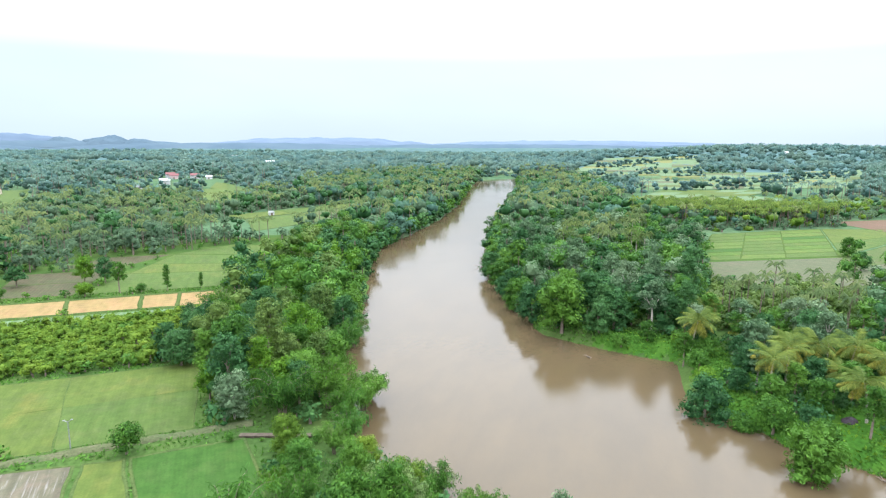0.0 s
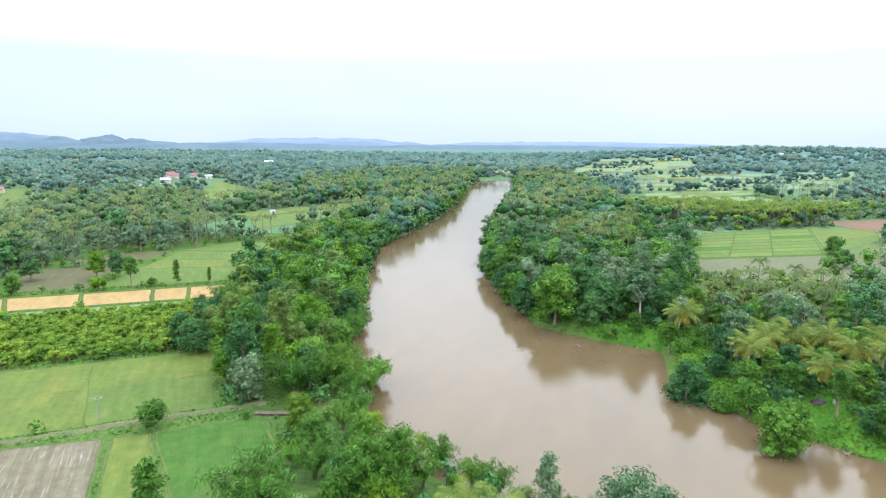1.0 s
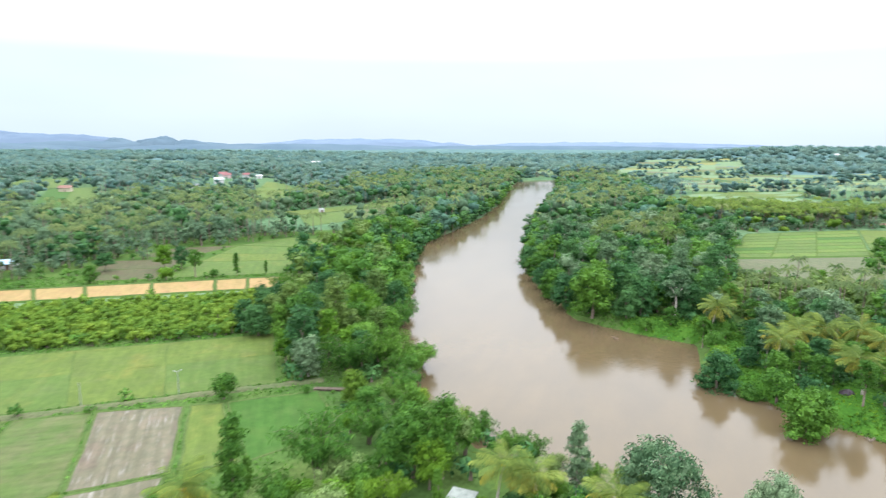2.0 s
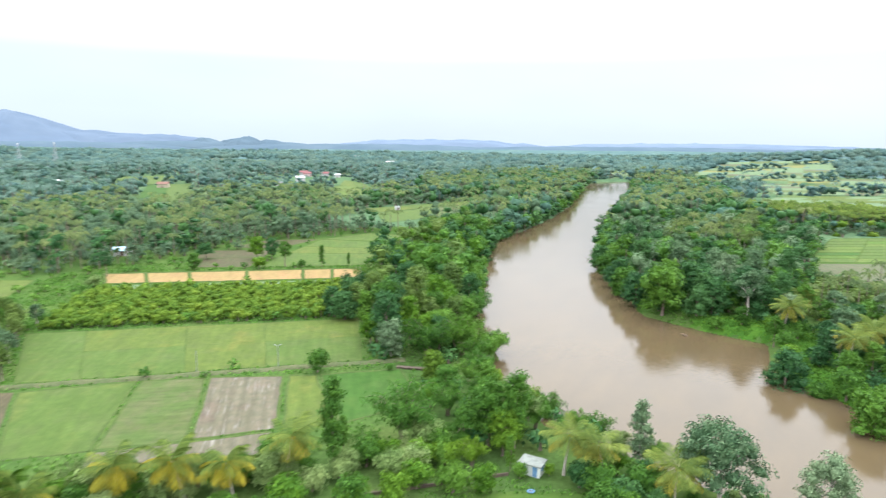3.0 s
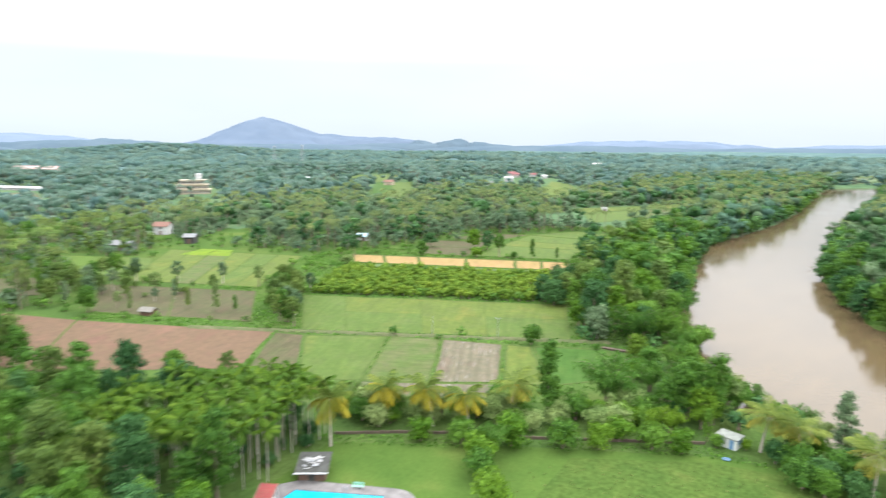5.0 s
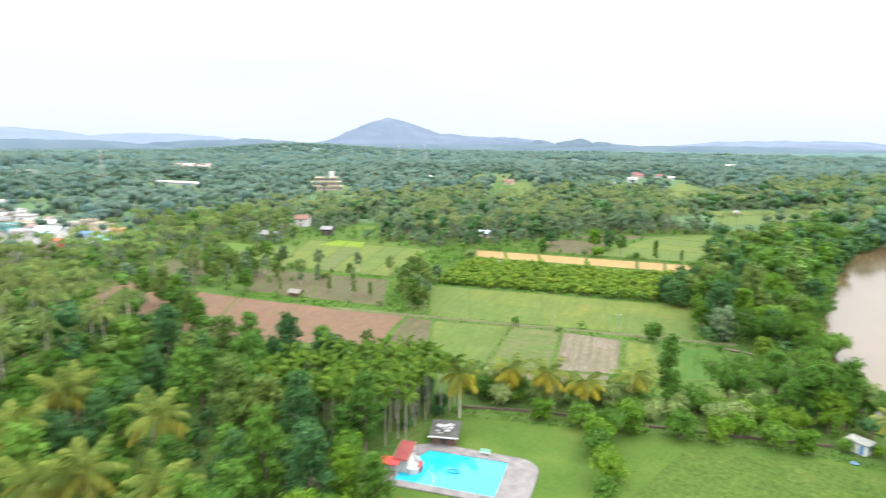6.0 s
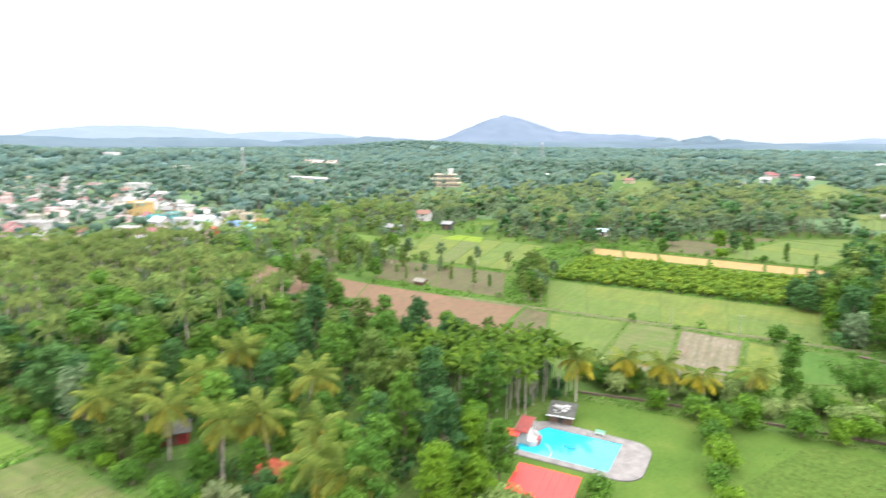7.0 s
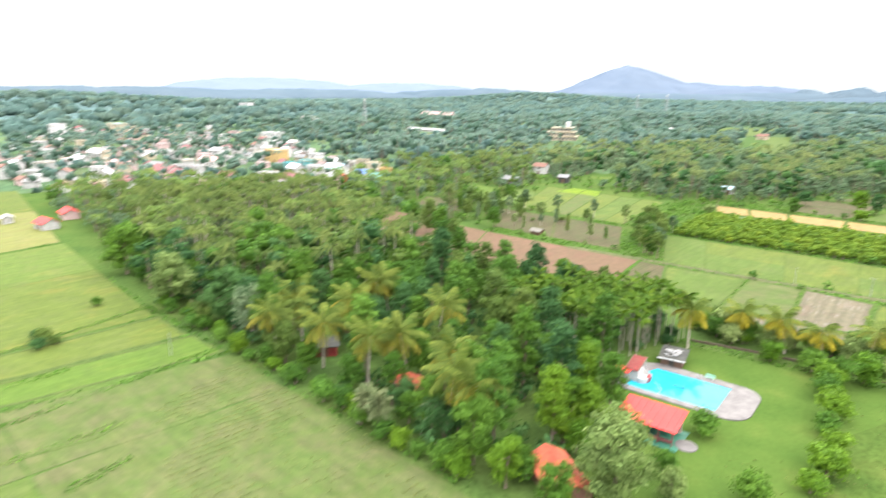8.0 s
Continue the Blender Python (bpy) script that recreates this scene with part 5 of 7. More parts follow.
def swimming_pool():
    top = new("swimming_pool")
    basin = [(-0.1, -1.2), (14.1, -1.2), (14.1, 8.0), (2.0, 8.0), (1.2, 6.2), (1.0, 4.2), (-0.4, 3.4)]
    outer = [(-2.2, -2.7), (15.2, -2.7)] + arc(15.2, 0.8, 3.5, -90, 0) + arc(15.2, 6.4, 3.5, 0, 90) + [(2.0, 10.4), (-0.5, 9.0), (-1.6, 4.4)]
    part("deck", outline_slab(outer, basin, -0.3, 0.2), M_CONCRETE, top, "worn grey paved pool deck")
    part("water", outline_slab(basin, [], -0.2, 0.11), M_POOLWATER, top, "bright turquoise pool water")
    pts = [(5.4, -1.2, 0.06), (5.2, 0.6, 0.06), (4.3, 2.0, 0.06), (3.4, 2.6, 0.06)]
    bm = bm_from(*tube(pts, [0.07] * 4, 6))
    part("shallow_pool_wall", bm, M_WHITE, top, "low wall round the shallow end")
    bm = bmesh.new()
    for s in (0, 0.5):
        v, f = tube([(8.5 + s, 8.5, 0.1), (8.5 + s, 8.5, 0.9), (8.5 + s, 8.1, 0.95), (8.5 + s, 8.0, -0.4)], [0.03] * 4, 5)
        vs = [bm.verts.new(p) for p in v]
        for t in f:
            bm.faces.new([vs[i] for i in t])
    part("ladder", bm, M_STEEL, top, "steel pool ladder")
    bm = bmesh.new()
    for k in range(14):
        a = k * 0.45
        v, f = tube([(7.2 + 0.9 * math.cos(a), 3.3 + 0.5 * math.sin(a), 0.114), (7.2 + 0.9 * math.cos(a + 0.4), 3.3 + 0.5 * math.sin(a + 0.4), 0.114)], [0.13, 0.13], 3)
        vs = [bm.verts.new(p) for p in v]
        for t in f:
            bm.faces.new([vs[i] for i in t])
    part("floor_mark", bm, M_DARKBLUE, top, "dark blue mark on the pool floor")
    tagged(top, "bright turquoise swimming pool with a rounded paved deck", "swimming pool")
    top.matrix_basis = POOL


swimming_pool()


def hexa(bm, v):
    """A solid between eight corners: four below, four above."""
    a = [bm.verts.new(p) for p in v]
    for f in ((3, 2, 1, 0), (4, 5, 6, 7), (0, 1, 5, 4), (1, 2, 6, 5), (2, 3, 7, 6), (3, 0, 4, 7)):
        bm.faces.new([a[i] for i in f])
    return bm


def pool_slide():
    """The slide tower with its sloping ribbed roof at the shallow end."""
    top = new("pool_slide")
    v = [(-0.9, 0.5, 2.1), (1.3, 0.5, 2.1), (1.6, 3.3, 3.6), (-0.6, 3.3, 3.6)]
    sheet_ = part("roof", hexa(bmesh.new(), v + [(p[0], p[1], p[2] + 0.1) for p in v]), M_SLIDERED, top, "sloping ribbed red roof")
    for k in range(9):
        s = (k + 0.5) / 9
        p0, p1 = Vector(v[0]).lerp(Vector(v[3]), s), Vector(v[1]).lerp(Vector(v[2]), s)
        part("rib", bm_from(*tube([p0 + Vector((0, 0, 0.12)), p1 + Vector((0, 0, 0.12))], [0.06, 0.06], 4)), M_TILE, sheet_)
    for a, b in ((0, 3), (1, 2)):
        part("verge", bm_from(*tube([Vector(v[a]) + Vector((0, 0, 0.16)), Vector(v[b]) + Vector((0, 0, 0.16))], [0.1, 0.1], 4)), M_TILE, sheet_, "pale worn verge board")
    part("eave_roof", hexa(bmesh.new(), [(-2.8, -0.5, 1.75), (0.1, -0.5, 1.75), (0.1, 1.1, 2.05), (-2.8, 1.1, 2.05), (-2.8, -0.5, 1.85), (0.1, -0.5, 1.85), (0.1, 1.1, 2.15), (-2.8, 1.1, 2.15)]), M_REDROOF, top, "bright red lower roof")
    part("side_wall", box(bmesh.new(), -2.5, -0.2, 0.75, 0.95, 0.0, 1.9), M_WHITE, top, "white wall below the lower roof")
    part("tower_wall", box(bmesh.new(), -0.5, 1.2, 0.9, 3.1, 0.0, 2.05), M_WHITE, top, "white slide tower")
    for x, y, h in ((-0.7, 3.1, 3.5), (1.45, 3.1, 3.5), (-2.6, -0.3, 1.75), (0.0, -0.3, 1.75)):
        part("post", box(bmesh.new(), x - 0.07, x + 0.07, y - 0.07, y + 0.07, 0, h), M_WHITE, top)
    tub = bmesh.new()
    n, wall = 22, 0.12
    low, high = [], []
    for k in range(n):
        a = 2 * math.pi * k / n
        h = 1.0 + 0.75 * max(0.0, math.cos(a - 2.2))
        low.append([tub.verts.new((1.7 + 1.0 * r * math.cos(a), 1.9 + 1.25 * r * math.sin(a), 0.02)) for r in (1.0, 0.88)])
        high.append([tub.verts.new((1.7 + 1.12 * r * math.cos(a), 1.9 + 1.38 * r * math.sin(a), h)) for r in (1.0, 0.88)])
    for k in range(n):
        q = (k + 1) % n
        tub.faces.new((low[k][0], low[q][0], high[q][0], high[k][0]))
        tub.faces.new((low[q][1], low[k][1], high[k][1], high[q][1]))
        tub.faces.new((high[k][0], high[q][0], high[q][1], high[k][1]))
        tub.faces.new((low[q][0], low[k][0], low[k][1], low[q][1]))
    part("tub", tub, M_WHITE, top, "white rounded slide tub")
    bm = bmesh.new()
    bmesh.ops.create_circle(bm, cap_ends=True, segments=20, radius=1.0, matrix=Matrix.Translation((1.7, 1.9, 0.75)) @ Matrix.Diagonal((0.94, 1.16, 1, 1)))
    part("landing_mat", bm, M_WHITE, top)
    panel = hexa(bmesh.new(), [(2.45, 1.3, 0.15), (2.85, 1.5, 0.15), (2.75, 2.9, 0.15), (2.35, 2.8, 0.15), (2.5, 1.3, 1.25), (2.9, 1.5, 1.05), (2.8, 2.9, 1.05), (2.4, 2.8, 1.35)])
    part("side_panel", panel, M_SLIDERED, top, "faded red side panel")
    tagged(top, "white pool slide with a sloping ribbed red roof", "slide")
    top.matrix_basis = POOL


M_SLIDERED = plain_material("faded_red_paint", (0.24, 0.032, 0.032), 0.6, 0.4, 1.2)
pool_slide()


def garden_bench():
    """A pale slatted bench beside the pool."""
    top = new("garden_bench")
    for k in range(4):
        part("slat", box(bmesh.new(), -0.9, 0.9, -0.3 + k * 0.15, -0.18 + k * 0.15, 0.42, 0.46), M_PALETEAL, top)
    for k in range(3):
        part("back_slat", box(bmesh.new(), -0.9, 0.9, 0.31, 0.35, 0.5 + k * 0.14, 0.61 + k * 0.14), M_PALETEAL, top)
    for x in (-0.75, 0.75):
        part("leg", box(bmesh.new(), x - 0.04, x + 0.04, -0.28, 0.3, 0, 0.417), M_WHITE, top)
    tagged(top, "pale green slatted bench on the pool deck", "bench")
    top.matrix_basis = POOL @ pose(10.3, 9.3, 0.2) @ Matrix.Scale(0.85, 4)


M_PALETEAL = plain_material("pale_green_paint", (0.20, 0.40, 0.31), 0.6, 0.25, 2.0)
garden_bench()


def changing_room():
    """The low pavilion with a bright red sheet roof."""
    top = new("pool_pavilion")
    w, d = 8.6, 5.6
    for s in range(17):
        x0, x1 = -w / 2 + s * w / 17, -w / 2 + (s + 1) * w / 17
        up = 0.05 * (s % 2)
        lo, hi = 2.45 + up, 3.35 + up
        v = [(x0, -d / 2, lo), (x1, -d / 2, lo), (x1, d / 2, hi), (x0, d / 2, hi)]
        roof = bmesh.new()
        a = [roof.verts.new(p) for p in v] + [roof.verts.new((p[0], p[1], p[2] - 0.1)) for p in v]
        for f in ((0, 1, 2, 3), (7, 6, 5, 4), (4, 5, 1, 0), (5, 6, 2, 1), (6, 7, 3, 2), (7, 4, 0, 3)):
            roof.faces.new([a[i] for i in f])
        part("roof_sheet", roof, M_REDROOF, top)
    part("wall", box(bmesh.new(), -w / 2 + 0.5, w / 2 - 0.5, d / 2 - 0.9, d / 2 - 0.7, 0, 2.95), M_PINK, top)
    part("wall", box(bmesh.new(), -w / 2 + 0.5, -w / 2 + 2.4, -d / 2 + 0.8, d / 2 - 0.905, 0, 2.4), M_WHITE, top)
    for k in range(5):
        x = -w / 2 + 0.5 + k * (w - 1.0) / 4
        part("post", box(bmesh.new(), x - 0.08, x + 0.08, -d / 2 + 0.4, -d / 2 + 0.56, 0, 2.4), M_MAROON, top)
    part("railing", box(bmesh.new(), -w / 2 + 2.5, w / 2 - 0.6, -d / 2 + 0.45, -d / 2 + 0.5, 0.5, 1.0), M_MAROON, top)
    part("floor", box(bmesh.new(), -w / 2 - 0.3, w / 2 + 0.4, -d / 2 - 0.6, d / 2, -0.2, 0.12), M_GREENFLOOR, top, "green painted floor")
    tagged(top, "open pavilion with a bright red sheet roof beside the pool", "pavilion")
    top.matrix_basis = pose(-39.2, -6.6, 0, 0, 0, 24)
    KEEP_OUT.append([np.array(p, float) for p in ((-46, -12), (-35, -13), (-33, -3), (-44, -1))])


changing_room()


def orange_house(x, y, turn, w, d, roof, label, wall=None):
    house(x, y, turn, w, d, 2.2, wall or M_WHITE, roof, "gable", 1, label)
    KEEP_OUT[-1] = [np.array((x + a, y + b), float) for a, b in ((-w / 2, -d / 2), (w / 2, -d / 2), (w / 2, d / 2), (-w / 2, d / 2))]


orange_house(-34.8, -26.4, -14, 8, 4.6, M_ORANGE, "small house with a weathered orange tiled roof under trees", M_TILE)
orange_house(-86.5, -39, 70, 4.4, 3.4, M_DARKROOF, "small red-painted house with a dark roof under palms", M_SLIDERED)
orange_house(-65.5, -31.5, 25, 4.4, 3.4, M_ORANGE, "small house with a weathered orange roof under palms", M_TILE)
for clearing in (((-86, -41), (-76, -45), (-76, -39), (-84, -36)), ((-66, -33), (-56, -36), (-56, -31), (-64, -29))):
    KEEP_OUT.append([np.array(p, float) for p in clearing])


def pump_shed():
    """A brick shed under a low roof strewn with pale sheets."""
    top = new("shed")
    part("wall", box(bmesh.new(), -2.2, 2.2, -2.2, 2.2, 0, 1.9), M_SHEDWALL, top)
    part("roof", hexa(bmesh.new(), [(-2.7, -2.8, 1.75), (2.7, -2.8, 1.75), (2.7, 2.8, 2.5), (-2.7, 2.8, 2.5), (-2.7, -2.8, 1.87), (2.7, -2.8, 1.87), (2.7, 2.8, 2.62), (-2.7, 2.8, 2.62)]), M_DARKROOF, top, "dark sheet roof")
    part("roof_edge", box(bmesh.new(), -2.75, 2.75, -3.0, -2.803, 1.72, 1.9), M_WHITE, top, "white fascia board")
    rng = np.random.default_rng(2)
    for k in range(18):
        l, w = rng.uniform(0.25, 0.8), rng.uniform(0.06, 0.22)
        y = rng.uniform(-1.9, 1.3)
        bm = box(bmesh.new(), -l, l, -w, w, 0, 0.05)
        bmesh.ops.transform(bm, matrix=pose(rng.uniform(-1.6, 1.4), y, 1.9 + (y + 2.8) * 0.134 + 0.03 + 0.012 * k, 7.6, 0, rng.uniform(-40, 40)), verts=bm.verts[:])
        part("loose_sheet", bm, M_OLDWHITE if k % 3 else M_STEEL, top, "loose pale sheet lying on the roof")
    part("door", box(bmesh.new(), -0.5, 0.5, -2.24, -2.203, 0.02, 1.65), M_DARKROOF, top)
    tagged(top, "low brick shed with white sheets strewn on its roof", "shed")
    top.matrix_basis = POOL @ pose(3.2, 12.3, 0, 0, 0, 8) @ Matrix.Scale(0.84, 4)


M_SHEDWALL = plain_material("red_brick_wall", (0.13, 0.082, 0.060), 0.9, 0.4, 1.5, bump=0.5)
pump_shed()


M_HUT = plain_material("bright_whitewash", (0.48, 0.50, 0.46), 0.8, 0.2, 0.9)
M_MOSSROOF = plain_material("mossy_slab", (0.19, 0.205, 0.18), 0.9, 0.4, 1.4)


def white_hut():
    top = new("hut")
    w, d, h = 3.0, 2.2, 1.65
    part("wall", box(bmesh.new(), -w / 2, w / 2, -d / 2, d / 2, -0.3, h), M_HUT, top)
    part("roof", box(bmesh.new(), -w / 2 - 0.25, w / 2 + 0.25, -d / 2 - 0.25, d / 2 + 0.25, h + 0.003, h + 0.16), M_MOSSROOF, top, "flat weathered grey roof slab")
    opening(top, "window", -0.75, 0.8, 0.6, 0.6, -1, d, M_HUT, M_DOORBLUE)
    opening(top, "door", 0.8, 0.02, 0.7, 1.5, -1, d, M_HUT, M_DOORBLUE)
    part("shutter", box(bmesh.new(), w / 2 + 0.003, w / 2 + 0.05, -0.5, 0.5, 0.75, 1.4), M_DOORBLUE, top)
    tagged(top, "small white hut with a blue door and flat grey roof", "hut")
    top.matrix_basis = pose(-3.9, 53.4, 0, 0, 0, -18)
    KEEP_OUT.append([np.array(p, float) for p in ((-7, 49), (2, 50), (1, 58), (-6, 58))])


white_hut()


def blue_basin():
    bm = bmesh.new()
    v, f = tube([(1.1 * math.cos(a), 0.8 * math.sin(a), 0.3) for a in np.linspace(0, 2 * math.pi, 15)], [0.28] * 15, 6)
    top = new("basin")
    part("rim", bm_from(v, f), M_DOORBLUE, top, "blue basin rim")
    bmesh.ops.create_circle(bm, cap_ends=True, segments=16, radius=0.95, matrix=Matrix.Translation((0, 0, 0.2)))
    part("contents", bm, M_BRICK, top, "brown heap inside")
    tagged(top, "round blue basin lying on the grass", "basin")
    top.matrix_basis = pose(-3.8, 48.2, 0.05) @ Matrix.Scale(0.42, 4)


blue_basin()


def lamp_post(x, y, h, heads):
    top = new("lamp_post")
    v, f = tube([(0, 0, -0.3), (0, 0, h)], [0.09, 0.06], 8)
    part("pole", bm_from(v, f), M_STEEL, top)
    for s in heads:
        v, f = tube([(0, 0, h - 0.15), (s * 0.55, 0, h + 0.14)], [0.04, 0.04], 5)
        arm = part("arm", bm_from(v, f), M_STEEL, top)
        part("lamp_head", box(bmesh.new(), s * 0.55 - 0.14, s * 0.55 + 0.14, -0.07, 0.07, h + 0.12, h + 0.2), M_STEEL, arm, "small grey lamp head")
    tagged(top, "thin white field lamp post beside the path", "lamp post", "lamp posts")
    top.matrix_basis = pose(x, y, 0, 0, 0, 20)


lamp_post(-57.6, 84.6, 4.6, (-1, 1))
lamp_post(-72, 78, 4.6, ())
lamp_post(-98, -64, 4.6, ())


def garden_wall():
    """The low wall along the garden's far side, in bays between piers."""
    top = new("garden_wall")
    pts = [(-59, 25.5), (-50.5, 31), (-42, 35.5), (-31, 40), (-22, 44.5), (-14, 48.5), (-7, 52)]
    for a, b in zip(pts, pts[1:]):
        a, b = Vector((*a, 0)), Vector((*b, 0))
        n = 4
        for k in range(n):
            p, q = a.lerp(b, k / n), a.lerp(b, (k + 1) / n)
            m = Matrix.Translation((p + q) / 2) @ pose(0, 0, 0, 0, 0, math.degrees(math.atan2((q - p).y, (q - p).x)))
            l = (q - p).length / 2
            bm = box(bmesh.new(), -l + 0.15, l - 0.15, -0.11, 0.11, -0.2, 0.42)
            bmesh.ops.transform(bm, matrix=m, verts=bm.verts[:])
            part("bay", bm, M_BRICK, top)
            bm = box(bmesh.new(), -l - 0.146, -l + 0.146, -0.18, 0.18, -0.2, 0.5)
            bmesh.ops.transform(bm, matrix=m, verts=bm.verts[:])
            part("pier", bm, M_BRICK, top)
    tagged(top, "low reddish-brown brick garden wall with piers", "wall")


garden_wall()


def retaining_wall():
    top = new("retaining_wall")
    part("wall", box(bmesh.new(), -6.4, 6.4, -0.3, 0.3, -2.4, 0.3), M_BRICK, top)
    part("coping", box(bmesh.new(), -6.5, 6.5, -0.5, 0.5, 0.304, 0.42), M_BRICK, top)
    rib = None
    for k in range(8):
        ob = part("pilaster", box(bmesh.new(), -0.18, 0.18, -0.5, -0.303, -2.4, 0.3), M_BRICK, top) if rib is None else new("pilaster", rib.data)
        rib = rib or ob
        ob.parent = top
        ob.matrix_basis = pose(-6.1 + k * 1.74, 0, 0)
    tagged(top, "old red-brown brick retaining wall on the bank", "wall")
    top.matrix_basis = pose(-27, 89.2, 0, 0, 0, 1)
    KEEP_OUT.append([np.array(p, float) for p in ((-34, 86), (-20.5, 86), (-20.5, 90.5), (-34, 90.5))])


retaining_wall()
bm = bmesh.new()
bmesh.ops.create_cone(bm, cap_ends=True, segments=28, radius1=1.5, radius2=1.45, depth=0.2, matrix=Matrix.Translation((-34, -5.2, 0.09)))
tagged(part("round_terrace", bm, M_CONCRETE, None), "round paved terrace beside the pavilion", "paving", kind="structure")

# ground kept clear so that the camera sees the covered heap on the far bank
KEEP_OUT.append([np.array(p, float) for p in ((61, 88), (69, 91), (69.5, 98), (64, 98))])


# ---- woods ----
def blocked(x, y, margin=1.5, bank=1.0):
    """Where no tree may stand: fields, lawn, town plots and water."""
    hit = inside(x, y, RIVER) | (np.minimum(far_from(x, y, BANK_L), far_from(x, y, BANK_R)) < bank)
    for q in KEEP_OUT:
        q = np.array(q)
        lo, hi = q.min(0) - margin, q.max(0) + margin
        near = (x > lo[0]) & (x < hi[0]) & (y > lo[1]) & (y < hi[1])
        if near.any():
            k = np.where(near)[0]
            bad = inside(x[k], y[k], q) | (far_from(x[k], y[k], q, True) < margin)
            hit[k] |= bad
    return hit


def scatter(poly, step, rng, margin=1.5, bank=1.0, jitter=0.42):
    p = np.array(poly, float)
    lo, hi = p.min(0), p.max(0)
    x, y = np.meshgrid(np.arange(lo[0], hi[0], step), np.arange(lo[1], hi[1], step))
    x = x + (np.arange(x.shape[0]) % 2)[:, None] * step * 0.5
    x, y = x.ravel() + rng.uniform(-jitter, jitter, x.size) * step, y.ravel() + rng.uniform(-jitter, jitter, y.size) * step
    ok = inside(x, y, p)
    x, y = x[ok], y[ok]
    ok = ~blocked(x, y, margin, bank)
    return x[ok], y[ok]


def woods(name, label, protos, x, y, size, material, rng, bark=None, category="trees", smooth=False):
    """Many trees too far off to tell apart, as one body of growth."""
    vs, fs, ms, ts, n = [], [], [], [], 0
    z = land(x, y)
    pick = rng.integers(len(protos), size=len(x))
    turn = rng.uniform(0, 2 * math.pi, len(x))
    sc = rng.uniform(*size, len(x))
    for k in range(len(x)):
        (cv, cf), (tv, tf) = protos[pick[k]]
        c, s = math.cos(turn[k]) * sc[k], math.sin(turn[k]) * sc[k]
        rot = np.array([[c, s, 0], [-s, c, 0], [0, 0, sc[k] * rng.uniform(0.88, 1.15)]])
        for v, f, mi in ((cv, cf, 0), (tv, tf, 1)):
            vs.append(v @ rot + (x[k], y[k], z[k]))
            fs.append(f + n)
            ms.append(np.full(len(f), mi))
            ts.append(np.full(len(v), turn[k] / 6.2832))
            n += len(v)
    ob = mesh_object(name, np.concatenate(vs), np.concatenate(fs), [material, bark or M_BARK], smooth, np.concatenate(ms))
    att = ob.data.attributes.new("tint", "FLOAT", "POINT")
    att.data.foreach_set("value", np.concatenate(ts).astype(np.float32))
    return tagged(ob, label, category, kind="stuff")


wr = np.random.default_rng(11)
MID = {k: [tree_mesh(np.random.default_rng(i + 40), k, "mid") for i in range(4)] for k in ("round", "tall", "wide", "slim", "airy", "shrub", "bamboo", "bush", "dome")}
FINE = [tree_mesh(np.random.default_rng(i + 70), k, "fine") for i, k in enumerate(("round", "tall", "airy", "round"))]
CLUMP = [tree_mesh(np.random.default_rng(i + 95), "clump", "far") for i in range(4)]
FAR = [tree_mesh(np.random.default_rng(i + 80), k, "far") for i, k in enumerate(("round", "tall", "wide", "round", "wide"))]
PALM_MID = [palm_low(np.random.default_rng(i), False) for i in range(5)]
PALM_FAR = [palm_low(np.random.default_rng(i), True) for i in range(4)]

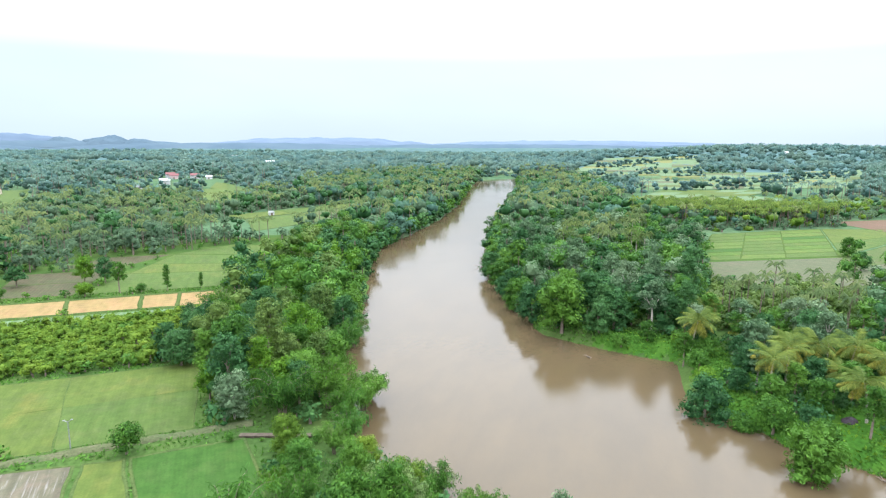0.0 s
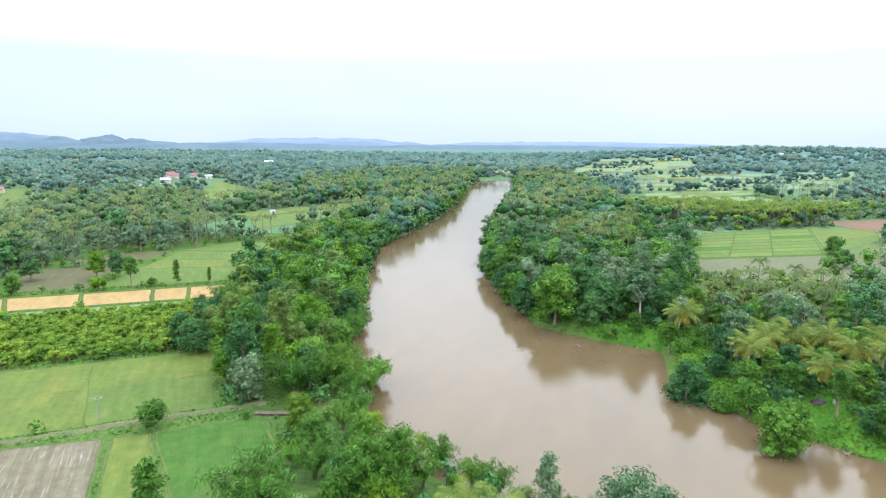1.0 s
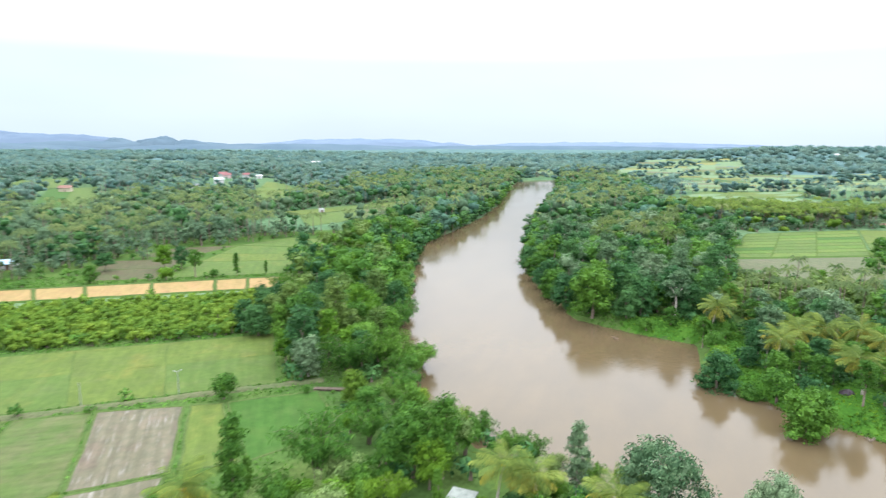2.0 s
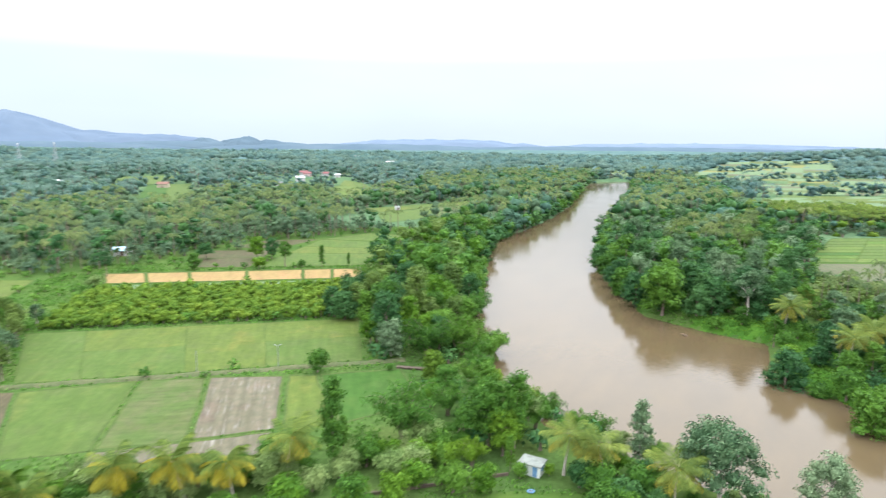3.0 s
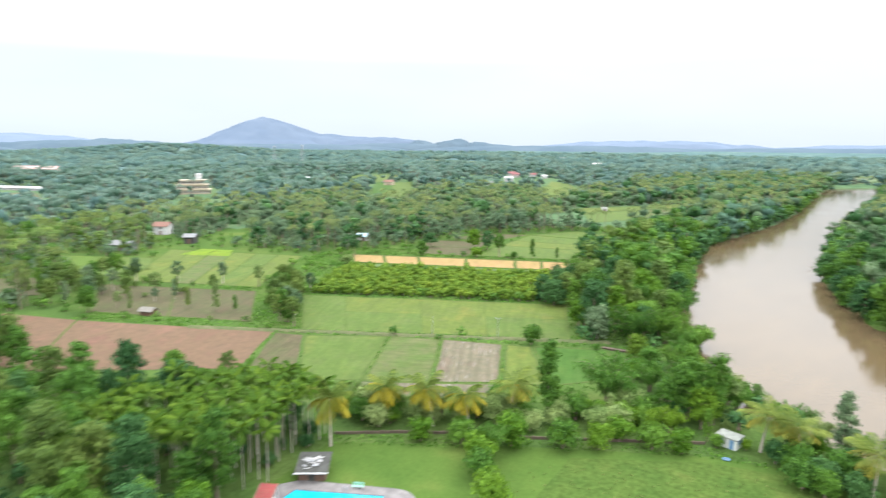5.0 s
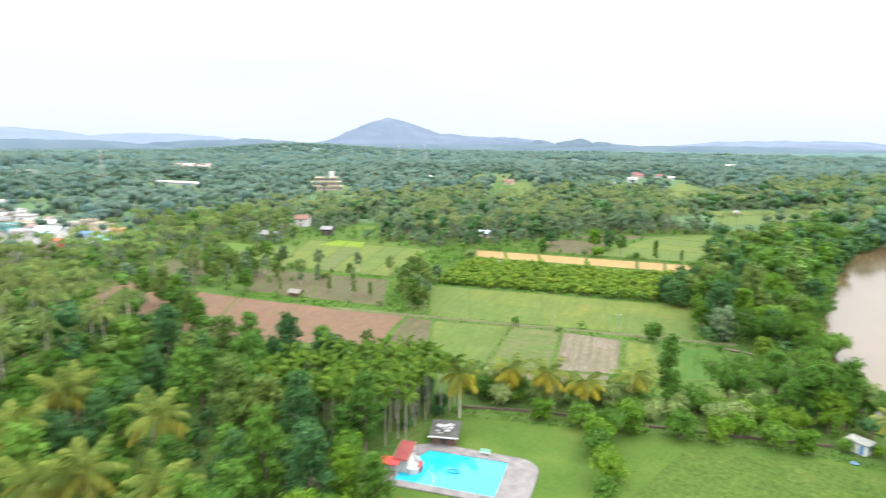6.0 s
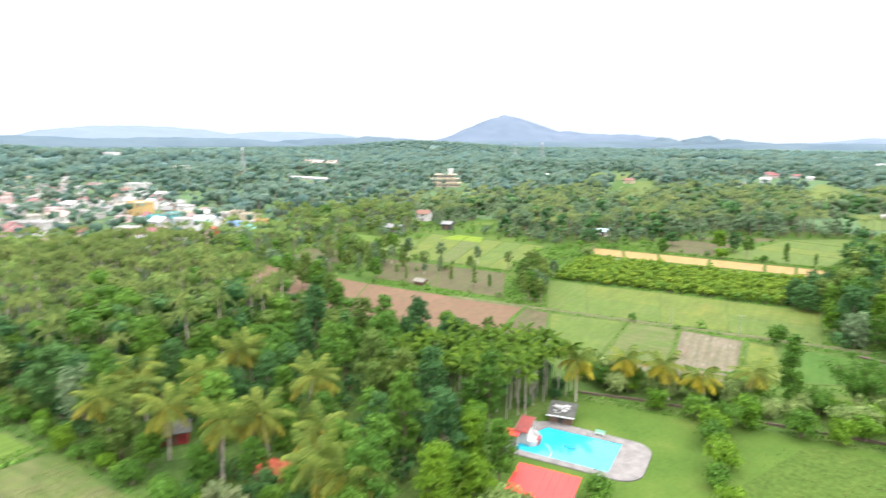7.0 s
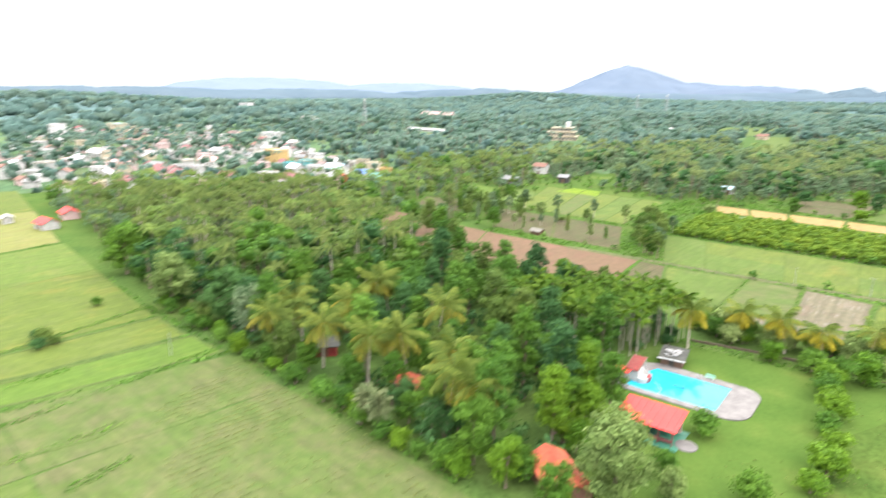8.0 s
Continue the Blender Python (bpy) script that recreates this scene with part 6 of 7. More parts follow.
# single trees told apart: (kind, tone, x, y, scale)
HEROES = [
    ("dome", "silvery", -36.5, 95.5, 1.0), ("dome", "dark", 22, 161, 1.3), ("dome", "green", 19.5, 173, 1.2), ("round", "dark", 31, 152, 1.1), ("dome", "dark", 40.5, 147, 1.2), ("dome", "green", 46, 151, 1.1), ("airy", "silvery", 47, 159, 1.5), ("round", "dark", 36, 157, 1.4), ("dome", "dark", 53, 146, 1.15), ("dome", "dark", 18.5, 186, 1.2), ("dome", "green", 16.5, 199, 1.2), ("dome", "dark", 14.5, 215, 1.25), ("round", "bright", -8.5, 57.2, 0.75), ("bamboo", "bright", -12.5, 53, 0.65), ("dome", "green", -14.5, 58, 0.8), ("bamboo", "bamboo", -16, 104, 1.2), ("bamboo", "bamboo", -18, 98, 1.0), ("bamboo", "bamboo", -15.5, 110, 0.9), ("bamboo", "bamboo", -16, 88, 0.85), ("round", "bright", -30, 101, 1.0), ("round", "dark", -38, 112, 1.1),
    ("wide", "dark", -35, 128, 1.1), ("shrub", "green", -48.5, 83.5, 1.5), ("wide", "pale", -7.5, 66.5, 0.95), ("bamboo", "bamboo", -13, 72, 0.9), ("bamboo", "bamboo", -2, 78, 0.8), ("bamboo", "bamboo", 3, 72, 0.7),
    ("dome", "green", 53, 83, 1.3), ("shrub", "green", 54, 96, 2.0), ("dome", "dark", 45.5, 103, 1.2), ("dome", "green", 28, 149, 1.75), ("dome", "dark", 36, 144, 1.0), ("dome", "green", 46, 138, 0.6), ("shrub", "green", 40, 138, 1.3), ("shrub", "bright", 52, 133, 1.5), ("shrub", "green", 56, 128, 1.8), ("shrub", "green", 51, 120, 1.7), ("shrub", "bright", 49, 112, 1.5), ("round", "green", 57, 88, 0.8), ("shrub", "green", 50, 98, 1.4),
    
    ("bamboo", "bamboo", -24.5, 132, 1.1), ("bamboo", "bamboo", -23.5, 140, 1.05), ("bamboo", "bamboo", -25, 125, 0.9), ("dome", "dark", -27, 148, 1.1), ("dome", "green", -26.5, 157, 1.1), ("round", "green", 56, 101, 0.75), ("airy", "green", 61, 103, 0.8), ("round", "dark", 66, 106, 0.85), ("airy", "green", 66, 90, 0.85), ("round", "green", 72, 104, 0.85), ("dome", "green", 75, 97, 0.8), ("airy", "green", 50.5, 127, 0.8), ("round", "dark", 56, 132, 0.85), ("round", "green", 62, 97, 0.7), ("airy", "silvery", 29, 233, 1.6), ("dome", "silvery", 33, 198, 1.5), ("airy", "silvery", 37, 178, 1.6), ("dome", "silvery", 44.5, 157, 1.35), ("airy", "silvery", 39, 192, 1.6), ("airy", "silvery", 48, 178, 1.5), ("airy", "silvery", 54, 165, 1.4), ("wide", "dark", 40, 158, 1.5), ("round", "dark", 50, 150, 1.4), ("tall", "dark", 26, 186, 1.3), ("tall", "dark", 24, 205, 1.3),
    ("round", "bright", -119, 193, 1.0), ("round", "dark", -113.5, 195, 0.9), ("shrub", "bright", -109, 176, 1.9), ("airy", "green", -101, 180.5, 0.95), ("slim", "green", -88, 184, 0.8), ("shrub", "green", -95, 182, 1.1), ("slim", "green", -79, 188, 0.5), ("wide", "dark", -138, 188, 0.8), ("dome", "green", -131, 169, 0.7), ("airy", "dark", -153, 152, 0.9), ("shrub", "pale", -146, 138, 1.5),
    ("slim", "green", -32, 49, 1.3), ("bamboo", "bamboo", -24, 58, 1.35), ("shrub", "bright", -19, 46, 1.4), ("tall", "green", -7, 60, 1.0),
    ("slim", "silvery", 11, 57, 1.05), ("wide", "silvery", 20.5, 51, 1.3), ("round", "silvery", 31, 46, 1.0), ("bamboo", "bamboo", -19, 69, 0.8), ("round", "bright", -43.5, 103, 0.8), ("tall", "green", -12, 68, 0.85), ("round", "green", -11, 60, 1.2),
    ("dome", "pale", -29.9, -22.4, 1.4), ("tall", "green", -44.8, -9, 0.85), ("round", "bright", -43.6, -14.5, 0.8), ("bamboo", "bright", -42.5, -19.5, 0.75), ("bamboo", "bamboo", -34.5, 31.5, 0.72), ("bamboo", "bright", -26, 39.5, 0.55), ("tall", "green", -128, 13, 0.9), ("tall", "olive", -134, 15, 0.95), ("round", "green", -140, 15, 1.0), ("tall", "green", -146, 17, 0.95), ("airy", "green", -152, 19, 1.0), ("tall", "olive", -159, 20, 0.95), ("round", "olive", -166, 22, 0.9), ("tall", "green", -172, 20, 0.9), ("tall", "bright", -34.5, 104, 0.95), ("round", "green", -32, 120, 1.05), ("dome", "dark", -56, 120, 0.95), ("dome", "dark", -61, 125, 0.9), ("round", "dark", -58, 131, 0.95), ("dome", "bright", -39.8, -19.5, 0.55), ("tall", "green", -52, -7, 0.75), ("tall", "bright", -47.8, -11, 0.85), ("round", "green", -45.6, -15.5, 0.85), ("airy", "bright", -55.5, -4, 0.8), ("airy", "bright", -45, -19, 0.95), ("dome", "green", -40.5, -29.5, 0.6), ("shrub", "green", -35, -0.5, 1.35), ("shrub", "bright", -21, 5, 1.8), ("shrub", "bright", -29, 20, 1.6), ("shrub", "bright", -35, 29, 1.6),
    ("round", "green", -31, -30, 0.7), ("round", "bright", -38, -32, 0.7), ("tall", "bright", -42, -22, 0.95), ("round", "dark", -105, -48, 1.15), ("wide", "green", -171, -67, 1.3), ("shrub", "dark", -112, -85, 0.9), ("shrub", "olive", -115, -84.5, 1.1), ("shrub", "dark", -118, -86, 0.8), ("shrub", "olive", -113.5, -82.5, 0.7), ("shrub", "green", -134, -76, 0.8), ("airy", "olive", -168, 62, 0.7), ("airy", "olive", -174, 66, 0.75), ("airy", "silvery", -181, 66, 0.7), ("slim", "olive", -160, 73, 0.5), ("airy", "olive", -152, 80, 0.6), ("slim", "green", -129, 68, 0.45), ("airy", "green", -107, 22, 0.7), ("round", "green", -100, 27, 0.75), ("airy", "green", -121, 14, 0.7), ("airy", "olive", -92, 33, 0.6), ("airy", "olive", -132, 10, 0.7), ("dome", "dark", -111, -51, 1.35), ("dome", "silvery", -103.5, -48.5, 1.2), ("round", "pale", -124, -61, 1.35), ("dome", "green", -158, -69, 1.5), ("dome", "bamboo", -130, -60, 0.9), ("shrub", "bright", -31, -29.5, 1.2), ("shrub", "green", -38.5, -28.5, 1.3), ("dome", "pale", -27, -16, 0.5), ("shrub", "green", -5.5, 51.5, 0.7), ("shrub", "bright", -1.5, 53, 0.6), ("slim", "green", -7, 53, 0.5), ("dome", "green", 163, 249, 0.95), ("dome", "dark", 150, 221, 0.85), ("shrub", "bright", 113, 198, 1.6),
    ("round", "dark", -60, -35, 0.6), ("round", "green", -57, -36, 0.55), ("round", "green", -80, -44, 0.6), ("round", "green", -85, -42, 0.5),
]
for kind, tone, x, y, s in HEROES:
    tree(kind, tone, x, y, s)

sr = np.random.default_rng(29)
for k in range(18):
    u, v = sr.uniform(), sr.uniform()
    x = (-160 + 40 * u) * (1 - v) + (-200 + 52 * u) * v
    y = (45 + 19 * u) * (1 - v) + (73 + 24 * u) * v
    tree(("airy", "slim", "airy", "shrub")[k % 4], ("olive", "pale", "silvery")[k % 3], float(x), float(y), float(sr.uniform(0.45, 0.85)))

LEFT_BANK = [(-40, 93), (-44, 104), (-52, 122), (-62, 122), (-65, 142), (-63, 166), (-69, 188), (-71, 250), (-72, 282), (-40, 300), (-20, 300), (-28, 240), (-20, 178), (-18, 136), (-12, 112), (-14, 96), (-30, 92)]
NEAR_BANK = [(-36, 92), (-34, 84.5), (-20, 84.5), (-14, 97), (-7, 82), (0, 73), (10, 65), (20, 59), (34, 50), (28, 44), (10, 52), (-6, 58), (-22, 56), (-24, 72), (-32, 91)]
RIGHT_BANK = [(18, 300), (14, 219), (18, 195), (20, 160), (31, 146), (42, 141), (57, 135), (62, 122), (85, 122), (150, 150), (135, 203), (91, 205), (101, 240), (130, 300), (60, 330)]
RIGHT_NEAR = [(48, 104), (52, 112), (58, 122), (85, 122), (150, 150), (190, 120), (130, 60), (80, 72), (66, 84), (56, 94)]
POOL_WOOD = [(-40, -33), (-92, -49), (-128, -63), (-150, -66), (-150, 4), (-128, 9), (-113, 8), (-97, 14), (-72, 20), (-58, 8), (-51, -3), (-46, -13), (-38, -24)]


LEFTOVER = {}


def mixed(poly, step, tones, kinds, scale, near, bank=1.5, margin=1.5, seed=0):
    """Fills a stretch of wood: single trees where near() holds, the rest for the joined belts."""
    rng = np.random.default_rng(seed)
    x, y = scatter(poly, step, rng, margin, bank)
    for px, py in zip(x, y):
        tone, kind, s = tones[int(rng.integers(len(tones)))], kinds[int(rng.integers(len(kinds)))], float(rng.uniform(*scale))
        if min(math.hypot(px - h[2], py - h[3]) for h in HEROES) < 3.0 or inside(np.array([px]), np.array([py]), ARECA_CORE)[0]:
            continue
        if near(px, py):
            tree(kind, tone, float(px), float(py), s, int(rng.integers(3)))
        else:
            LEFTOVER.setdefault((kind, tone), []).append((px, py))


mixed(LEFT_BANK, 7.0, ["green", "dark", "bamboo", "dark", "olive", "dark", "green", "bright"], ["round", "tall", "dome", "round", "wide", "bamboo"], (0.8, 1.35), lambda x, y: y < 148, seed=1, bank=3.0)
mixed(NEAR_BANK, 5.4, ["pale", "bamboo", "bright", "crop", "bamboo"], ["shrub", "bamboo", "bamboo", "shrub", "dome"], (0.55, 0.85), lambda x, y: True, seed=2, bank=0.5)
mixed(RIGHT_BANK, 7.4, ["dark", "silvery", "dark", "green", "silvery", "bamboo"], ["round", "tall", "airy", "dome"], (0.85, 1.35), lambda x, y: y < 168 and x < 80, seed=3, bank=0.5)
mixed(RIGHT_NEAR, 6.8, ["green", "dark", "bamboo", "dark", "silvery"], ["dome", "airy", "round"], (0.5, 0.9), lambda x, y: x < 115, seed=4, bank=0.5)
mixed(POOL_WOOD, 6.2, ["green", "dark", "green", "bamboo", "dark", "green", "olive"], ["tall", "round", "airy", "tall", "bamboo", "airy"], (0.75, 1.2), lambda x, y: x > -112, seed=5, margin=1.2)
mixed([(-108, 61), (-104, 66), (-128, 99), (-142, 96)], 4.2, ["green", "olive", "silvery"], ["round", "airy", "airy"], (0.6, 0.9), lambda x, y: True, seed=6, margin=0.3)
mixed([(-195, 70), (-143, 94), (-147, 99), (-199, 82)], 5.6, ["olive", "silvery", "olive", "green"], ["airy", "slim", "airy"], (0.65, 1.0), lambda x, y: True, seed=7, margin=0.2)
mixed([(-215, 44), (-158, 47), (-163, 51), (-193, 68), (-222, 60)], 5.6, ["olive", "silvery", "olive", "green"], ["airy", "slim", "round"], (0.6, 0.9), lambda x, y: True, seed=17, margin=0.1)
mixed([(-150, -6), (-128, 1), (-97, 16), (-74, 21), (-66, 24), (-88, 34), (-122, 12), (-150, 6)], 6.0, ["green", "bright", "green"], ["round", "shrub", "airy"], (0.3, 0.5), lambda x, y: True, seed=9, margin=0.5)
for (kind, tone), at in LEFTOVER.items():
    at = np.array(at)
    woods("woods", f"belt of {COLOUR_WORDS[tone]} trees", [tree_mesh(np.random.default_rng(i + 60), kind, "fine") for i in range(3)], at[:, 0], at[:, 1], (0.85, 1.35), TREE_LEAF[tone], wr)
# the belt along the garden wall
WALL_BELT = [(-63, 27), (-52, 32.5), (-36, 40), (-8, 53.5), (-9, 60), (-24, 58), (-38, 50), (-46, 44), (-64, 37)]
# Pale trees mixed in imitate the bright haze lying over this side.
mixed(WALL_BELT, 3.6, ["green", "bright", "pale"], ["shrub"], (0.9, 1.9), lambda x, y: True, seed=8, margin=0.1)
mixed(WALL_BELT, 6.2, ["pale", "bamboo", "green"], ["dome", "bamboo", "slim"], (0.45, 0.7), lambda x, y: True, seed=18, margin=0.1)
for x, y, tone, sc in ((-46, 30.5, "bright", 1.3), (-40, 33, "green", 1.6), (-33, 36, "bright", 1.8), (-26, 40, "green", 1.7), (-21, 42, "bright", 1.5), (-14, 46, "green", 1.5), (-10, 47, "bright", 1.3), (6, 45, "green", 1.6), (18, 42, "green", 1.5), (2.6, 50.8, "dark", 1.3), (5.5, 49, "green", 1.7), (8.5, 47, "dark", 1.6), (11, 49.3, "green", 1.8), (12, 45, "dark", 1.5), (8.5, 43.8, "green", 1.2),
                       (-23, 10, "bright", 1.3), (-27, 15, "green", 1.2), (-33, 25, "green", 1.4), (-20, 0, "bright", 1.2), (-22, -8, "green", 1.3), (-31, -13, "green", 1.1)):
    tree("shrub", tone, x, y, sc)

er = np.random.default_rng(77)
for k in range(22):
    x, y = -41 + 21 * er.uniform(), 75 + 11 * er.uniform()
    if not inside(np.array([x]), np.array([y]), [(-36, 62), (-23.5, 73), (-32.5, 93), (-48, 88)])[0]:
        tree("shrub", ("bamboo", "bright", "green")[k % 3], float(x), float(y), float(er.uniform(0.45, 0.85)))
for x, s in ((-34.5, 0.8), (-29.5, 0.4), (-24.5, 0.5), (-21, 0.9)):
    tree("shrub", "bamboo", x, 87.6, s * 0.6)
for k in range(26):
    s = k / 25
    x, y = -42 - 86 * s + er.uniform(-1, 1), -36.2 - 27.2 * s + er.uniform(-0.6, 1.4)
    tree("shrub", ("bright", "green", "bamboo")[k % 3], float(x), float(y), float(er.uniform(0.7, 1.35)))

# palms told apart
for k, (x, y, h, style) in enumerate([
        (58, 106, 7.5, "coconut"), (70, 112, 8.2, "coconut"), (76, 112, 8.4, "coconut"), (69, 95.5, 7.5, "coconut"), (53.5, 131, 8.2, "coconut"), (64, 111.5, 7.8, "coconut"), (79, 106, 8.0, "coconut"), (61, 146, 7.3, "coconut"), (68, 120, 6.8, "coconut"), (86, 108, 6.8, "coconut"), (66, 129, 6.3, "coconut"), (92, 118, 6.8, "coconut"), (84, 99, 8.5, "coconut"), (70, 105, 5.3, "coconut"), (98, 108, 6.8, "coconut"),
        (-55, 34, 6.5, "golden"), (-47, 36, 6.5, "golden"), (-41, 37.5, 6, "golden"), (-37, 44, 7, "coconut"), (-57, 22, 7.5, "golden"), (0.5, 53.5, 6.2, "coconut"), (6, 52.5, 5.6, "coconut"), (14, 46.5, 6, "coconut"),
        (-51.7, -32.5, 10.2, "coconut"), (-46.3, -30.1, 9.5, "coconut"), (-80.7, -41.2, 9.2, "coconut"), (-88.3, -47.3, 9, "coconut"), (-94, -41, 8, "coconut"), (-69.6, -37.3, 9, "coconut"), (-94, -23, 10, "coconut"),
        (-87.5, -32.3, 9.8, "coconut"), (-68.1, -30.9, 9.2, "coconut"), (-100, -40, 9, "coconut"), (-92.1, -25.4, 10.2, "coconut"), (-75, -22, 10, "coconut"), (-58, -27, 9.5, "coconut"),
        (-55.5, -40.5, 4.4, "fan"), (-60.5, -42.5, 3.9, "fan")]):
    palm(x, y, h, style, k % 3)
ar = np.random.default_rng(3)
ax, ay = np.meshgrid(np.arange(-90, -56, 2.5), np.arange(-10, 30, 2.5))
ax, ay = ax.ravel() + ar.uniform(-0.8, 0.8, ax.size), ay.ravel() + ar.uniform(-0.8, 0.8, ay.size)
ok = inside(ax, ay, ARECA_GROVE) & (inside(ax, ay, ARECA_CORE) | (ar.uniform(size=ax.size) < 0.45)) & (far_from(ax, ay, [(-54.5, 15.5), (-56, 16)]) > 4)
for k, (x, y) in enumerate(zip(ax[ok], ay[ok])):
    palm(float(x), float(y), float(ar.uniform(7.5, 10)), "areca", k % 3)

# Dark shrubs added among the arecas to stand in for deep shade.
for x, y in ((-61, 13), (-63, 18), (-66, 23), (-64, 8), (-67, 13), (-70, 18), (-72, 24), (-66, 5), (-71, 8), (-74, 14), (-76, 20), (-62, 23), (-60, 20), (-69, 27)):
    tree("shrub", "dark", x, y, 0.85 + 0.3 * math.sin(x * 3 + y))

# the tall yellow-green plantation beside the straw strip
x, y = scatter([(-140, 133), (-66, 160), (-63, 120), (-127, 95)], 2.1, wr, 1.0)
woods("plantation", "tall yellow-green plantation crop in dense rows", MID["shrub"], x, y, (0.55, 1.1), M_CROP, wr, category="plantation")
x, y = scatter([(p[0], p[1]) for p in SCRUB], 3.2, wr, -60.0)
woods("scrub", "low scrub and young palms before the fields", MID["bush"] + MID["shrub"], x, y, (0.9, 1.7), M_OLIVE, wr, category="scrub")
x, y = scatter([(-260, 60), (-160, 20), (-95, 40), (-45, 90), (-50, 130), (-60, 310), (-180, 260), (-260, 140)], 8.0, wr, 0.4)
woods("bushes", "scattered bushes and weeds between the plots", MID["bush"], x, y, (0.6, 1.4), M_LEAF, wr, category="bushes")
# undergrowth along the banks; dark leaf colour stands in for shade below
for poly, seed in ((LEFT_BANK, 21), (NEAR_BANK, 22), (RIGHT_NEAR, 23), (RIGHT_BANK, 24), (POOL_WOOD, 25)):
    rng = np.random.default_rng(int(seed))
    x, y = scatter(poly, 4.8 if poly is POOL_WOOD else 5.8, rng, 0.6, 0.1)
    ok = ~inside(x, y, ARECA_CORE)
    x, y = x[ok], y[ok]
    woods("undergrowth", "low bushes and undergrowth beneath the trees, leaf colour darkened for shade", MID["bush"], x, y, (0.9, 1.8), M_DARK, rng, category="undergrowth")


def band(poly, step, mix, size, seed, gaps=0.0, bank=1.5, town=False):
    """Woods seen from afar, sorted by leaf colour."""
    rng = np.random.default_rng(int(seed))
    x, y = scatter(poly, step, rng, 2.0, bank)
    ok = wiggle(x, y, 55, seed) > gaps - 1
    for other in (LEFT_BANK, NEAR_BANK, RIGHT_NEAR, POOL_WOOD, RIGHT_BANK, [(-108, 61), (-104, 66), (-128, 99), (-142, 96)], *([] if town else [TOWN]), [(-158, 156), (-66, 187), (-55, 124), (-128, 93)]):
        ok &= ~inside(x, y, other)
    x, y = x[ok], y[ok]
    if not len(x):
        return
    tone = rng.integers(len(mix), size=len(x))
    clump = (wiggle(x, y, 30, seed + 3.0) * 0.5 + 0.5) * len(mix)
    tone = np.where(rng.uniform(size=len(x)) < 0.6, np.clip(clump, 0, len(mix) - 1).astype(int), tone)
    off = np.hypot(x, y + 30) > 340
    for k, (material, close, distant, words) in enumerate(mix):
        for protos, w in ((close, (tone == k) & ~off), (distant, (tone == k) & off)):
            if w.any():
                woods("woods", words, protos, x[w], y[w], size, material, rng, smooth=protos is FAR or protos is CLUMP)


# The first and last leaf colours here carry painted haze.
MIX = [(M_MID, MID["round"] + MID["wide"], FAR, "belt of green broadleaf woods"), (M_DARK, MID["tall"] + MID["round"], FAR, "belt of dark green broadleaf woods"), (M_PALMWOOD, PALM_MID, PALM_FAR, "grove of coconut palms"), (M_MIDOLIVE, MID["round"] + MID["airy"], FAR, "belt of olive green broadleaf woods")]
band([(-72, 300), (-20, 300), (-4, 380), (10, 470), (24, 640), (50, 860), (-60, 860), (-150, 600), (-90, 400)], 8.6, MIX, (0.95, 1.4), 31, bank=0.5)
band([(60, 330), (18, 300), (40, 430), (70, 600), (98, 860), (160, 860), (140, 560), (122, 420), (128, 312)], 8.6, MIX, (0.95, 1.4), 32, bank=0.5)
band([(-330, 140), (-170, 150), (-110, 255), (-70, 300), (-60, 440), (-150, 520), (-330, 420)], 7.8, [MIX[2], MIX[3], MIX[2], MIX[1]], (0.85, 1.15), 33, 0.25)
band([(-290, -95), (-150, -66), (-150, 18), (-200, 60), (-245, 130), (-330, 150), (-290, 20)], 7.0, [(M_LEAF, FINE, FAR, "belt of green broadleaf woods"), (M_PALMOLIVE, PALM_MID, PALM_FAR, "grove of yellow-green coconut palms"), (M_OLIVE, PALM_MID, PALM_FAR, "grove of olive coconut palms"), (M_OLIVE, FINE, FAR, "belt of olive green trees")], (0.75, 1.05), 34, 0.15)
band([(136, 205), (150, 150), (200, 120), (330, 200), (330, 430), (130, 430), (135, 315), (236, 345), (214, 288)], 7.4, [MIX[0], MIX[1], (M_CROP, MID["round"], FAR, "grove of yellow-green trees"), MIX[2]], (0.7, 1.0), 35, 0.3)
PALM_BELT = [(-330, 140), (-170, 150), (-110, 255), (-70, 300), (-60, 440), (-150, 520), (-330, 420)]
WEST_BELT = [(-290, -95), (-150, -66), (-150, 18), (-200, 60), (-245, 130), (-330, 150), (-290, 20)]
EAST_BELT = [(136, 205), (150, 150), (200, 120), (330, 200), (330, 430), (130, 430), (135, 315), (236, 345), (214, 288)]
for poly, seed in ((PALM_BELT, 71), (WEST_BELT, 72), (EAST_BELT, 73)):
    rng = np.random.default_rng(seed)
    x, y = scatter(poly, 9.0, rng, 1.2)
    ok = wiggle(x, y, 55, seed - 38) > -0.85
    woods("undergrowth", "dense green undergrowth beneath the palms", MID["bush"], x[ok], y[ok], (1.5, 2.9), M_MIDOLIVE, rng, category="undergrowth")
x, y = scatter([(-250, -78), (-112, -50), (-112, -6), (-150, 6), (-250, 12)], 7.5, np.random.default_rng(74), 1.0)
woods("palm_grove", "olive-yellow coconut palms rising from the wood", PALM_MID, x, y, (0.9, 1.12), M_PALMOLIVE, np.random.default_rng(75), M_PALE, "palms")
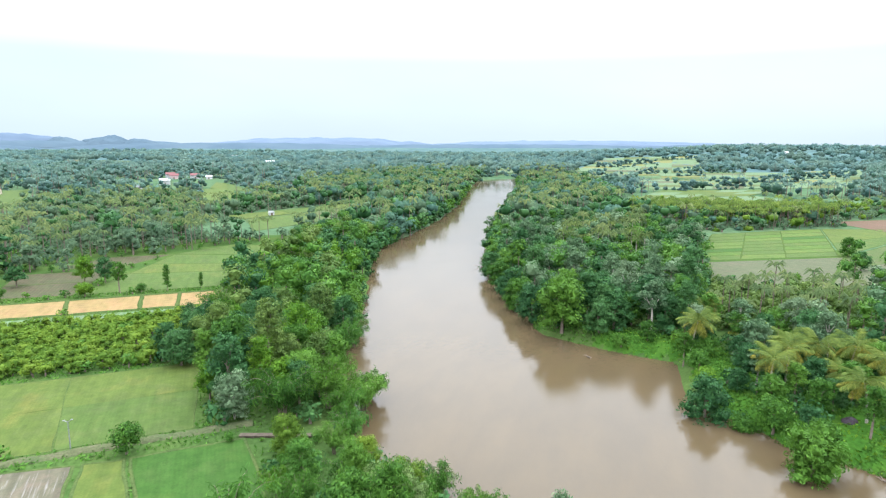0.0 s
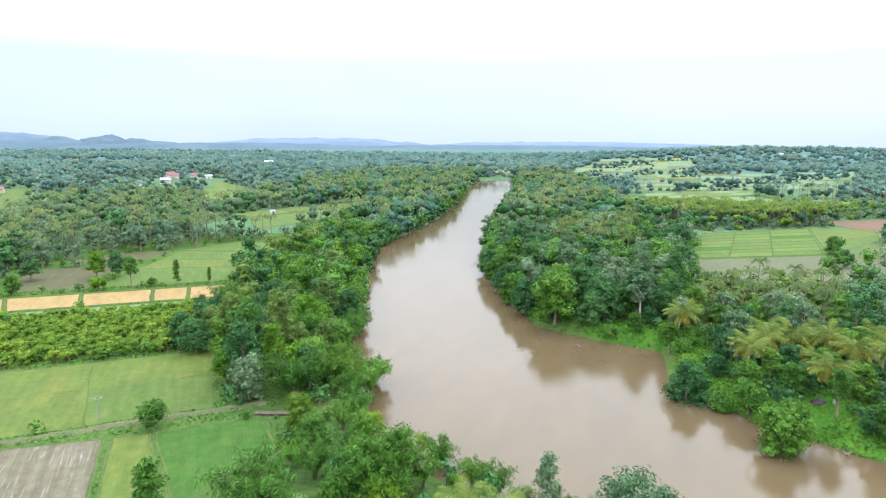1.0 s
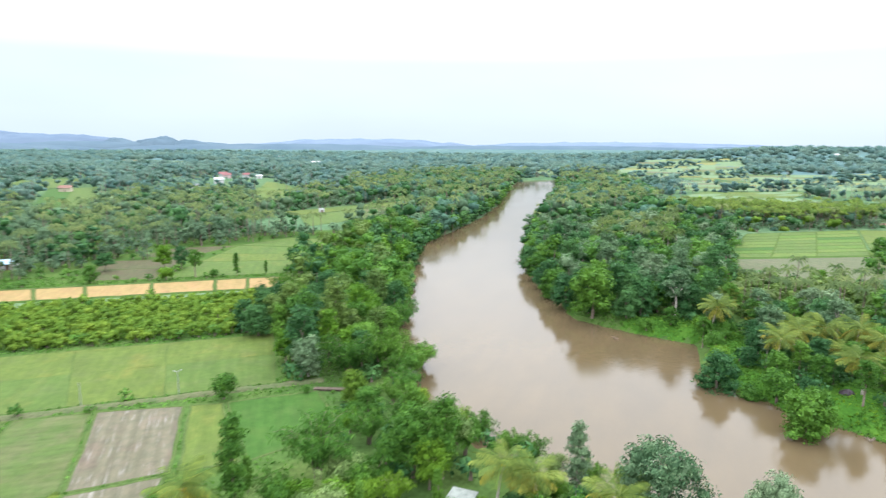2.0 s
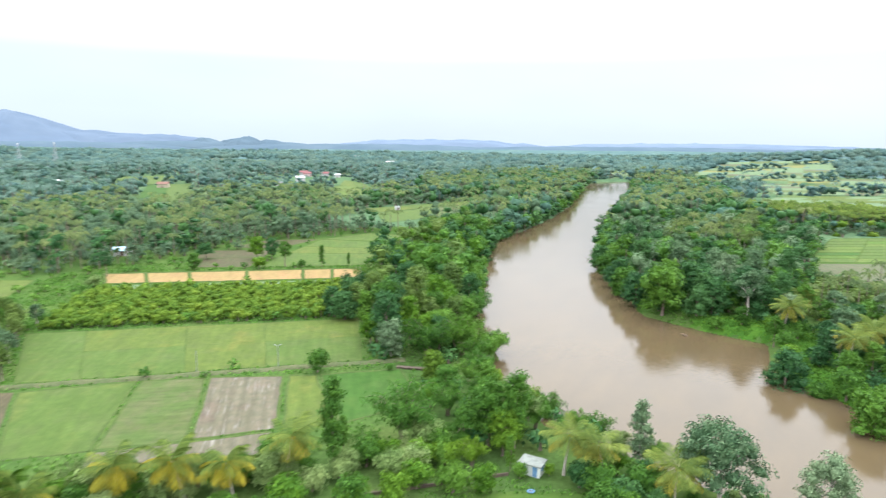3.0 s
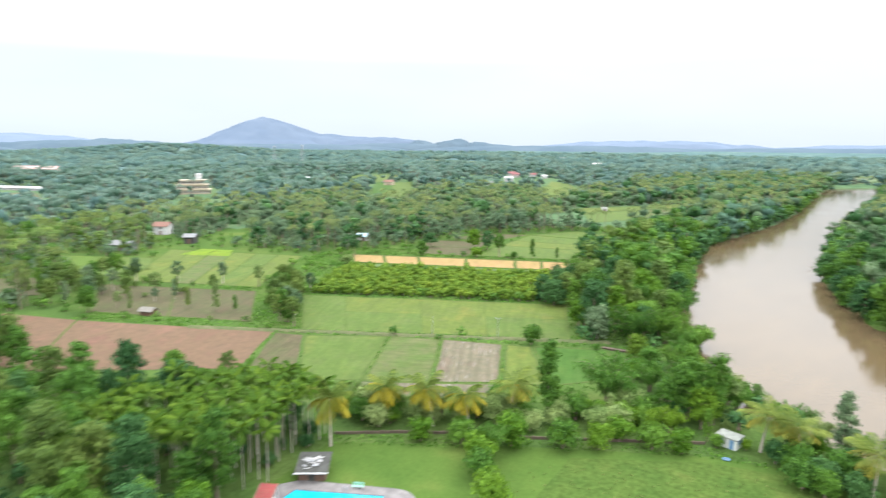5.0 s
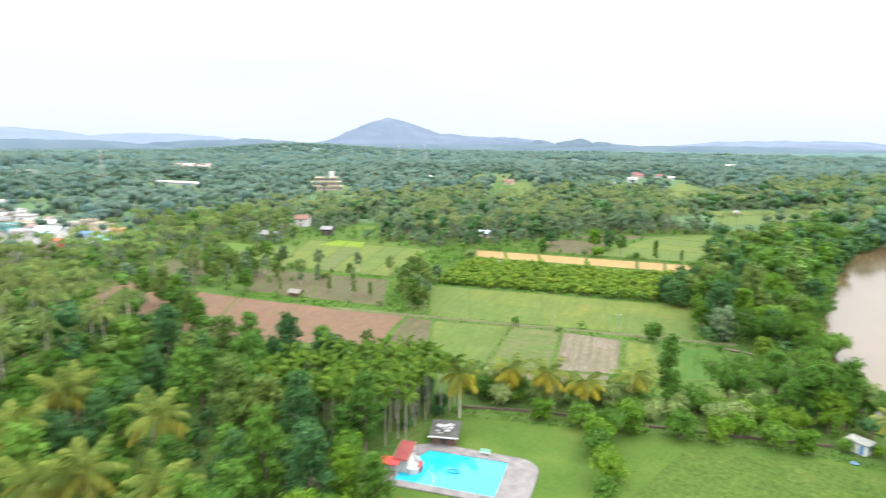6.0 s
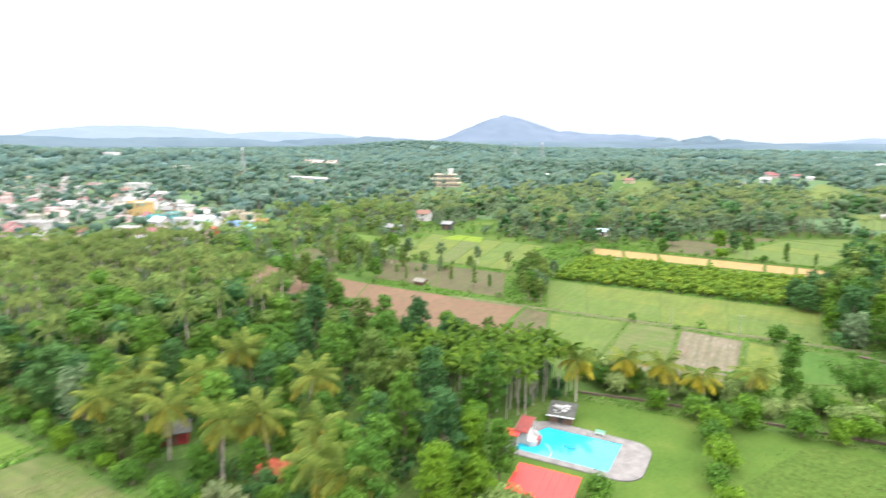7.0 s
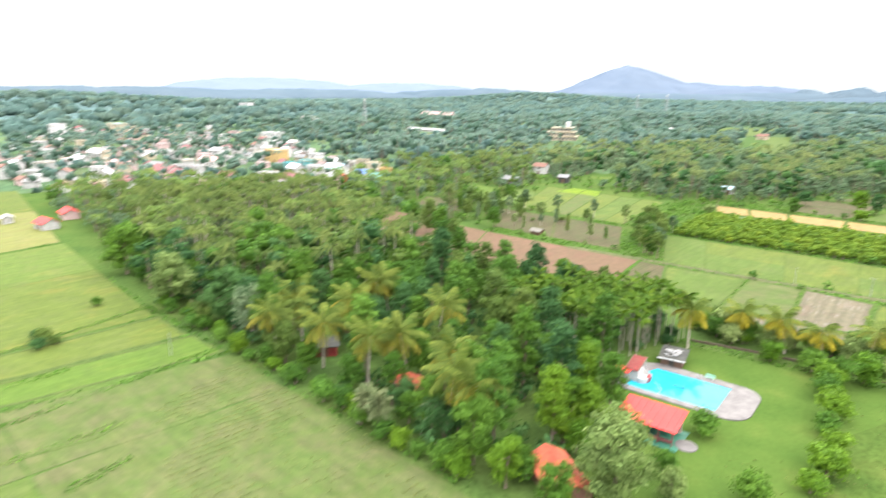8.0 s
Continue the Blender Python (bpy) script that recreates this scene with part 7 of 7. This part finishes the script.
for line, side, seed in ((BANK_L, -1, 81), (BANK_R, 1, 82)):
    rng = np.random.default_rng(seed)
    p = np.array(line, float)
    ex, ey = [], []
    for a, b in zip(p[:-1], p[1:]):
        if min(a[1], b[1]) < 215 or max(a[1], b[1]) > 735:
            continue
        d = (b - a) / np.linalg.norm(b - a)
        for q in np.arange(0, np.linalg.norm(b - a), 4.6):
            c = a + d * q + side * np.array([abs(d[1]), 0]) * rng.uniform(0.5, 4.5)
            ex.append(c[0])
            ey.append(c[1])
    ex, ey = np.array(ex), np.array(ey)
    pick = rng.uniform(size=len(ex)) < 0.5
    woods("woods", "green trees overhanging the river's edge", MID["dome"], ex[pick], ey[pick], (0.6, 1.0), M_LEAF, rng)
    woods("woods", "dark green trees overhanging the river's edge", MID["dome"], ex[~pick], ey[~pick], (0.6, 1.0), M_DARK, rng)
# Far woods: their leaf colours hold the distance haze.
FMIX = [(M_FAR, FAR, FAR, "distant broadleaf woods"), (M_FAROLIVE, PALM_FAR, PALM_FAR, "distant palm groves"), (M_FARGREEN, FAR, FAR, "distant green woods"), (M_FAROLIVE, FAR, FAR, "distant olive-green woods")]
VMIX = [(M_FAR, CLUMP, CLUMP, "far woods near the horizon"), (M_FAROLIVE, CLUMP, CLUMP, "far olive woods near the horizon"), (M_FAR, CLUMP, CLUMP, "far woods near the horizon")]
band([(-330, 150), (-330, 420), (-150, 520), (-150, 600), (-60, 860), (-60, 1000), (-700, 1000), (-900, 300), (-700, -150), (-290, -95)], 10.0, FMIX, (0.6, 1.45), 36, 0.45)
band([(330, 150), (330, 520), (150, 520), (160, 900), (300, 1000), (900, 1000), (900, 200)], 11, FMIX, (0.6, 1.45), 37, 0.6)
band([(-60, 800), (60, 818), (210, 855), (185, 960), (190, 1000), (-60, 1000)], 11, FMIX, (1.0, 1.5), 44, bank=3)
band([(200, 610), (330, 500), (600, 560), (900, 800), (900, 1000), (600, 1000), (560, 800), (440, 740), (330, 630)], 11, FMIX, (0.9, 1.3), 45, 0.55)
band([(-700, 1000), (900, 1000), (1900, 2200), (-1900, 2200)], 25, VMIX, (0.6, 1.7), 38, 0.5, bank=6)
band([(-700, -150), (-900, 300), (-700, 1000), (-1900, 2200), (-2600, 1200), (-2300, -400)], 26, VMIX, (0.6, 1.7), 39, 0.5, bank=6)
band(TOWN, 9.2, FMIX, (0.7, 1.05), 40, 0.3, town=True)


# hedgerows and clumps standing in the far plots
def clumps(spots, size, material, words, seed):
    rng = np.random.default_rng(seed)
    x, y = [], []
    for cx, cy, rx, ry, n in spots:
        n = int(n * 0.62) + 1
        a, r = rng.uniform(0, 6.28, n), np.sqrt(rng.uniform(0, 1, n))
        x.append(cx + rx * 0.6 * r * np.cos(a))
        y.append(cy + ry * r * np.sin(a))
    woods("woods", words, FAR, np.concatenate(x), np.concatenate(y), size, material, rng, smooth=True)


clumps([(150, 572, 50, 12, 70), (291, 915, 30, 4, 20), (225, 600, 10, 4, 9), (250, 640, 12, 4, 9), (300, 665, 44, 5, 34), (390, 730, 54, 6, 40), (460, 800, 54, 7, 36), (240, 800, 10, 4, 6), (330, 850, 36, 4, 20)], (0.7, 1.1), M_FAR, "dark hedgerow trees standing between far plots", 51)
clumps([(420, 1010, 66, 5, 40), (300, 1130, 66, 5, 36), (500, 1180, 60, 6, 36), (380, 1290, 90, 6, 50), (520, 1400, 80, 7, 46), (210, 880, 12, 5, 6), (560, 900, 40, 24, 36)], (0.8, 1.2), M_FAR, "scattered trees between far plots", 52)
x, y = scatter([(104, 352), (173, 334), (215, 340), (240, 372), (115, 392)], 4.8, wr, 1.0)
woods("areca_plantation", "dense stand of tall yellow-green areca palms", PALM_MID, x, y, (0.85, 1.0), M_AREGROVE, wr, M_BARK, "palms")
x, y = scatter([(64, 149), (88, 134), (122, 172), (100, 176), (80, 174)], 6.5, wr, -60.0)
woods("palm_grove", "feathery coconut palms before the muddy plots", PALM_MID, x, y, (0.75, 0.95), M_PALMWOOD, wr, M_BARK, "palms")


for step, material, seed in ((9.5, M_PALMOLIVE, 53), (12.5, M_PALMWOOD, 54)):
    x, y = scatter([(38, 225), (74, 226), (97, 300), (62, 313)], step, np.random.default_rng(seed), 1.0)
    woods("palm_grove", "yellow-green coconut palms rising from the bank wood", PALM_MID, x, y, (0.92, 1.1), material, np.random.default_rng(seed + 4), M_PALE, "palms")


# tufts of tall grass on verges, lawn and bare ground
def tufts(poly, step, size, material, seed, label, avoid=True):
    rng = np.random.default_rng(seed)
    p = np.array(poly, float)
    lo, hi = p.min(0), p.max(0)
    n = int((hi - lo).prod() / step ** 2)
    x, y = rng.uniform(lo[0], hi[0], n), rng.uniform(lo[1], hi[1], n)
    ok = inside(x, y, p) & (wiggle(x, y, 6, seed) > rng.uniform(-1.2, 0.6, n))
    if avoid:
        ok[ok] &= ~blocked(x[ok], y[ok], 0.3, 0.0)
    x, y = x[ok], y[ok]
    at = np.column_stack([x, y, land(x, y) + size * 0.3])
    v, f = leaves(rng, at, unit(rng, len(x)) * (1, 1, 0.2), size, -0.6, 0.5)
    ob = mesh_object("grass", v, f, material)
    tagged(ob, label, "grass", kind="stuff")


tufts([(-160, 20), (-60, 40), (-20, 60), (-30, 100), (-60, 200), (-170, 170)], 0.6, 0.7, M_BAMBOO, 61, "tall green grass on field verges")
tufts([(-40, -36), (-130, -66), (-210, -88), (-205, -95), (-128, -75), (-96, -62), (-38, -42)], 0.6, 0.8, M_BAMBOO, 63, "tall grass between the wood and the rice field")
tufts([(-62, 24), (-50, 30), (-31, 39), (-7, 51), (6, 49), (-8, 47), (-31, 36), (-58, 22)], 0.45, 0.55, M_BAMBOO, 65, "tall grass along the garden wall", False)
tufts([(-30, 30), (-8, 45), (8, 48), (26, 30), (10, 0), (-20, -20), (-30, -5), (-24, 10)], 1.3, 0.4, M_RICEPLANT, 66, "rough grass tufts on the lawn", False)
tufts([(18, 160), (31, 143), (57, 127), (44, 105), (60, 80), (90, 60), (120, 80), (80, 130), (40, 150)], 0.42, 0.75, M_BAMBOO, 64, "rank green grass on the river bank")


# rice standing in rows in the thinly grown plots nearest the wood
def rice_rows(poly, turn, spacing, seed):
    rng = np.random.default_rng(seed)
    p = np.array(poly, float)
    c, s = math.cos(radians(turn)), math.sin(radians(turn))
    mid = p.mean(0)
    u, v = np.meshgrid(np.arange(-45, 45, 0.22), np.arange(-45, 45, spacing))
    u, v = u.ravel() + rng.uniform(-0.1, 0.1, u.size), v.ravel() + rng.normal(0, 0.09, v.size)
    v = v + 0.5 * wiggle(u, v, 14, seed)
    x, y = mid[0] + u * c - v * s, mid[1] + u * s + v * c
    ok = inside(x, y, p) & (wiggle(x, y, 9, seed + 1) + 0.5 * wiggle(x, y, 2.6, seed + 2) > rng.uniform(-0.6, 0.8, x.size))
    x, y = x[ok], y[ok]
    vv, ff = leaves(rng, np.column_stack([x, y, land(x, y) + 0.2]), unit(rng, len(x)) * (1, 1, 0.3), 0.4, -0.7, 0.45)
    tagged(mesh_object("rice", vv, ff, M_RICEPLANT), "young rice plants standing in rows", "rice", kind="stuff")


rice_rows([(-46, -46), (-38, -40), (-58, -43), (-90, -54), (-78, -68), (-56, -68), (-40, -60)], 104, 1.25, 5)


tufts(RIGHT_SHORE, 0.8, 0.7, M_LIGHT, 97, "tall lush grass along the river bank", False)
# rank grass on the bunds between the nearer rice plots
for a, b, k in (((-70, -116), (-97.5, -56), 91), ((-72, -86), (-76, -73), 92), ((-62, -79), (-66, -71.5), 93), ((-113, -91), (-128, -66), 94), ((-88, -88), (-89.5, -78), 95), ((-97, -89), (-100, -80), 96)):
    d = np.array([b[1] - a[1], a[0] - b[0]], float)
    d *= 0.9 / np.linalg.norm(d)
    tufts([(a[0] - d[0], a[1] - d[1]), (b[0] - d[0], b[1] - d[1]), (b[0] + d[0], b[1] + d[1]), (a[0] + d[0], a[1] + d[1])], 0.35, 0.5, M_BAMBOO, k, "rank grass growing along a field bund", False)


# ---- small things by the water ----
def driftwood(x, y, turn, size, label):
    rng = np.random.default_rng(int(abs(x * 7 + y)))
    top = new("driftwood")
    for k in range(6):
        a, e = rng.uniform(0, 6.28), rng.uniform(0.0, 0.35)
        d = np.array([math.cos(a), math.sin(a), e]) * size * rng.uniform(0.5, 1.0)
        mid = d * 0.5 + np.array([rng.uniform(-0.3, 0.3), rng.uniform(-0.3, 0.3), 0.2])
        part("branch", bm_from(*tube([(0, 0, -0.4), mid, d], [0.12, 0.08, 0.03], 5)), M_BARK, top)
    tagged(top, label, "driftwood")
    top.matrix_basis = pose(x, y, WATER_Z + 0.1, 0, 0, turn)


driftwood(11.5, 236, 20, 3.6, "bleached dead branches caught at the river bank")
driftwood(31.5, 133.5, 70, 1.6, "grey driftwood lying in shallow water")
driftwood(63, 82, 10, 1.6, "grey driftwood lying in shallow water")


def tarpaulin(x, y):
    bm = bmesh.new()
    bmesh.ops.create_icosphere(bm, subdivisions=3, radius=1.0)
    for v in bm.verts:
        n = 1 + 0.18 * noise.noise(v.co * 2.1)
        v.co = Vector((v.co.x * 1.7 * n, v.co.y * 1.1 * n, max(v.co.z, -0.05) * 0.8 * n))
    top = new("tarpaulin_heap")
    part("cover", bm, M_DARKTARP, top)
    tagged(top, "low heap under a dark purple tarpaulin", "heap")
    top.matrix_basis = pose(x, y, float(land(np.array([x]), np.array([y]))[0]), 0, 0, 25)


M_DARKTARP = plain_material("dark_tarpaulin", (0.022, 0.012, 0.018), 0.6, 0.4, 1.0)
tarpaulin(66.5, 96)
